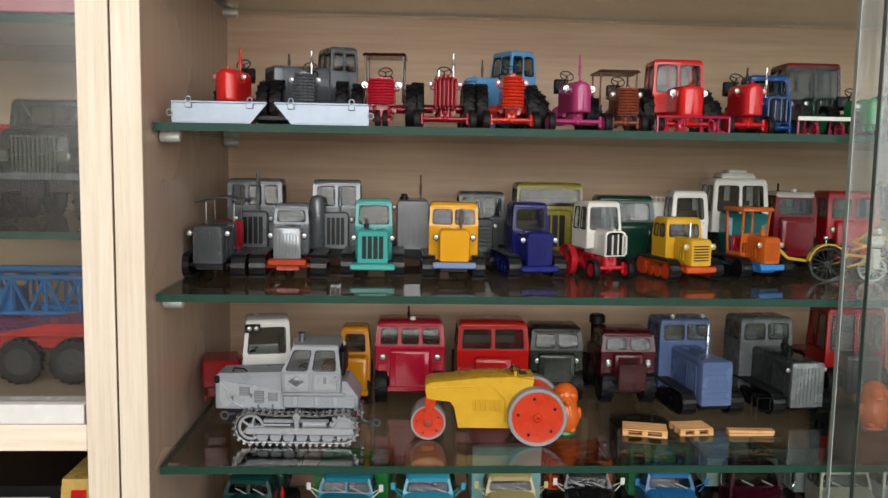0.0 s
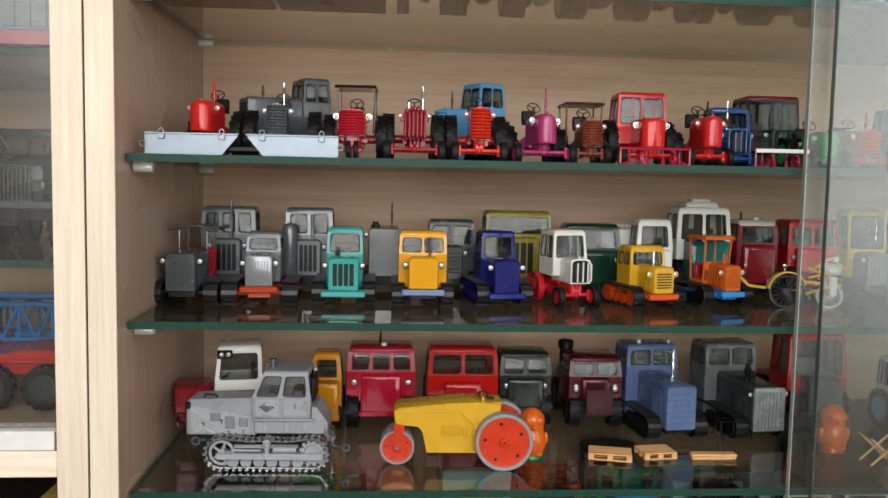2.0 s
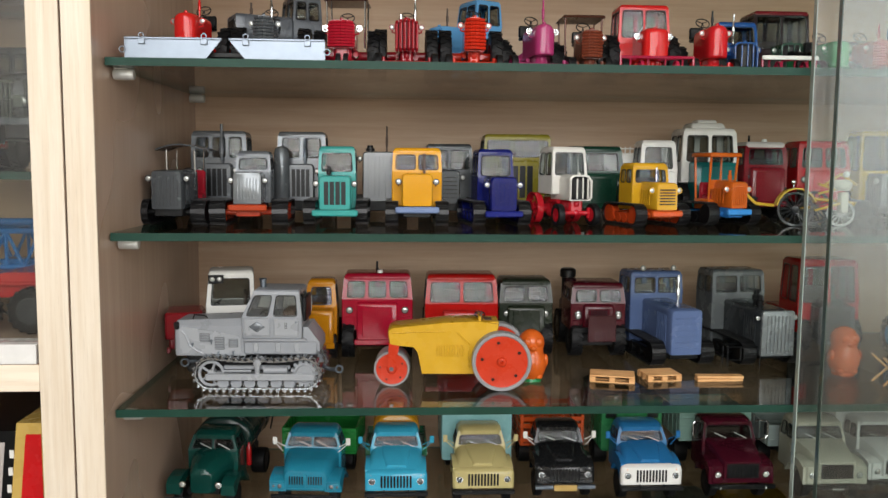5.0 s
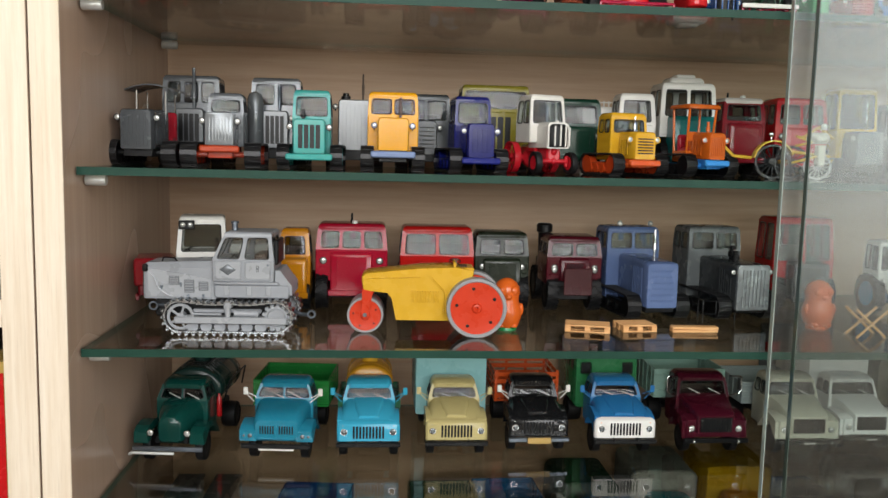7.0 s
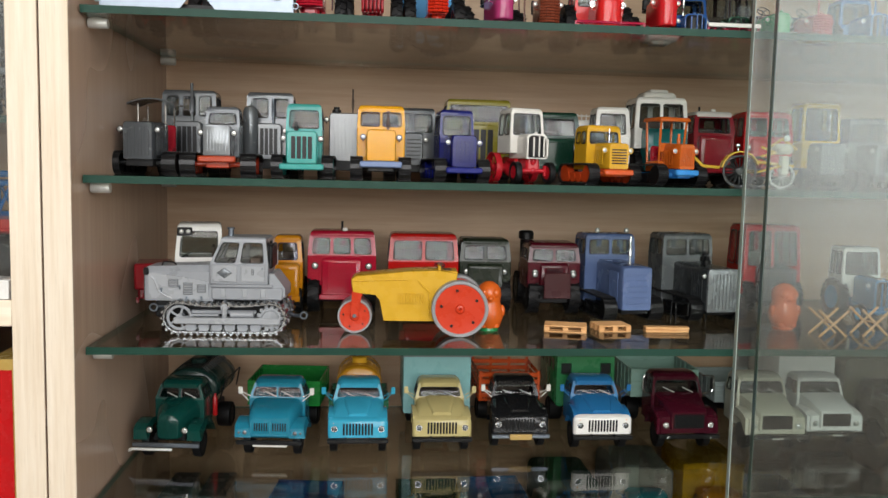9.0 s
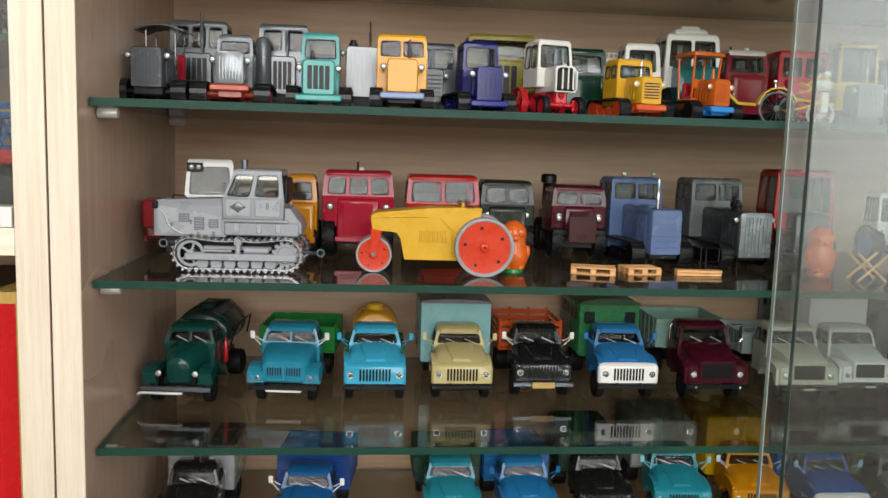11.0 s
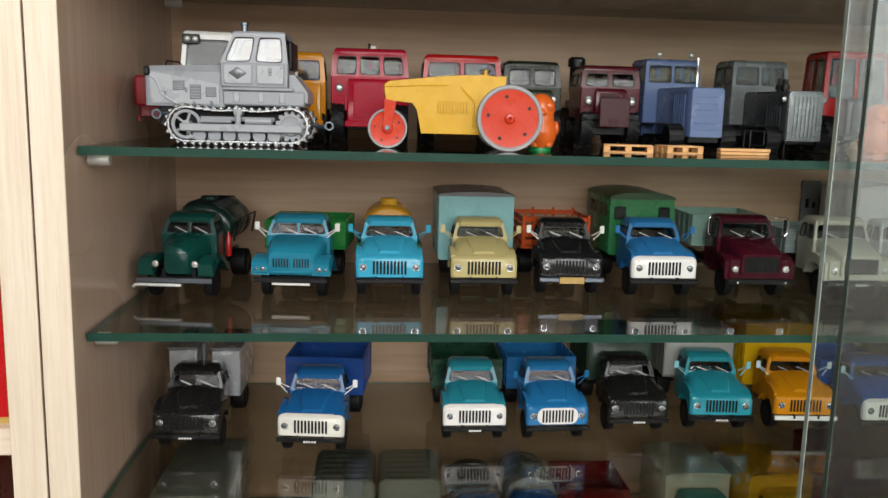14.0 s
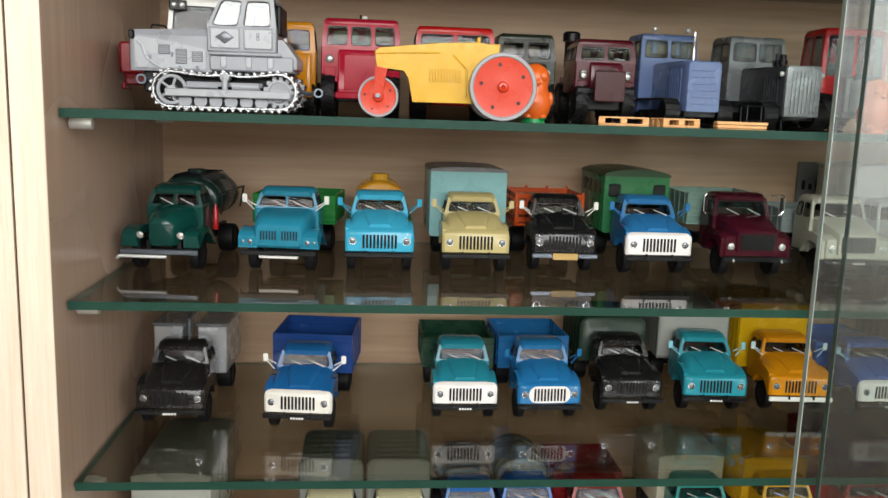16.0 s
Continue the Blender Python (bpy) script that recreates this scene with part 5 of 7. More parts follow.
    box(bm, -55.2, -54.0, 11, 33, 26, 43, 0.5)
    part("radiator", bm, CHASSIS, b)
    bm = bmesh.new()
    tube(bm, [(-44, 14, 46), (-43, 14, 49.5), (-36, 14, 49), (-34, 14, 46.6)], 0.5, 6)
    part("pipework", bm, BLACK, b)
    # platform and cab
    bm = bmesh.new()
    box(bm, -10, 37, 6.4, 38, 25, 33.8, 1.0)
    box(bm, -10, 30.5, 5.2, 40, 33.6, 35.6, 0.6)
    loft(bm, [[(28, yy, 30), (38.5, yy, 27), (38.5, yy, 33), (31, yy, 43), (28, yy, 43)] for yy in (7.5, 37)])
    pf = part("platform", bm, g, m)
    for px in (-2, 12, 24):
        bm = bmesh.new()
        box(bm, px - 1.6, px + 1.6, 5.7, 6.5, 27, 33, 0.3)
        part("step_bracket", bm, g2, pf)
    bm = bmesh.new()
    box(bm, -11, 27.5, 5.8, 38.2, 35.4, 49.6, 0.8)
    part("cab_body", bm, g, m)
    for yv, dy, back in ((6.0, 0.8, False), (38.0, -0.8, True)):
        quad = [(-11, yv, 49.2), (27.4, yv, 49.2), (25.6, yv + dy, 65.2), (-3.5, yv + dy, 65.2)]
        holes = [(0.06, 0.43, 0.05, 0.88), (0.52, 0.92, 0.05, 0.88)]
        if back:
            quad = [quad[1], quad[0], quad[3], quad[2]]
            holes = [(1 - b, 1 - a, c, d) for a, b, c, d in holes[::-1]]
        bm = bmesh.new()
        loops = frame_panel(bm, quad, holes, 1.4, 2.0)
        part("cab_side", bm, g, m)
        for loop, inward in loops:
            glaze("side_window", loop, inward, ACRYLIC, m, 0.3)
    for x0, x1, s_ in ((-10.9, -3.4, 1), (27.3, 25.5, -1)):
        quad = [(x0, 37.6, 49.2), (x0, 6.4, 49.2), (x1, 7.2, 65.2), (x1, 36.8, 65.2)]
        if s_ < 0:
            quad = [quad[1], quad[0], quad[3], quad[2]]
        bm = bmesh.new()
        loops = frame_panel(bm, quad, [(0.08, 0.46, 0.08, 0.88), (0.54, 0.92, 0.08, 0.88)], 1.2, 2.0)
        part("cab_front" if s_ > 0 else "cab_rear", bm, g, m)
        for loop, inward in loops:
            glaze("windscreen" if s_ > 0 else "rear_window", loop, inward, WINDOW, m)
    bm = bmesh.new()
    loft(bm, [[(px, ya, zz) for px, ya in ((a, c), (b_, c), (b_, d), (a, d))] for a, b_, c, d, zz in ((-3.9, 26.0, 6.4, 37.6, 64.2), (-3.6, 25.9, 6.6, 37.4, 65.8), (-2.4, 24.8, 7.8, 36.2, 66.9))])
    part("cab_roof", bm, g, m)
    bm = bmesh.new()
    box(bm, 9.4, 25.4, 4.9, 5.9, 37.2, 48.6, 0.7)
    d = part("door", bm, g2, m)
    bm = bmesh.new()
    for z0 in (42.2, 44.2):
        for q in ((16.6, 18.2, z0, z0 + 0.4), (16.6, 17.0, z0, z0 + 2.0), (17.8, 18.2, z0, z0 + 2.0), (16.6, 18.2, z0 + 1.6, z0 + 2.0)):
            box(bm, q[0], q[1], 4.7, 5.0, q[2], q[3], 0)
    part("door_mark", bm, paint("62666b", 0.5), d)
    bm = bmesh.new()
    cyl(bm, (23.8, 4.6, 46.6), (23.8, 5.2, 46.6), 0.7, n=8)
    part("door_handle", bm, STEEL, d)
    bm = bmesh.new()
    box(bm, -9.2, 7.2, 4.9, 5.9, 37.2, 48.6, 0.7)
    tb = part("tool_box", bm, g2, m)
    bm = bmesh.new()
    loft(bm, [[(-1.0 + 5.2 * math.cos(a), 4.9, 43.4 + 3.6 * math.sin(a)) for a in [math.pi / 2 * k for k in range(4)]], [(-1.0 + 4.4 * math.cos(a), 4.5, 43.4 + 2.9 * math.sin(a)) for a in [math.pi / 2 * k for k in range(4)]]])
    part("badge", bm, paint("6f7479", 0.4, 0.3), tb)
    bm = bmesh.new()
    lathe(bm, [(66.8, 2.0), (71.2, 2.0), (71.4, 2.5), (72.6, 2.5), (72.8, 1.6)], (0.5, 20, 0), 16, "z")
    part("roof_vent", bm, STEEL, m)
    bm = bmesh.new()
    box(bm, 27.0, 29.6, 10, 34, 46, 62, 0.8)
    part("rear_rack", bm, CHASSIS, m)
    bm = bmesh.new()
    tube(bm, [(38, 16, 16), (44, 14, 14), (48, 12, 14.2)], 1.2, 8)
    ring(bm, (50.5, 11.5, 14.6), 2.2, 0.7, "y", 14)
    part("hitch", bm, STEEL, m)
    bm = bmesh.new()
    tube(bm, [(-40, 14, 19), (-46, 10, 19.5)], 1.0, 8)
    ring(bm, (-48.2, 9, 19.2), 2.4, 0.7, "y", 14)
    part("tow_ring", bm, STEEL, m)
    bm = bmesh.new()
    box(bm, -48, 34, 12, 32, 12, 25, 1.2)
    part("undercarriage", bm, CHASSIS, m)
    bm = bmesh.new()
    box(bm, 14, 22, 12, 32, 46, 53, 1.2)
    part("seat", bm, SEAT, m)
    steering_wheel(m, 3, 16, 50, 3.6, 30)
    for c in m.children:
        if not c.name.startswith("track"):
            c.location.z -= 0.0022


def road_roller():
    m = thing("road_roller", 0.0565, 0.548, LEVEL[3], -2.5, "yellow die-cast road roller with red-centred grey drums", "model roller")
    ye, re, gr = paint("d8a92c", 0.45, 0.0, 0.1), paint("cc3a1c", 0.45, 0.0, 0.1), paint("98999b", 0.55, 0.1, 0.0)
    bm = bmesh.new()
    prof = [(-39, 36), (-38, 30), (-33, 29), (-22, 28), (-19, 24), (-16, 9.5), (22, 9.5), (22, 16), (34, 30), (36, 44), (23, 46), (0, 45), (-36, 41), (-39, 39)]
    rings = []
    for yy, k in ((5.0, 0.985), (6.0, 1.0), (30.0, 1.0), (31.0, 0.985)):
        rings.append([(px * k, yy, 27 + (pz - 27) * k) for px, pz in prof])
    loft(bm, rings)
    b = part("body", bm, ye, m)
    bm = bmesh.new()
    for i in range(11):
        box(bm, -6 + i * 1.75, -5 + i * 1.75, 4.3, 5.4, 22, 29.5, 0.15)
    part("side_louvres", bm, ye, b)
    bm = bmesh.new()
    tube(bm, [(-38, 5.0, 37.5), (-20, 4.9, 38.4), (0, 4.9, 39)], 0.5, 5)
    tube(bm, [(8, 4.8, 38), (16, 4.6, 30), (16, 4.6, 14)], 0.6, 5)
    part("seams", bm, ye, b)
    bm = bmesh.new()
    box(bm, 22, 36, 7, 29, 43.6, 45.4, 0.5)
    box(bm, 22, 24, 7, 29, 45, 49, 0.5)
    part("platform_rim", bm, ye, b)
    bm = bmesh.new()
    box(bm, 26, 32, 13, 23, 40, 46, 0.8)
    part("seat", bm, SEAT, m)
    steering_wheel(m, 23.5, 18, 48.5, 3.6, 20)
    bm = bmesh.new()
    tube(bm, [(24, 10, 44), (24, 10, 50), (25, 10, 51)], 0.8, 6)
    part("lever", bm, SEAT, m)

    def drum(name, cx, cz, r, y0, y1):
        bmd = bmesh.new()
        lathe(bmd, [(y0 + 0.8, r * 0.86), (y0, r * 0.90), (y0, r * 0.98), (y0 + 0.5, r), (y1 - 0.5, r), (y1, r * 0.98), (y1, r * 0.90), (y1 - 0.8, r * 0.86), (y0 + 0.8, r * 0.86)], (cx, 0, cz), 40, "y", False)
        d = part(name, bmd, gr, m)
        bmd = bmesh.new()
        lathe(bmd, [(y0 + 1.2, 0.4), (y0 - 0.6, 1.2), (y0 - 0.4, 2.6), (y0 + 0.8, 3.4), (y0 + 1.0, r * 0.6), (y0 + 0.6, r * 0.875), (y0 + 3, r * 0.87), (y0 + 3, 0.4)], (cx, 0, cz), 32, "y")
        part("drum_disc", bmd, re, d, "red drum disc")
        for k in range(5):
            a = radians(100 + 72 * k)
            bmd = bmesh.new()
            cyl(bmd, (cx + r * 0.66 * math.cos(a), y0 + 0.3, cz + r * 0.66 * math.sin(a)), (cx + r * 0.66 * math.cos(a), y0 + 1.4, cz + r * 0.66 * math.sin(a)), r * 0.055, n=8)
            part("disc_hole", bmd, BLACK, d)
        return d
    drum("rear_drum", 37.5, 20.0, 20.0, -4.0, 5.0)
    drum("rear_drum", 37.5, 20.0, 20.0, 31.5, 40.0)
    drum("front_drum", -36.5, 12.2, 12.2, 7.0, 29.0)
    bm = bmesh.new()
    loft(bm, [[(-39, 5.6, 12), (-34.5, 5.6, 12), (-34.5, 6.8, 12), (-39, 6.8, 12)], [(-38.5, 5.2, 30), (-31, 5.2, 30), (-31, 7, 30), (-38.5, 7, 30)]])
    loft(bm, [[(-39, 29.2, 12), (-34.5, 29.2, 12), (-34.5, 30.4, 12), (-39, 30.4, 12)], [(-38.5, 29, 30), (-31, 29, 30), (-31, 30.8, 30), (-38.5, 30.8, 30)]])
    box(bm, -38.5, -31, 5.2, 30.8, 28, 30.6, 0.4)
    part("fork", bm, re, m)
    bm = bmesh.new()
    cyl(bm, (-36.6, 4.6, 12.8), (-36.6, 5.8, 12.8), 1.4, n=10)
    part("axle_pin", bm, STEEL, m)


def figurine(x, y, z, size, base_mat, label, slim=1.0):
    """A rounded toy figure, one plain mesh."""
    bm = bmesh.new()
    lathe(bm, [(1.5, 7.0), (4, 9.6), (9, 11.2), (13, 11.3), (17, 10.2), (20, 9.0), (22.5, 9.0), (26, 9.7), (30, 9.0), (33, 6.6), (35, 3.4), (35.6, 0.2)], (0, 0, 0), 22, "z")
    for s in (-1, 1):
        ball(bm, (s * 3.9, -7.6, 27.6), 3.3, 1, 0.7, 1, 14)
        ball(bm, (s * 10.2, -2.5, 14), 3.0, 0.7, 0.8, 1.5, 12)
        ball(bm, (s * 4.6, -5.0, 3.6), 3.4, 1, 1.3, 0.8, 12)
    ball(bm, (0, -9.4, 23.6), 2.2, 1.1, 0.8, 0.8, 12)
    cyl(bm, (0, 0, 0), (0, 0, 2.6), 8.0, 7.2, 20)
    me = mesh_of("toy_figure", bm, 0.001 * size)
    ob = new("toy_figure", me)
    ob.location = (x, y, z)
    ob.scale = (slim, slim, 1.0)
    me.materials.append(paint("d4601f", 0.3, name="orange_glaze"))
    me.materials.append(base_mat)
    me.polygons.foreach_set("material_index", [1 if p.center.z < 0.0027 * size else 0 for p in me.polygons])
    tagged(ob, label, "figurine", "toy figures")


def pallet(x, y, z, yaw, w=30, d=20, label="small pine model pallet at the shelf edge"):
    m = thing("pallet", x, y, z, yaw, label, "model pallet", "model pallets")
    for i in range(5):
        yy = i * d / 5
        bm = bmesh.new()
        box(bm, 0, w, yy + 0.4, yy + d / 5 - 0.4, 4.0, 5.0, 0.15)
        part("deck_board", bm, PALLET, m)
    for i in range(3):
        for j in range(3):
            bm = bmesh.new()
            box(bm, i * (w - 4) / 2, i * (w - 4) / 2 + 4, j * (d - 4) / 2, j * (d - 4) / 2 + 4, 0.9, 3.9, 0.15)
            part("block", bm, PALLET, m)
    for i in range(3):
        bm = bmesh.new()
        box(bm, 0, w, i * (d - 3) / 2, i * (d - 3) / 2 + 3, 0, 0.8, 0.15)
        part("runner", bm, PALLET, m)


def blade_panels():
    """Two galvanised panels with lips and rings, which stand in front of the tractors."""
    for x0, x1, cut0, cut1, nm in ((-0.1405, -0.0825, 0, 12, "left"), (-0.0785, -0.0205, 12, 0, "right")):
        m = thing("steel_panel", x0, 0.521, LEVEL[1], 0, "galvanised steel side panel of a model trailer, standing upright", "model part", "steel panels")
        w = (x1 - x0) * 1000
        bm = bmesh.new()
        loft(bm, [[(cut0 * 0.9, y, 0.2), (w - cut1 * 0.9, y, 0.2), (w, y, 13.2), (0, y, 13.2)] for y in (0, 1.2)])
        p = part("sheet", bm, STEEL, m)
        bm = bmesh.new()
        box(bm, 0, w, -0.9, 2.2, 12.6, 14.0, 0.3)
        box(bm, cut0 * 0.9, w - cut1 * 0.9, -0.7, 1.6, 0.0, 1.2, 0.2)
        part("lip", bm, STEEL, p)
        for k in (0.18, 0.82):
            bm = bmesh.new()
            box(bm, w * k - 2, w * k + 2, -1.4, 0.2, 9.6, 13.0, 0.3)
            ring(bm, (w * k, -1.0, 14.8), 1.5, 0.35, "y", 12)
            part("hinge", bm, STEEL, m)
        bm = bmesh.new()
        ring(bm, (-1.2 if cut1 else w + 1.2, 0, 6.5), 1.8, 0.4, "y", 12)
        part("end_ring", bm, STEEL, m)
    m = thing("trailer_bed", -0.0805, 0.526, LEVEL[1], 0, "black model trailer bed behind the steel panels", "model part")
    bm = bmesh.new()
    box(bm, -52, 52, 0, 34, 3.0, 6.0, 0.4)
    part("deck", bm, CHASSIS, m)
    for s in (-1, 1):
        for yy in (8, 26):
            wheel(m, s * 40, yy, 3.6, 3, CHASSIS)


def small_frame():
    m = thing("wire_frame", 0.286, 0.609, LEVEL[3], 0, "thin black wire rack standing on the glass shelf", "model part")
    corners = [(-11, 0), (14, 0), (14, 10), (-11, 10)]
    runs = [[(a, b, 0), (a, b, 15.4)] for a, b in corners] + [[(*a, 15), (*b, 15)] for a, b in zip(corners, corners[1:] + corners[:1])] + [[(-11, 0, 5), (-1, 0, 5)], [(-1, 0, 5), (-1, 0, 15)]]
    for run in runs:
        bm = bmesh.new()
        tube(bm, run, 0.58, 6)
        part("wire", bm, BLACK, m)


def planks():
    for i, (a, dz) in enumerate(((1.5, 0.0), (-2.5, 2.2))):
        m = thing("plank", 0.2355, 0.5635 + i * 0.001, LEVEL[3] + dz * 0.001, a, "short pine plank in a small pile", "model plank", "pile of planks")
        bm = bmesh.new()
        box(bm, 0, 33, 0, 7, 0.05, 2.0, 0.3)
        part("board", bm, PALLET, m)


def trestles():
    for k, (x, y) in enumerate(((0.372, 0.548), (0.408, 0.552))):
        m = thing("trestle", x, y, LEVEL[3], 6 * k, "crossed wooden stick trestle", "model part", "trestles")
        bm = bmesh.new()
        for yy in (0, 14):
            tube(bm, [(-11, yy, 0.6), (11, yy, 20)], 0.9, 6)
            tube(bm, [(11, yy + 1.8, 0.6), (-11, yy + 1.8, 20)], 0.9, 6)
        tube(bm, [(0, 0, 10.3), (0, 15, 10.3)], 0.8, 6)
        part("sticks", bm, PALLET, m)


def plough(name, x, y, z, w, red, label, bar=None):
    m = thing(name, x, y, z, 0, label, "model plough", "model ploughs")
    bm = bmesh.new()
    tube(bm, [(-w / 2, 0, 12.5), (w / 2, 0, 12.5)], 1.0, 6)
    tube(bm, [(-w / 2, 0, 12.5), (-w / 6, 24, 14)], 0.9, 6)
    tube(bm, [(w / 2, 0, 12.5), (w / 6, 24, 14)], 0.9, 6)
    for s in (-1, 1):
        tube(bm, [(s * w / 2, 0, 13), (s * w / 2, 0, 1)], 0.9, 6)
        tube(bm, [(s * w / 2, 0, 1), (s * w / 2 - s * 6, -1, 3)], 0.8, 6)
    f = part("frame", bm, red, m)
    if bar:
        bm = bmesh.new()
        box(bm, -w / 2 - 1, w / 2 + 1, -2.2, -1.1, 11.2, 14.0, 0.4)
        part("crossbar", bm, bar, m)
    for i in range(4):
        bm = bmesh.new()
        xx = -w * 0.36 + i * w * 0.24
        tube(bm, [(xx, 1, 12), (xx, 2, 5)], 0.7, 6)
        loft(bm, [[(xx - 1.8, -0.5, 0.2), (xx + 1.8, 0.5, 0.2), (xx + 1.2, 1.5, 0.2)], [(xx - 1.2, 0.5, 5.6), (xx + 1.4, 1.6, 5.6), (xx + 0.8, 2.6, 5.6)]])
        part("share", bm, red, m)
    for s in (-0.24, 0.24):
        spoke_wheel(m, s * w, -3.0, 5.0, 2.0, red, 6)


def hay_rake():
    """A yellow implement on tall spoked black wheels."""
    ye, dk = paint("d8b13c", 0.4), paint("26282a", 0.4)
    m = thing("seed_drill", 0.312, 0.585, LEVEL[2], 0, "pale yellow model farm implement with tall black spoked wheels", "model implement")
    spoke_wheel(m, 0, 4, 12.5, 3.0, dk, 16, 72)
    spoke_wheel(m, 27, 30, 12.5, 3.0, dk, 16, 72)
    bm = bmesh.new()
    rows = []
    for i in range(9):
        a = radians(170 - 150 * i / 8)
        rows.append([((14.5 + g) * math.cos(a), 4 + q, 12.5 + (14.5 + g) * math.sin(a)) for q, g in ((-2.4, 0), (2.4, 0), (2.4, 1.0), (-2.4, 1.0))])
    loft(bm, rows)
    part("mudguard", bm, ye, m)
    bm = bmesh.new()
    tube(bm, [(-15, 6, 15), (-26, 12, 16), (-34, 14, 24)], 1.2, 6)
    tube(bm, [(0, 4, 12.5), (27, 30, 12.5)], 1.2, 6)
    tube(bm, [(14, 4, 20), (44, 6, 17)], 1.1, 6)
    tube(bm, [(22, 6, 30), (34, 6, 38), (46, 6, 30)], 1.0, 6)
    part("frame", bm, ye, m)
    bm = bmesh.new()
    ball(bm, (-2, 4, 32), 1.9, 1, 0.6, 1, 10)
    cyl(bm, (-2, 4, 27), (-2, 4, 31), 0.6)
    part("lamp", bm, CHROME, m)
    m2 = thing("sprayer", 0.3445, 0.578, LEVEL[2], 0, "white model sprayer with yellow boom and thin wheel", "model implement")
    bm = bmesh.new()
    box(bm, -7, 6, 2, 16, 26, 34, 2.6)
    box(bm, -3, 3, 3, 9, 10, 25, 1.0)
    part("tank", bm, paint("cfcabd", 0.4), m2)
    bm = bmesh.new()
    tube(bm, [(-20, 3, 31), (-8, 3, 27), (-20, 3, 24)], 0.8, 6)
    tube(bm, [(-22, 3, 12), (-4, 3, 17)], 0.9, 6)
    part("boom", bm, ye, m2)
    spoke_wheel(m2, 2, 12, 9.5, 2.4, paint("b9bbb8", 0.5), 14, 70)
    bm = bmesh.new()
    ball(bm, (0, 3, 38), 2.4, n=10)
    part("filler_cap", bm, WHITE, m2)


# ---- top shelf ----
TOP = "model tractors on the top shelf"


def carton(x0, x1, y0, y1, z0, h, mat, label, name="carton"):
    m = thing(name, x0, y0, z0, 0, label, "box")
    bm = bmesh.new()
    w, d = (x1 - x0) * 1000, (y1 - y0) * 1000
    box(bm, 0, w, 0, d, 0, h, 0.6)
    b = part("box_body", bm, mat, m)
    bm = bmesh.new()
    box(bm, 0.3, w - 0.3, -0.35, -0.1, h * 0.35, h * 0.4, 0)
    part("lid_seam", bm, mat, b)
    return m


Z0 = LEVEL[0]
carton(-0.146, -0.069, 0.518, 0.60, Z0, 34, paint("f0c81e", 0.5), "bright yellow cardboard carton on the top shelf")
carton(-0.066, 0.0085, 0.520, 0.60, Z0, 30, paint("cfd2d3", 0.5), "white cardboard carton on the top shelf")
wheeled("tractor", 0.036, 0.55, Z0, 0, "light blue model tractor", paint("3f87b8"), hood_h=(13, 30), rim=paint("d9d9d4"), grille="dark", fgauge=38, gauge=40, group=TOP)
wheeled("tractor", 0.078, 0.55, Z0, 0, "dark blue model tractor with grey radiator", paint("28458c"), hood_h=(13, 32), grille="upright", grille_mat=paint("a9adb2"), group=TOP)
wheeled("tractor", 0.120, 0.55, Z0, 0, "mint green model tractor", paint("47a99b"), hood_h=(12, 30), grille="upright", light_mat=CHROME, group=TOP)
wheeled("tractor", 0.164, 0.55, Z0, 0, "deep blue model tractor", paint("20357f"), hood_h=(12, 32), hood_w=17, grille="bars", group=TOP)
wheeled("tractor", 0.210, 0.55, Z0, 0, "bright red model tractor", paint("c8271c"), hood_h=(12, 32), grille="upright", group=TOP)
wheeled("tractor", 0.257, 0.55, Z0, 0, "grass green model tractor", paint("1f7d34"), hood_h=(12, 32), grille="upright", group=TOP)
wheeled("tractor", 0.302, 0.55, Z0, 0, "azure blue model tractor", paint("2f6cbf"), hood_h=(12, 32), grille="dark", group=TOP)
wheeled("tractor", 0.352, 0.55, Z0, 0, "pale blue model tractor behind the glass door", paint("7fb6cf"), hood_h=(12, 32), grille="dark", group=TOP)

# ---- shelf of red tractors ----
Z1 = LEVEL[1]
blade_panels()
wheeled("tractor", -0.1205, 0.584, Z1, -9, "small bright red model tractor with white lamps", paint("cf2420"), hood_w=15, hood_h=(18, 40), rr=17.5, gauge=40, fgauge=34, stack_at=(4, 18, 56), grille="none", round_top=5)
wheeled("tractor", -0.0675, 0.584, Z1, 0, "grey model tractor with ribbed round radiator", paint("5d6164", 0.4, 0.2), hood_w=13, hood_h=(18, 39), rr=18, gauge=56, fgauge=36, rim=paint("4b4e51"), stack_at=(3.5, 16, 55), stack_mat=CHROME, grille="bars", round_top=5)
crawler("tractor", -0.099, 0.640, Z1, -65, "dark grey long-nosed model crawler with glazed cab", paint("5d6166", 0.4, 0.1), hood_w=26, hood_h=(18, 48), hood_len=42, cab_w=30, cab_y=(42, 65), cab_h=(46, 65), splits=2, width=46, lights="none", grille="slots", stacks=((2, 14, 58, 0.8, SEAT),))
wheeled("tractor", -0.0145, 0.578, Z1, -3, "crimson three-wheeled model tractor with dark canopy", paint("ad1b2e"), hood_w=18, hood_h=(17, 36), rr=17, gauge=48, tricycle=True, fr=7.5, stack_at=None, rim=paint("ad1b2e"), grille="bars", light_mat=CHROME, canopy=(paint("3a1216"), 54, CHROME), stack2=None)
wheeled("tractor", 0.030, 0.582, Z1, 0, "dark red model tractor with upright grille slots", paint("98141f"), hood_w=15, hood_h=(16, 38), rr=18, gauge=46, fgauge=44, stack_at=(6, 16, 55), stack_mat=CHROME, grille="upright", stack2=(-4, 20, 44))
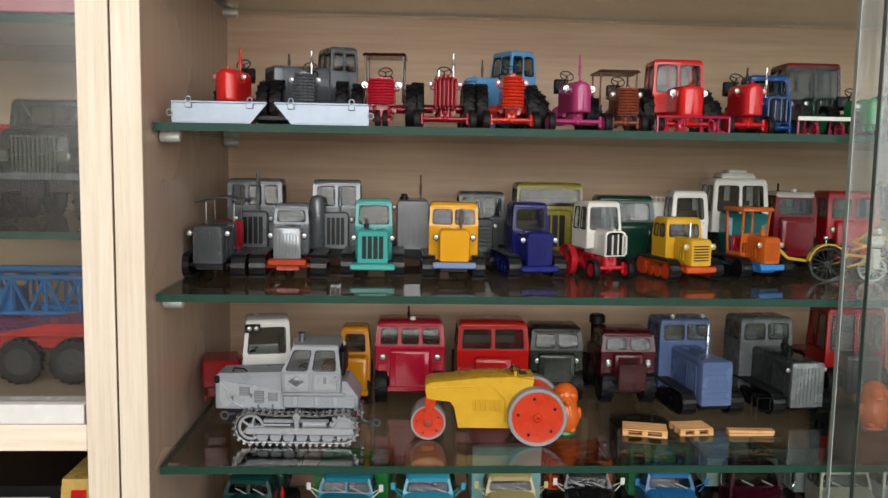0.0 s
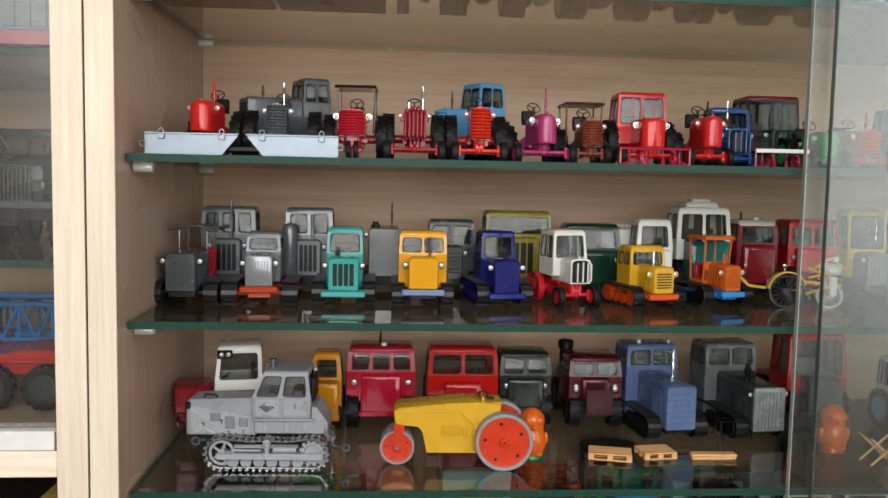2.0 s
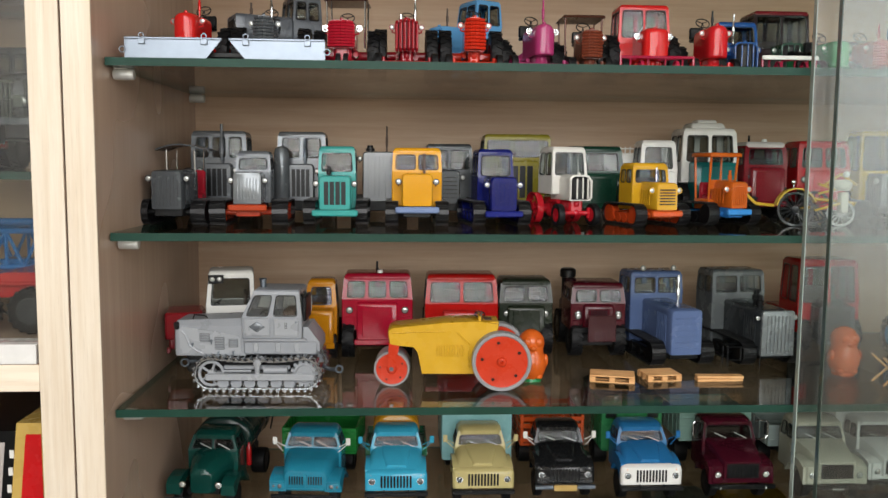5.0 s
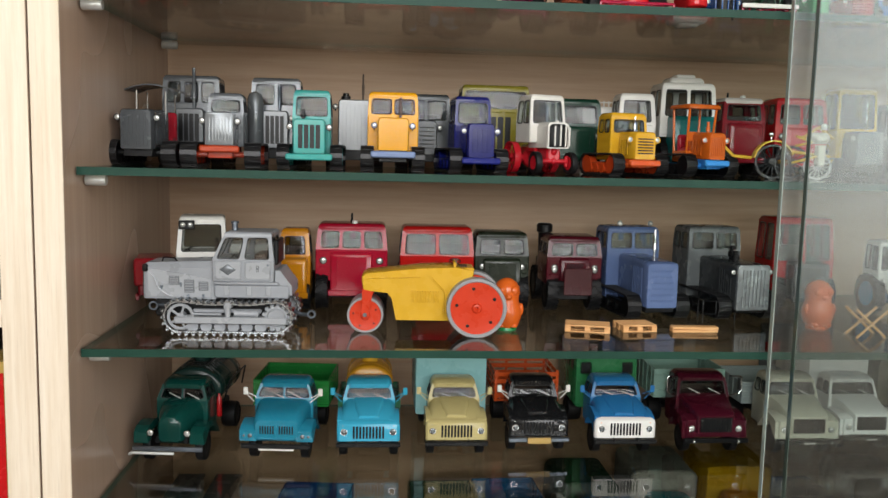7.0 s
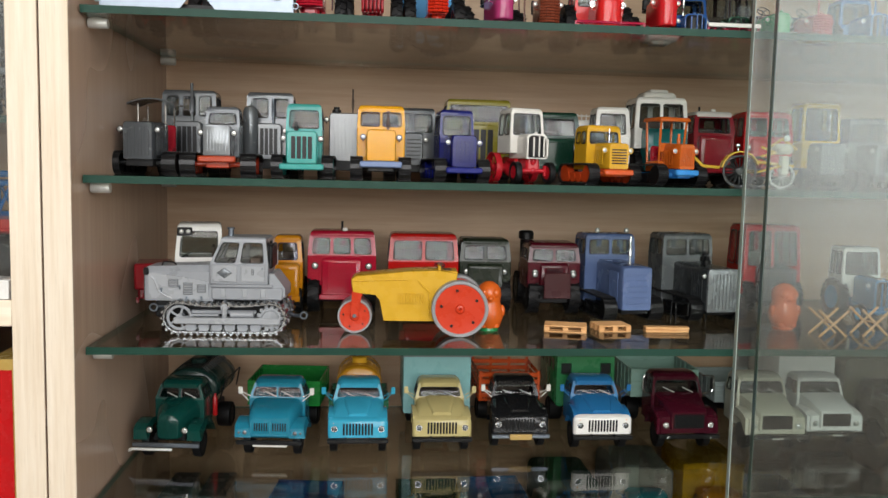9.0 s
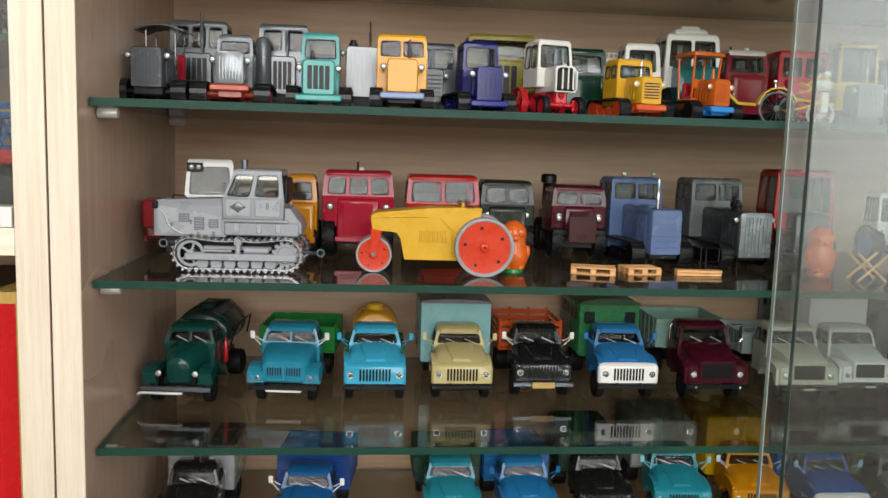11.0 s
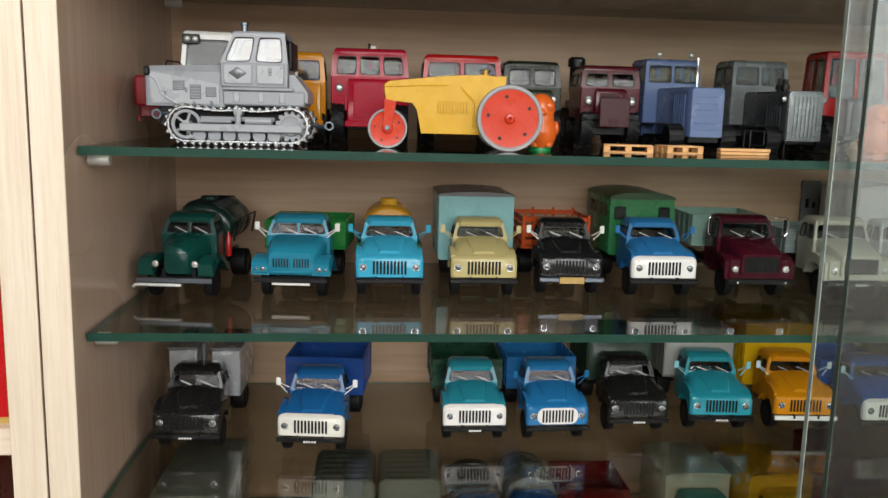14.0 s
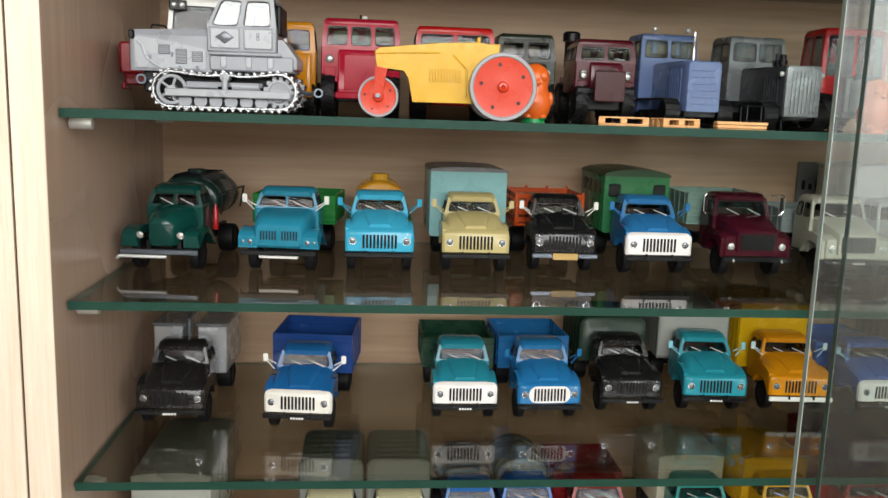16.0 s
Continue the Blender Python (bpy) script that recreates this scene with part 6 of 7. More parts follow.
wheeled("tractor", 0.077, 0.582, Z1, 0, "orange-red model tractor with ribbed radiator", paint("cc2f1a"), hood_w=14, hood_h=(17, 40), rr=18, gauge=46, fgauge=40, stack_at=None, grille="bars", round_top=5)
wheeled("tractor", 0.052, 0.650, Z1, -62, "light blue model tractor with glazed cab behind the red ones", paint("64a4d6"), hood_w=16, hood_h=(16, 44), rr=18, gauge=44, stack_at=(2, 10, 58), stack_mat=SEAT, cab_mat=paint("64a4d6"), cab_h=(46, 66), cab_w=28, cab_y=(28, 53), splits=2, lights=False)
wheeled("tractor", 0.126, 0.584, Z1, 9, "magenta model tractor with round-topped bonnet", paint("a8376b"), hood_w=14, hood_h=(15, 37), rr=15, gauge=48, fgauge=46, stack_at=(2, 12, 56), grille="none", round_top=6.5, light_mat=CHROME)
wheeled("tractor", 0.160, 0.588, Z1, 0, "rusty brown model tractor with roof canopy", paint("7a3a26", 0.5), hood_w=14, hood_h=(14, 34), rr=14, gauge=40, fgauge=30, stack_at=None, grille="bars", canopy=(paint("4a2c20", 0.5), 47, paint("6a3a28", 0.5)))
wheeled("tractor", 0.206, 0.590, Z1, 0, "bright red model tractor with large glazed cab", paint("d2201f"), hood_w=18, hood_h=(14, 36), rr=18, gauge=54, fgauge=46, rim=paint("e6e2dc"), stack_at=None, grille="none", cab_mat=paint("d2201f"), cab_h=(33, 58), cab_w=39, cab_y=(30, 56), splits=2, light_mat=CHROME)
plough("plough", 0.1995, 0.566, Z1, 50, paint("a51b3c"), "crimson model plough frame before the red tractor")
wheeled("tractor", 0.2485, 0.584, Z1, 0, "small red model tractor without cab", paint("cc2026"), hood_w=14, hood_h=(15, 38), rr=14, gauge=38, fgauge=34, stack_at=(0, 14, 50), stack_mat=BLACK, grille="none", round_top=5.5)
wheeled("tractor", 0.284, 0.62, Z1, 0, "dark blue model tractor with small cab", paint("1f4f90"), hood_w=18, hood_h=(12, 32), rr=14, gauge=44, stack_at=(-7, 10, 54), stack_mat=CHROME, cab_mat=paint("1f4f90"), cab_h=(33, 50), cab_w=32, cab_y=(18, 40), grille="dark")
wheeled("tractor", 0.3265, 0.635, Z1, 0, "dark green model tractor with dark red cab roof", paint("1d4a35"), hood_w=18, hood_h=(12, 34), rr=17, gauge=50, stack_at=(-8, 10, 50), stack_mat=BLACK, cab_mat=paint("2c1a1c"), cab_h=(32, 62), cab_w=46, cab_y=(20, 52), roof=paint("7d1822"), splits=2, grille="dark")
plough("plough", 0.2885, 0.560, Z1, 37, paint("8e1a38"), "crimson model plough with a white crossbar", WHITE)
wheeled("tractor", 0.338, 0.585, Z1, 0, "green model tractor beside the glass door", paint("2e9a5c"), hood_w=13, hood_h=(10, 29), rr=13, gauge=34, fgauge=26, stack_at=None, grille="none")
wheeled("tractor", 0.378, 0.60, Z1, 0, "red model tractor behind the glass door", paint("b8332c"), hood_h=(13, 32), grille="bars")
wheeled("tractor", 0.425, 0.60, Z1, 0, "blue model tractor behind the glass door", paint("3a74b4"), hood_h=(13, 34), grille="dark", cab_mat=paint("3a74b4"))

# ---- shelf of crawlers ----
Z2 = LEVEL[2]
grey, dgrey = paint("6e7276", 0.38, 0.2), paint("4d5154", 0.38, 0.25)
o = crawler("tractor", -0.131, 0.570, Z2, -4, "dark grey model crawler with thin curved canopy and red seat", dgrey, hood_w=21, hood_h=(11, 37), hood_len=36, width=49, track_w=10, r=8.5, L=44, cab_w=26, cab_y=(36, 56), cab_h=(36, 42), open_top=True, grille="fine", light_mat=BLACK)
for s in (-1, 1):
    for yy in (30, 52):
        bm = bmesh.new()
        tube(bm, [(s * 10, yy, 24), (s * 10, yy, 51)], 0.6, 6)
        part("canopy_post", bm, CHROME, o)
bm = bmesh.new()
loft(bm, [[(px, yy, 50.5 + 4 * (1 - (px / 17) ** 2) + dz) for px, dz in [(-17 + 34 * i / 8, 0) for i in range(9)] + [(17 - 34 * i / 8, 1.0) for i in range(9)]] for yy in (27, 56)])
part("canopy", bm, dgrey, o)
crawler("tractor", -0.0775, 0.571, Z2, 2, "grey model crawler with orange-red undercarriage", grey, front=paint("8b9093", 0.35, 0.4), hood_w=18, hood_h=(15, 36), hood_len=32, width=53, track_w=11, r=8.5, L=44, cab_w=25, cab_y=(30, 52), cab_h=(37, 51), frame_mat=paint("a83a22"), bumper=paint("b0401f"), grille="fine")
crawler("tractor", -0.0195, 0.582, Z2, 0, "turquoise model crawler with upright black grille", paint("41a39c"), hood_w=22, hood_h=(11, 34), width=45, cab_w=27, cab_y=(22, 46), cab_h=(36, 55), grille="slots", frame_mat=paint("41a39c"), bumper=paint("41a39c"), track_w=8.5, stacks=((-5, 12, 41, 1.2, BLACK),))
crawler("tractor", 0.0375, 0.572, Z2, 0, "yellow-orange model crawler with two-pane cab", paint("e0a012"), hood_w=21, hood_h=(14, 36), width=44, cab_w=35, cab_y=(14, 40), cab_h=(38, 54), splits=2, grille="none", bumper=paint("7c8fb5"), frame_mat=CHASSIS, lights="hood", light_mat=BLACK, stacks=((5, 11, 50, 0.9, SEAT),))
crawler("tractor", 0.0985, 0.580, Z2, 7, "royal blue model crawler with narrow bonnet", paint("161d66"), hood_w=19, hood_h=(11, 34), width=42, cab_w=27, cab_y=(26, 48), cab_h=(34, 54), grille="slots", grille_mat=paint("1a2060"), frame_mat=paint("161d66"), bumper=paint("1c2576"), wheel_mat=paint("161d66"), light_mat=paint("161d66"))
wheeled("tractor", 0.1520, 0.576, Z2, 15, "white model tractor with red wheels and chassis", paint("e2e0d8"), hood_w=17, hood_h=(18, 36), rr=11.5, rw=7, fr=8, gauge=38, fgauge=32, rim=paint("b81c28"), axle_mat=paint("b81c28"), stack_at=(-4, 12, 48), stack_mat=STEEL, grille="dark", cab_mat=paint("e2e0d8"), cab_h=(35, 56), cab_w=28, cab_y=(18, 42), lights=False, fenders=False, steel=True)
crawler("tractor", 0.2130, 0.576, Z2, 14, "yellow model crawler with orange trim", paint("d6a526"), hood_w=17, hood_h=(12, 31), hood_len=26, width=44, cab_w=30, cab_y=(22, 42), cab_h=(30, 45), grille="bars", grille_mat=BLACK, frame_mat=paint("d2541c"), bumper=paint("d2541c"), wheel_mat=paint("c2451c"), L=36, r=8, track_w=9, light_mat=paint("d6a526"), stacks=((-3, 10, 42, 0.5, CHROME),))
o = crawler("tractor", 0.2690, 0.586, Z2, 14, "orange model crawler with blue front axle and open canopy", paint("c9601c"), hood_w=14, hood_h=(13, 32), hood_len=22, width=44, cab_w=24, cab_y=(20, 38), cab_h=(30, 53), grille="fine", frame_mat=paint("2f7fcb"), bumper=paint("3a8fd8"), wheel_mat=BLACK, L=36, r=8.5, track_w=9, stacks=((0, 12, 40, 1.0, paint("c9601c")),), light_mat=paint("c9601c"), open_top=True)
for s in (-1, 1):
    for ya, yb in ((22, 19), (38, 39)):
        bm = bmesh.new()
        tube(bm, [(s * 10.5, ya, 18), (s * 11.5, yb, 50)], 0.9, 8)
        part("canopy_post", bm, paint("c9601c"), o)
bm = bmesh.new()
box(bm, -14, 14, 16, 42, 49.6, 53, 1.3, (0.8, 0.8, 0.8), 2)
part("canopy", bm, paint("c9601c"), o)
bm = bmesh.new()
box(bm, -10.5, 10.5, 21, 22.2, 26, 33, 0.4)
part("dashboard", bm, paint("c9601c"), o)
hay_rake()
# behind them
crawler("tractor", -0.114, 0.648, Z2, 0, "grey model crawler with broad flat cab", grey, hood_w=22, hood_h=(14, 42), hood_len=10, cab_w=43, cab_y=(8, 34), cab_h=(46, 67), splits=3, width=48, post=3.4, grille="slots", lights="hood", stacks=((3, 5, 72, 1.2, grey),))
o = crawler("tractor", -0.0505, 0.648, Z2, 0, "steel grey model crawler with upright gas cylinder", paint("7a7e82", 0.35, 0.35), hood_w=20, hood_h=(14, 42), hood_len=10, cab_w=38, cab_y=(8, 32), cab_h=(46, 67), splits=2, width=46, post=3.4, grille="slots", lights="hood", stacks=((3, 5, 62, 1.0, STEEL),))
bm = bmesh.new()
lathe(bm, [(14, 1), (14, 5.4), (15, 6), (50, 6), (54, 4.6), (55.5, 1.5)], (-14, -2, 0), 18, "z")
part("gas_cylinder", bm, paint("72777a", 0.35, 0.3), o)
crawler("tractor", 0.0095, 0.650, Z2, 0, "grey model crawler with tall thin exhaust", paint("8a8d90", 0.35, 0.35), hood_w=25, hood_h=(14, 52), hood_len=40, cab_w=24, cab_y=(36, 52), cab_h=(44, 52), open_top=True, width=44, grille="fine", stacks=((6, 10, 72, 0.7, SEAT), (-7, 8, 57, 2.4, BLACK)), light_mat=BLACK)
crawler("tractor", 0.065, 0.655, Z2, 0, "dark grey model crawler with open cab frame", dgrey, hood_w=16, hood_h=(12, 38), hood_len=16, cab_w=38, cab_y=(12, 40), cab_h=(38, 59), splits=2, width=46, grille="bars")
crawler("tractor", 0.119, 0.652, Z2, 0, "olive yellow model crawler with wide windscreen", paint("8d8428", 0.4), hood_w=32, hood_h=(14, 46), hood_len=12, cab_w=54, cab_y=(8, 40), cab_h=(48, 67), splits=1, width=52, grille="slots", lights="hood", frame_mat=paint("7d7524"))
boxcab("truck", 0.1795, 0.648, Z2, 0, "dark green model lorry between the tractors", paint("10382a"), cab_w=46, cab_y=(4, 36), z0=14, sill=38, top=58, splits=1, hood_w=34, hood_h=(12, 36))
boxcab("truck", 0.228, 0.640, Z2, 0, "white model lorry with narrow cab and ladder rack", WHITE, cab_w=30, cab_y=(4, 28), sill=40, top=63, splits=1, hood_w=26, hood_h=(14, 38), wheel_r=10.5, lights=True)
carton(0.190, 0.220, 0.668, 0.72, Z2 + 0.0, 52, WHITE, "white model trailer body behind the lorry", "trailer")
m = thing("rack", 0.191, 0.668, Z2 + 0.052, 0, "white ladder rack lying on the trailer body", "model rack")
bm = bmesh.new()
tube(bm, [(0, 0.6, 4.5), (29, 0.6, 4.5)], 0.5, 5)
tube(bm, [(0, 0.6, 0.6), (29, 0.6, 0.6)], 0.5, 5)
for i in range(8):
    tube(bm, [(1 + i * 3.9, 0.6, 0.3), (1 + i * 3.9, 0.6, 6.0)], 0.5, 5)
part("ladder", bm, WHITE, m)
boxcab("tractor", 0.272, 0.645, Z2, 0, "white model tractor with roof unit and teal bonnet", WHITE, paint("166a68"), cab_w=46, cab_y=(8, 40), z0=30, sill=46, top=73, hood_w=34, hood_h=(14, 46), splits=2, roof_box=WHITE, lights=False, nose=14)
boxcab("tractor", 0.320, 0.650, Z2, 0, "dark red model tractor with white roof edge", paint("7c1420"), cab_w=36, cab_y=(8, 38), sill=44, top=63, hood_w=28, splits=1, roof=paint("c9c4c0"), hood_h=(14, 42), beacon=True)
boxcab("tractor", 0.367, 0.648, Z2, 0, "bright red model tractor behind the glass door", paint("b81c22"), cab_w=44, cab_y=(8, 38), sill=42, top=64, hood_w=32, splits=2, hood_h=(12, 40))
crawler("tractor", 0.416, 0.640, Z2, 0, "yellow cabbed model crawler with grey bonnet", paint("c9a21f"), hood=grey, hood_w=22, hood_h=(12, 38), cab_w=34, cab_y=(20, 44), cab_h=(40, 73), width=46, splits=1, grille="fine", stacks=((0, 8, 62, 0.6, CHROME),))
crawler("tractor", 0.465, 0.640, Z2, 0, "grey model crawler behind the glass door", grey, hood_w=22, hood_h=(12, 38), cab_w=36, cab_h=(40, 62), width=46)

# ---- shelf with the roller ----
Z3 = LEVEL[3]
big_grey_crawler()
road_roller()
o = boxcab("tractor", -0.1315, 0.625, Z3, -80, "dark red model tractor with white cab behind the grey crawler", WHITE, paint("74141e"), cab_w=34, cab_y=(13, 48), z0=38, sill=46, top=72, hood_w=30, hood_h=(15, 39), splits=2, lights=False, nose=25, sides=1)
bm = bmesh.new()
box(bm, 17.0, 19.0, 15, 26, 63, 69.5, 0.6)
wl = part("work_lamp", bm, BLACK, o)
for yy in (18, 23):
    bm = bmesh.new()
    ball(bm, (19.0, yy, 66.3), 1.8, 0.4, 1, 1, 12)
    part("lens", bm, LENS, wl)
bm = bmesh.new()
box(bm, -17, 17, -16, 10, 22, 42, 1.5)
part("nose", bm, paint("8c1520"), o)
boxcab("tractor", -0.0345, 0.628, Z3, 0, "orange-yellow narrow model tractor", paint("c98414"), cab_w=24, cab_y=(10, 34), z0=12, sill=42, top=62, hood_w=20, hood_h=(14, 40), splits=1, lights=False, wheel_r=11, nose=10)
boxcab("tractor", 0.0085, 0.632, Z3, 0, "crimson model tractor with three-pane cab and white roof vent", paint("a8142f"), cab_w=55, cab_y=(10, 44), z0=22, sill=47, top=66, hood_w=32, hood_h=(14, 44), splits=3, beacon=True, nose=1.6)
boxcab("tractor", 0.075, 0.642, Z3, 0, "bright red model tractor with two-pane cab", paint("b81a16"), cab_w=58, cab_y=(8, 44), z0=16, sill=42, top=64, hood_w=30, hood_h=(12, 36), splits=2, lights=False)
boxcab("truck", 0.126, 0.640, Z3, 0, "dark olive green model lorry with angled cab", paint("20281c", 0.45), cab_w=43, cab_y=(8, 40), z0=14, sill=43, top=61, hood_w=30, hood_h=(16, 40), splits=2, nose=2.0, bumper=CHASSIS)
o = boxcab("truck", 0.1825, 0.634, Z3, 0, "maroon model lorry with black air filter", paint("4f0f1c", 0.35), cab_w=44, cab_y=(8, 44), z0=21, sill=43.5, top=59, hood_w=24, hood_h=(23, 42), splits=2, nose=1.5, bumper=CHASSIS, slats=11)
bm = bmesh.new()
box(bm, -11, 11, -6.5, -5.5, 15, 36, 0.6)
bg = part("radiator_grille", bm, paint("3c1015", 0.5), o)
for s in (-1, 1):
    lamp(o, s * 16, 6.5, 33, 2.3, 0, BLACK)
bm = bmesh.new()
lathe(bm, [(40, 5), (59, 5), (59.5, 6.6), (65, 6.6), (66.5, 5), (66.7, 1)], (-17, 46, 0), 18, "z")
part("air_filter", bm, BLACK, o)
bgrey = paint("5b6f99", 0.38)
o = crawler("tractor", 0.2410, 0.605, Z3, 6, "blue-grey model crawler with long bonnet and tall cab", bgrey, hood_w=25, hood_h=(10, 44), hood_len=56, cab_w=45, cab_y=(56, 84), cab_h=(48, 66), splits=2, width=50, track_w=11, r=9.5, L=64, grille="bars", grille_mat=bgrey, lights="none", post=3.2, frame_mat=BLACK, stacks=((8, 34, 66, 1.0, CHROME),))
bm = bmesh.new()
for px in (-13, 13):
    bm = bmesh.new()
    ball(bm, (px, 55, 69), 2.4, 1, 0.7, 1, 12)
    part("roof_lamp", bm, LENS, o)
crawler("tractor", 0.3115, 0.606, Z3, 7, "grey model crawler with ribbed radiator and dark bonnet", paint("6b7072", 0.4, 0.1), hood=paint("3c4042", 0.4), front=paint("84898b", 0.4, 0.25), hood_w=26, hood_h=(9, 43), hood_len=58, cab_w=47, cab_y=(58, 86), cab_h=(48, 67), splits=2, width=50, track_w=11, r=9.5, L=64, grille="fine", lights="hood", post=3.2, frame_mat=BLACK, stacks=((-4, 20, 52, 2.2, BLACK), (5, 40, 54, 2.2, BLACK)))
boxcab("tractor", 0.378, 0.648, Z3, 0, "red model tractor with tall open-framed cab", paint("b01a1c"), paint("33363a"), cab_w=52, cab_y=(10, 44), z0=16, sill=40, top=76, hood_w=30, hood_h=(12, 40), splits=2, lights=False, nose=14)
figurine(0.1185, 0.574, Z3, 1.02, paint("1f8a4c", 0.4), "orange glazed toy figure on a green base", 0.95)
figurine(0.3520, 0.585, Z3, 1.0, paint("d4601f", 0.3), "orange glazed toy figure behind the glass door")
pallet(0.159, 0.566, Z3, -14, 31, 19)
pallet(0.200, 0.5635, Z3, 6, 25, 20, "square pine model pallet at the shelf edge")
planks()
small_frame()
trestles()
o = wheeled("tractor", 0.445, 0.60, Z3, 0, "white and blue model tractor behind the glass door", paint("3f7fae"), hood_w=17, hood_h=(14, 36), rr=16, cab_mat=WHITE, cab_h=(36, 60), cab_w=34, rim=paint("4f9bd0"), stack_at=None, grille="dark")

# ---- upper lorry shelf ----
Z4 = LEVEL[4]
SILVER = paint("b9bcc0", 0.4, 0.4)


def tanker_load(m):
    tank(m, paint("17302c", 0.35), 54, 112, 44, 40, 32, None, BLACK)
    bm = bmesh.new()
    lathe(bm, [(20, 0.6), (20.4, 2.0), (34, 2.0), (36, 1.0), (38, 0.8)], (21.5, 49, 0), 14, "z")
    part("extinguisher", bm, paint("a01618", 0.3), m, "red extinguisher")
    bm = bmesh.new()
    tube(bm, [(23, 56, 30), (27, 60, 46), (27, 104, 46), (23, 108, 30)], 0.7, 6)
    part("side_rail", bm, BLACK, m)


CYAN = paint("3ba6c6", 0.3)
lorry("truck", -0.117, 0.5880, Z4, -6, "dark green old model tanker lorry with black walkway", paint("0b4039", 0.25), style="old", load=tanker_load, bumper=STEEL, plate=False)
lorry("truck", -0.0425, 0.5920, Z4, -5, "turquoise model lorry with bright green flatbed", paint("24809a", 0.3), style="wide", load=lambda m: flatbed(m, paint("1f7a33", 0.35), 56, 112, 60, 26, 19), mirror=WHITE, plate=False, size=0.993)
lorry("truck", 0.0235, 0.5960, Z4, 0, "light blue model lorry with golden tank", CYAN, load=lambda m: (tank(m, paint("c98f1e", 0.3), 56, 108, 37, 41, 30, paint("d9a52a", 0.3)), flatbed(m, paint("1d6b45", 0.4), 54, 110, 50, 22, 6, False)), mirror=CYAN, plate=False, size=0.993)
lorry("truck", 0.0885, 0.5980, Z4, 0, "cream model lorry with pale turquoise van body", paint("bdb078", 0.35), load=lambda m: van_body(m, paint("8fc4c6", 0.45), paint("77787b", 0.5), 54, 118, 57, 16, 65), mirror=paint("cfc08c", 0.35), plate=False, size=0.993)
lorry("truck", 0.1515, 0.6060, Z4, 0, "black model lorry with orange stake bed", paint("191a1b", 0.25), load=lambda m: stake_bed(m, paint("c8501e", 0.4)), mirror=PLATE, plate=False, badge=paint("b99a5a", 0.4), bumper=STEEL, size=0.984)
lorry("truck", 0.2165, 0.6000, Z4, 0, "blue model lorry with white face and green box body", paint("2a74ac", 0.3), face=WHITE, load=lambda m: van_body(m, paint("2f7a4a", 0.45), paint("2b4a30", 0.5), 56, 122, 50, 20, 63, 4.5, True), mirror=paint("2f77b4", 0.3), plate=False, size=1.012)
lorry("truck", 0.2865, 0.6000, Z4, 0, "maroon model lorry with angular bonnet and grey load", paint("430d1d", 0.25), style="angular", load=lambda m: flatbed(m, paint("86a79c", 0.5), 56, 112, 60, 30, 22), mirror=paint("c9c4c0", 0.3), plate=False, size=1.003)
lorry("truck", 0.358, 0.5960, Z4, 0, "pale grey-beige model lorry with black grille", paint("b9b8a8", 0.35), style="angular", load=lambda m: flatbed(m, paint("8f9a9a", 0.5), 56, 112, 56, 26, 16), size=1.003)
lorry("truck", 0.414, 0.6060, Z4, 0, "white model van lorry behind the glass door", paint("dedfdc", 0.35), style="angular", load=lambda m: van_body(m, paint("e4e5e3", 0.45), paint("d9dad8", 0.5), 52, 112, 54, 20, 78), size=0.955)
lorry("truck", 0.474, 0.5990, Z4, 0, "dark olive model lorry behind the glass door", paint("33372a", 0.4), style="round", load=lambda m: tilt(m, paint("4d4f38", 0.8), paint("4d4f38", 0.8)), size=0.955)
m = thing("card", 0.403, 0.742, Z4, 0, "grey printed card leaning on the back panel", "card")
bm = bmesh.new()
box(bm, -16, 44, 0, 0.8, 0, 76, 0)
cd = part("sheet", bm, paint("77797a", 0.7), m)
bm = bmesh.new()
for i, h in enumerate((8, 5, 9, 6, 10, 7)):
    box(bm, -12 + i * 6.2, -9 + i * 6.2, -0.35, -0.1, 52, 52 + h, 0)
part("print_bars", bm, BLACK, cd)

# ---- lower lorry shelf ----
Z5 = LEVEL[5]


def twin_bins(m):
    """Two upright silver bins side by side over the rear axle, with a pipe between them."""
    for s in (-1, 1):
        bm = bmesh.new()
        box(bm, s * 16 - 10.5, s * 16 + 10.5, 56, 110, 20, 56, 1.0)
        b = part("bin", bm, SILVER, m)
        bm = bmesh.new()
        box(bm, s * 16 - 11.5, s * 16 + 11.5, 55, 111, 56.2, 58.4, 0.5)
        part("bin_lid", bm, paint("6d7073", 0.4, 0.3), b)
    bm = bmesh.new()
    tube(bm, [(0, 53, 22), (0, 53, 62), (0, 58, 64)], 1.6, 8)
    part("pipe", bm, STEEL, m)


lorry("truck", -0.1125, 0.5860, Z5, -2, "black model lorry with silver containers", paint("1d1c1b", 0.25), load=twin_bins, style="round", size=0.975)
lorry("truck", -0.0285, 0.5780, Z5, -6, "blue model lorry with off-white face and blue tipper", paint("1a5b92", 0.28), face=paint("e4e3d8", 0.35), load=lambda m: flatbed(m, paint("1a3f80", 0.35), 56, 112, 59, 26, 27), mirror=PLATE, size=0.975)
lorry("truck", 0.0850, 0.5960, Z5, 0, "turquoise model lorry with white face and dark green flatbed", paint("258495", 0.3), face=WHITE, load=lambda m: flatbed(m, paint("173b29", 0.4), 56, 112, 56, 24, 22), size=0.975)
o = lorry("truck", 0.1445, 0.5960, Z5, 2, "mid blue model lorry with matching flatbed", paint("2270a6", 0.3), load=lambda m: flatbed(m, paint("1f639c", 0.35), 56, 112, 56, 24, 24), mirror=paint("2270a6", 0.3), plate=False, size=0.975)
bm = bmesh.new()
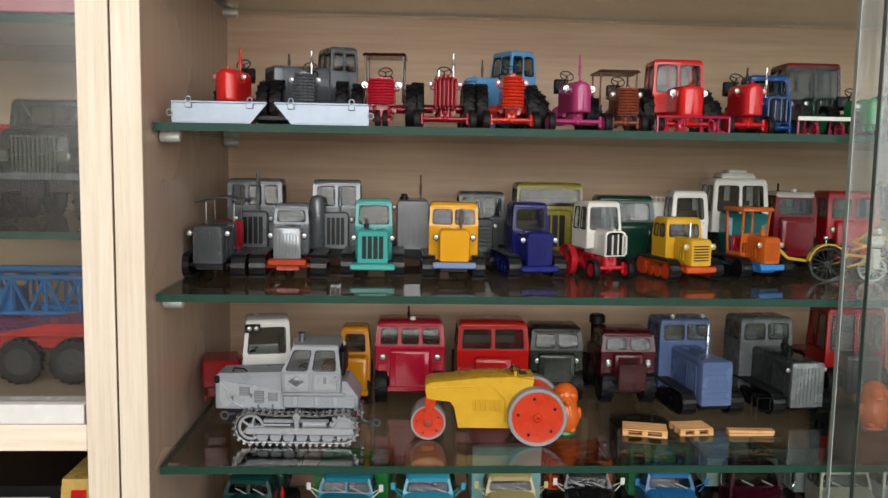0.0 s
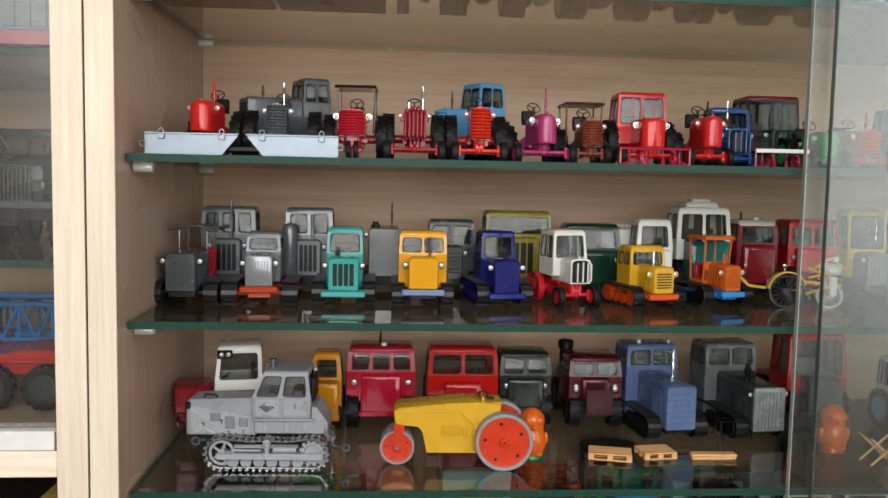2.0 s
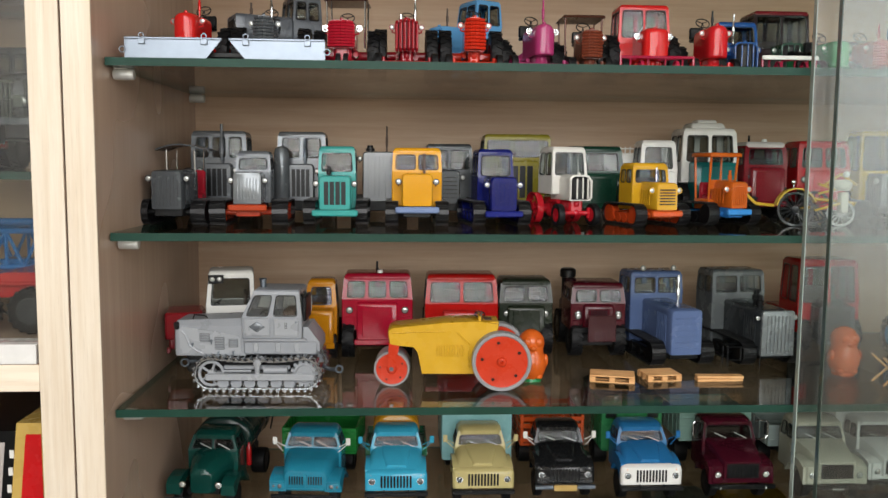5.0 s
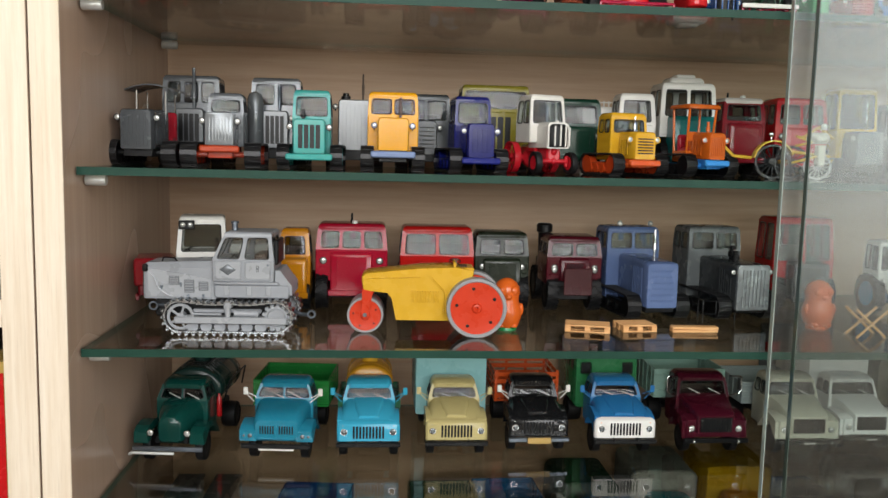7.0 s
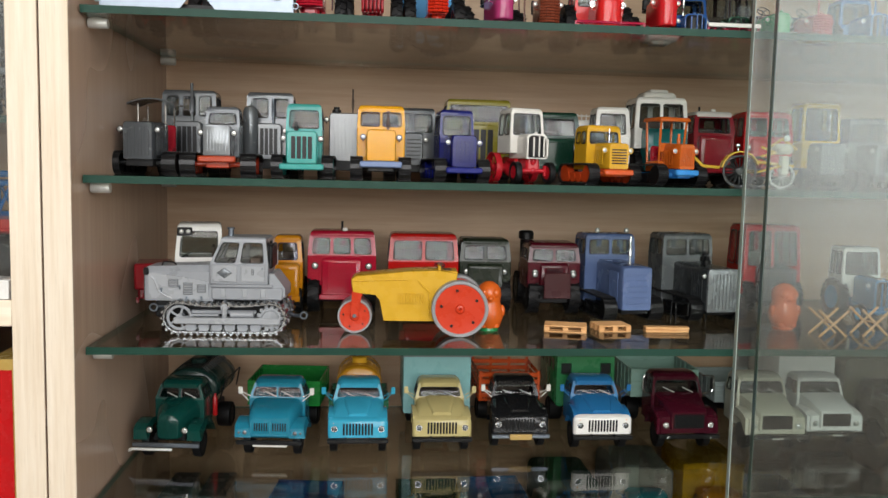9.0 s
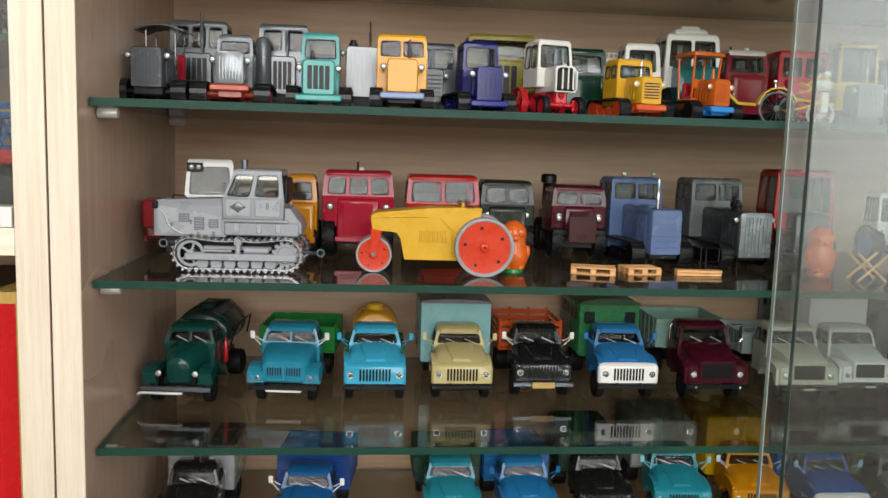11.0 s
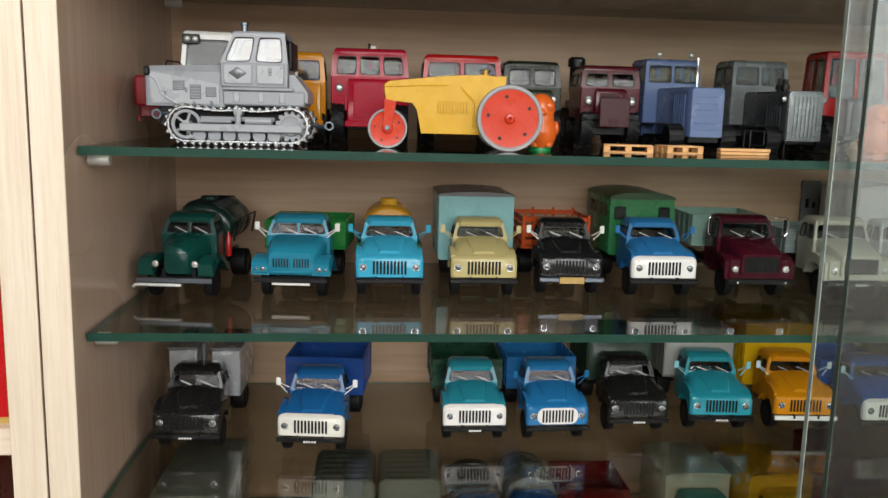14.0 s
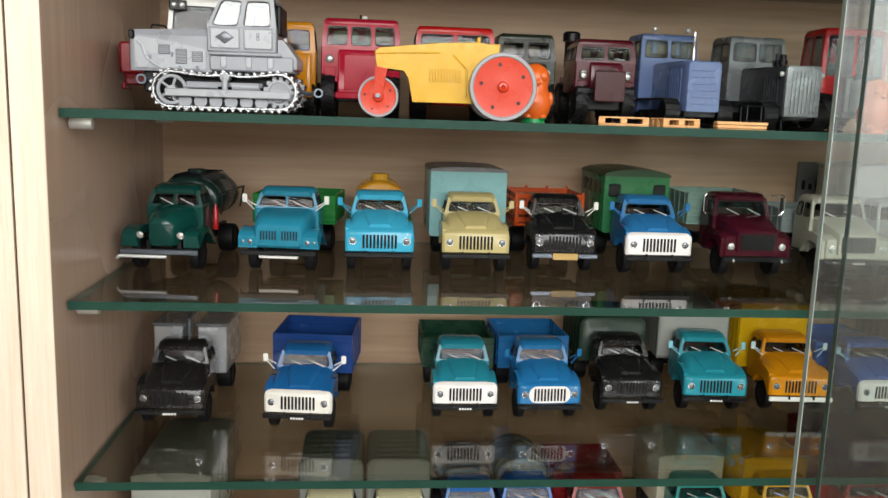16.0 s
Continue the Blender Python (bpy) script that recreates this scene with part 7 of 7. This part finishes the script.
loft(bm, [rounded(30, 16.4, 28.4, 5.5, -0.95, 0, 5), rounded(31, 15.9, 28.9, 6, -0.3, 0, 5)])
sr = part("grille_surround", bm, WHITE, o, "white pressed grille surround")
slots(sr, -12.0, 12.0, -0.95, 17.8, 27.0, 10, None, "grille_slots", 0.25, 0.6)
lorry("truck", 0.208, 0.6100, Z5, 0, "black model lorry with dark green load", paint("1a1b1a", 0.28), load=lambda m: tilt(m, paint("1c3526", 0.7), paint("1c3526", 0.7), 56, 114, 54, 24, 60), size=0.975)
lorry("truck", 0.2715, 0.6120, Z5, -3, "cyan model lorry with grey canvas tilt", paint("268f9f", 0.3), load=lambda m: tilt(m, paint("7d807c", 0.75), paint("a4a7a3", 0.7)), mirror=paint("8fd0dc", 0.3), size=1.014)
lorry("truck", 0.3365, 0.6120, Z5, -3, "orange model lorry with yellow ribbed van body", paint("d48a10", 0.3), load=lambda m: van_body(m, paint("e0b012", 0.4), paint("d8a810", 0.45), 54, 118, 54, 18, 68, 1.5, ribs=9), mirror=paint("cfe4ea", 0.3), bumper=WHITE, plate=False, size=1.014)
lorry("truck", 0.3985, 0.6000, Z5, 0, "blue model lorry with white face behind the glass door", paint("2a5ba8", 0.3), face=WHITE, load=lambda m: flatbed(m, paint("2a5ba8", 0.35), 56, 112, 54, 24, 18), mirror=paint("9fd2ea", 0.3), size=1.014)
lorry("truck", 0.463, 0.6000, Z5, 0, "grey model lorry behind the glass door", paint("6f7471", 0.3), load=lambda m: tilt(m, paint("5b5f4e", 0.8), paint("5b5f4e", 0.8)), size=0.975)

# ---- lowest shelf in view ----
Z6 = LEVEL[6]
lorry("truck", -0.112, 0.560, Z6, 0, "grey model van lorry with ribbed roof", paint("8c8f88", 0.4), load=lambda m: van_body(m, paint("a9ada4", 0.45), paint("a3a79e", 0.5), 20, 120, 52, 16, 72, 3.0), size=1.0)
lorry("truck", -0.008, 0.575, Z6, 0, "cream model lorry with grey-green canvas tilt", paint("b5b08d", 0.35), load=lambda m: tilt(m, paint("6a6f66", 0.8), paint("8d928a", 0.7), 54, 112, 50, 24, 68), size=0.95)
lorry("truck", 0.0415, 0.575, Z6, 0, "cream model lorry with ribbed canvas tilt", paint("b5b08d", 0.35), load=lambda m: tilt(m, paint("70756c", 0.8), paint("8d928a", 0.7), 54, 112, 50, 24, 68), size=0.95)
lorry("truck", 0.0935, 0.585, Z6, 0, "blue model lorry with dark brown load", paint("2260a8", 0.3), face=PLATE, load=lambda m: tank(m, paint("3a2f2a", 0.5), 54, 108, 44, 40, 30), size=0.97)
lorry("truck", 0.137, 0.590, Z6, 0, "blue model lorry with silver grey tank", paint("1f5fae", 0.3), load=lambda m: tank(m, paint("8f9491", 0.4, 0.3), 54, 108, 42, 42, 34), size=0.97)
lorry("truck", 0.189, 0.585, Z6, 0, "red model lorry with red body", paint("8c1a1e", 0.35), load=lambda m: flatbed(m, paint("7c181c", 0.4), 56, 112, 54, 24, 22), size=1.0)
lorry("truck", 0.268, 0.585, Z6, 0, "turquoise model lorry with cream roof", paint("2a8d86", 0.35), load=lambda m: van_body(m, paint("c6c2ac", 0.5), paint("c6c2ac", 0.5), 50, 110, 52, 18, 60), size=1.0)
lorry("truck", 0.336, 0.585, Z6, 0, "yellow model lorry with chrome trim", paint("cf9f1e", 0.35), load=lambda m: van_body(m, paint("cf9f1e", 0.5), paint("cf9f1e", 0.5), 50, 110, 52, 18, 58), size=1.0)
lorry("truck", 0.402, 0.585, Z6, 0, "red and white model lorry behind the glass door", paint("a32420", 0.35), face=WHITE, load=lambda m: van_body(m, paint("a32420", 0.5), paint("a32420", 0.5), 50, 110, 54, 18, 72), size=1.0)

# ---- contents of the neighbouring cabinet ----
green_army = paint("161a14", 0.4)
o = thing("army_truck", -0.2465, 0.575, 1.3025, 0, "large dark green model army truck with slatted grille", "model truck", "", 1.0)
bm = bmesh.new()
loft(bm, [rounded(44, 26, 52, 3, 2, 0, 3, 1), rounded(48, 24, 56, 4, 5, 0, 3, 1), rounded(60, 24, 60, 5, 34, 0, 3, 1)])
part("bonnet", bm, green_army, o)
bm = bmesh.new()
for i in range(11):
    xx = -14 + i * 2.8
    box(bm, xx - 0.5, xx + 0.5, -1.2, -0.2, 27, 50, 0.2)
box(bm, -15.5, 15.5, -1.4, 0.2, 50, 51.5, 0.3)
box(bm, -15.5, 15.5, -1.4, 0.2, 38, 39, 0.3)
box(bm, -15.5, 15.5, -1.4, 0.2, 26, 27.5, 0.3)
part("grille_guard", bm, paint("4a5046", 0.5), o)
for s in (-1, 1):
    bm = bmesh.new()
    loft(bm, [[(s * 31 - 9, yy, zz), (s * 31 + 9, yy, zz), (s * 31 + 8, yy, zz + 4), (s * 31 - 9, yy, zz + 5)] for yy, zz in ((2, 32), (10, 40), (24, 40), (36, 30))])
    part("wing", bm, green_army, o)
    lamp(o, s * 21.5, -0.5, 38, 3.0, 0, green_army)
    bm = bmesh.new()
    box(bm, s * 19.5 - 3.2, s * 19.5 + 3.2, -2.4, -1.6, 34, 42, 0.5)
    part("lamp_guard", bm, paint("4a5046", 0.5), o)
    wheel(o, s * 30, 18, 20, 11, green_army, True)
    wheel(o, s * 30, 86, 20, 11, green_army, True)
bm = bmesh.new()
box(bm, -42, 42, -6, -3, 22, 27, 0.6)
part("bumper", bm, paint("5a5f63", 0.4, 0.2), o)
bm = bmesh.new()
box(bm, -26, 26, 4, 100, 13, 24, 1.0)
box(bm, -8, 8, -4, 4, 10, 22, 0.8)
part("chassis", bm, CHASSIS, o)
cab(o, 62, 34, 60, 26, 58, 78, green_army, 2.5, 2, None, None, p=3.0, roof_h=4.5)
bm = bmesh.new()
tube(bm, [(-21, 33.5, 76), (-13, 33.2, 62)], 0.6, 6)
tube(bm, [(21, 33.5, 76), (13, 33.2, 62)], 0.6, 6)
part("wipers", bm, CHROME, o)
for c in o.children:
    if not c.name.startswith("wheel"):
        c.location.z += 0.008
o = thing("crane_jib", -0.216, 0.665, 1.3025, 0, "pale blue and grey folded model crane jib", "model crane")
bm = bmesh.new()
tube(bm, [(-16, 0, 78), (4, 0, 108), (28, 0, 78), (-16, 0, 78)], 1.6, 8)
tube(bm, [(-10, 8, 0), (-10, 8, 80)], 2.2, 8)
tube(bm, [(20, 8, 0), (20, 8, 80)], 2.2, 8)
part("frame", bm, paint("8fa3b5", 0.4), o)
bm = bmesh.new()
tube(bm, [(4, -3, 106), (30, -3, 82)], 4.0, 10)
part("ram", bm, paint("2d3238", 0.4), o)
o = boxcab("truck", -0.288, 0.60, 1.3025, 0, "red model lorry beside the army truck", paint("b82a20"), cab_w=46, top=68, splits=2)

# crane lorry seen from the side
o = thing("crane_truck", -0.262, 0.575, 1.1912, 0, "red model crane lorry with blue lattice boom", "model crane truck")
rb = paint("bd2c2c", 0.35)
bl = paint("2474b8", 0.35)
bm = bmesh.new()
box(bm, -70, 46, 8, 104, 24, 33, 0.8)
box(bm, -70, 46, 2, 106, 33, 36, 0.8)
loft(bm, [[(-10, yy, 36), (46, yy, 36), (46, yy, 42), (20, yy, 42)] for yy in (4, 48)])
part("chassis", bm, rb, o)
for xx in (-50, 0, 36):
    for yy in (4, 100):
        w_ = wheel(o, xx, yy, 15.5, 9.0, paint("3a3c3e", 0.5), True)
        w_.rotation_euler = (0, 0, radians(90))
for yy in (60, 98):
    bm = bmesh.new()
    tube(bm, [(-80, yy, 39), (70, yy, 39)], 1.8, 8)
    tube(bm, [(-80, yy, 66), (70, yy, 66)], 2.2, 8)
    for i in range(6):
        x0 = -80 + i * 25
        tube(bm, [(x0, yy, 66), (x0 + 12.5, yy, 39), (x0 + 25, yy, 66)], 1.4, 6)
        tube(bm, [(x0, yy, 39), (x0, yy, 66)], 1.4, 6)
    part("lattice", bm, bl, o)
bm = bmesh.new()
for i in range(7):
    x0 = -80 + i * 25
    tube(bm, [(x0, 60, 66), (x0, 98, 66)], 1.4, 6)
    tube(bm, [(x0, 60, 39), (x0, 98, 39)], 1.4, 6)
tube(bm, [(-80, 59, 73), (70, 59, 73)], 2.6, 8)
box(bm, -60, -30, 66, 90, 34, 56, 1.0)
box(bm, -14, 60, 70, 86, 34, 44, 1.0)
part("boom_ties", bm, bl, o)

# top compartment and the boxes below
o = thing("model_bridge", -0.256, 0.56, 1.4325, 0, "pink and grey model trailer on the upper shelf", "model trailer")
bm = bmesh.new()
box(bm, -60, 62, 0, 40, 8, 18, 0.8)
part("bed", bm, paint("c97f8c", 0.5), o)
bm = bmesh.new()
box(bm, -60, 62, -1, 0, 20, 38, 0.2)
for i in range(12):
    box(bm, -58 + i * 10, -57 + i * 10, -2, -1.2, 19, 39, 0.2)
box(bm, -60, 62, -2.2, -1.2, 37.5, 40, 0.2)
part("railing", bm, paint("9aa0a4", 0.45), o)
bm = bmesh.new()
for xx in (-40, 40):
    cyl(bm, (xx, 4, 4), (xx, 36, 4), 4.0, n=14)
part("wheels", bm, RUBBER, o)
carton(-0.33, -0.196, 0.66, 0.70, 1.4325, 110, paint("a9b6d6", 0.6), "pale blue and white carton at the back of the shelf")
o = thing("boxed_set", -0.1945, 0.508, 1.0, 0, "red and gold carton standing below the middle board", "box")
bm = bmesh.new()
loft(bm, [[(-28, yy, 0), (8, yy, 0), (8, yy, 150), (-13, yy, 150)] for yy in (0, 150)])
b_ = part("box_body", bm, paint("c9a95c", 0.45), o)
bm = bmesh.new()
loft(bm, [[(-22, yy, 4), (1.5, yy, 4), (1.5, yy, 143), (-7.5, yy, 143)] for yy in (-0.6, -0.1)])
part("red_panel", bm, paint("c8171c", 0.4), b_)
o = thing("game_box", -0.2085, 0.514, 1.0, 0, "black carton with a pale car picture and print bars", "box")
bm = bmesh.new()
loft(bm, [[(-90, yy, 0), (-15, yy, 0), (-0.5, yy, 143), (-90, yy, 143)] for yy in (0, 150)])
b_ = part("box_body", bm, BLACK, o)
for i in range(11):
    zz = 16 + i * 11
    xx = -15 + 14.5 * zz / 143
    bm = bmesh.new()
    box(bm, xx - 4.2, xx - 1.6, -0.5, -0.1, zz, zz + 5, 0)
    part("print_bar", bm, PLATE, b_)
bm = bmesh.new()
loft(bm, [[(-86, yy, 8), (-22, yy, 8), (-9, yy, 136), (-86, yy, 136)] for yy in (-0.5, -0.1)])
pp = part("picture_panel", bm, paint("b9b2ac", 0.5), b_)
bm = bmesh.new()
loft(bm, [[(px, yy, pz) for px, pz in ((-80, 70), (-18, 62), (-17, 96), (-30, 106), (-52, 124), (-80, 122))] for yy in (-0.8, -0.55)])
part("printed_car_body", bm, paint("e4e4e6", 0.4), pp)
bm = bmesh.new()
loft(bm, [[(px, yy, pz) for px, pz in ((-30, 108), (-14, 98), (-13, 112), (-24, 124))] for yy in (-0.8, -0.55)])
part("printed_car_wing", bm, paint("a01c24", 0.4), pp)
bm = bmesh.new()
lathe(bm, [(-0.95, 1), (-0.95, 13), (-0.82, 13.4)], (-26, 0, 62), 20, "y")
part("printed_wheel", bm, paint("5c5f63", 0.4), pp)
for k, xx in enumerate((-0.30, -0.40)):
    carton(xx - 0.045, xx + 0.04, 0.53, 0.68, 0.617, 300 - 40 * k, paint("c9c2b8" if k else "8c2a2a", 0.5), "upright carton in the lower compartment")
solid("support_board", LX - 0.70, LX - 0.001, 0.50, 0.74, 0.984, 1.0, WOOD_RAIL, parent=cabinet_b)
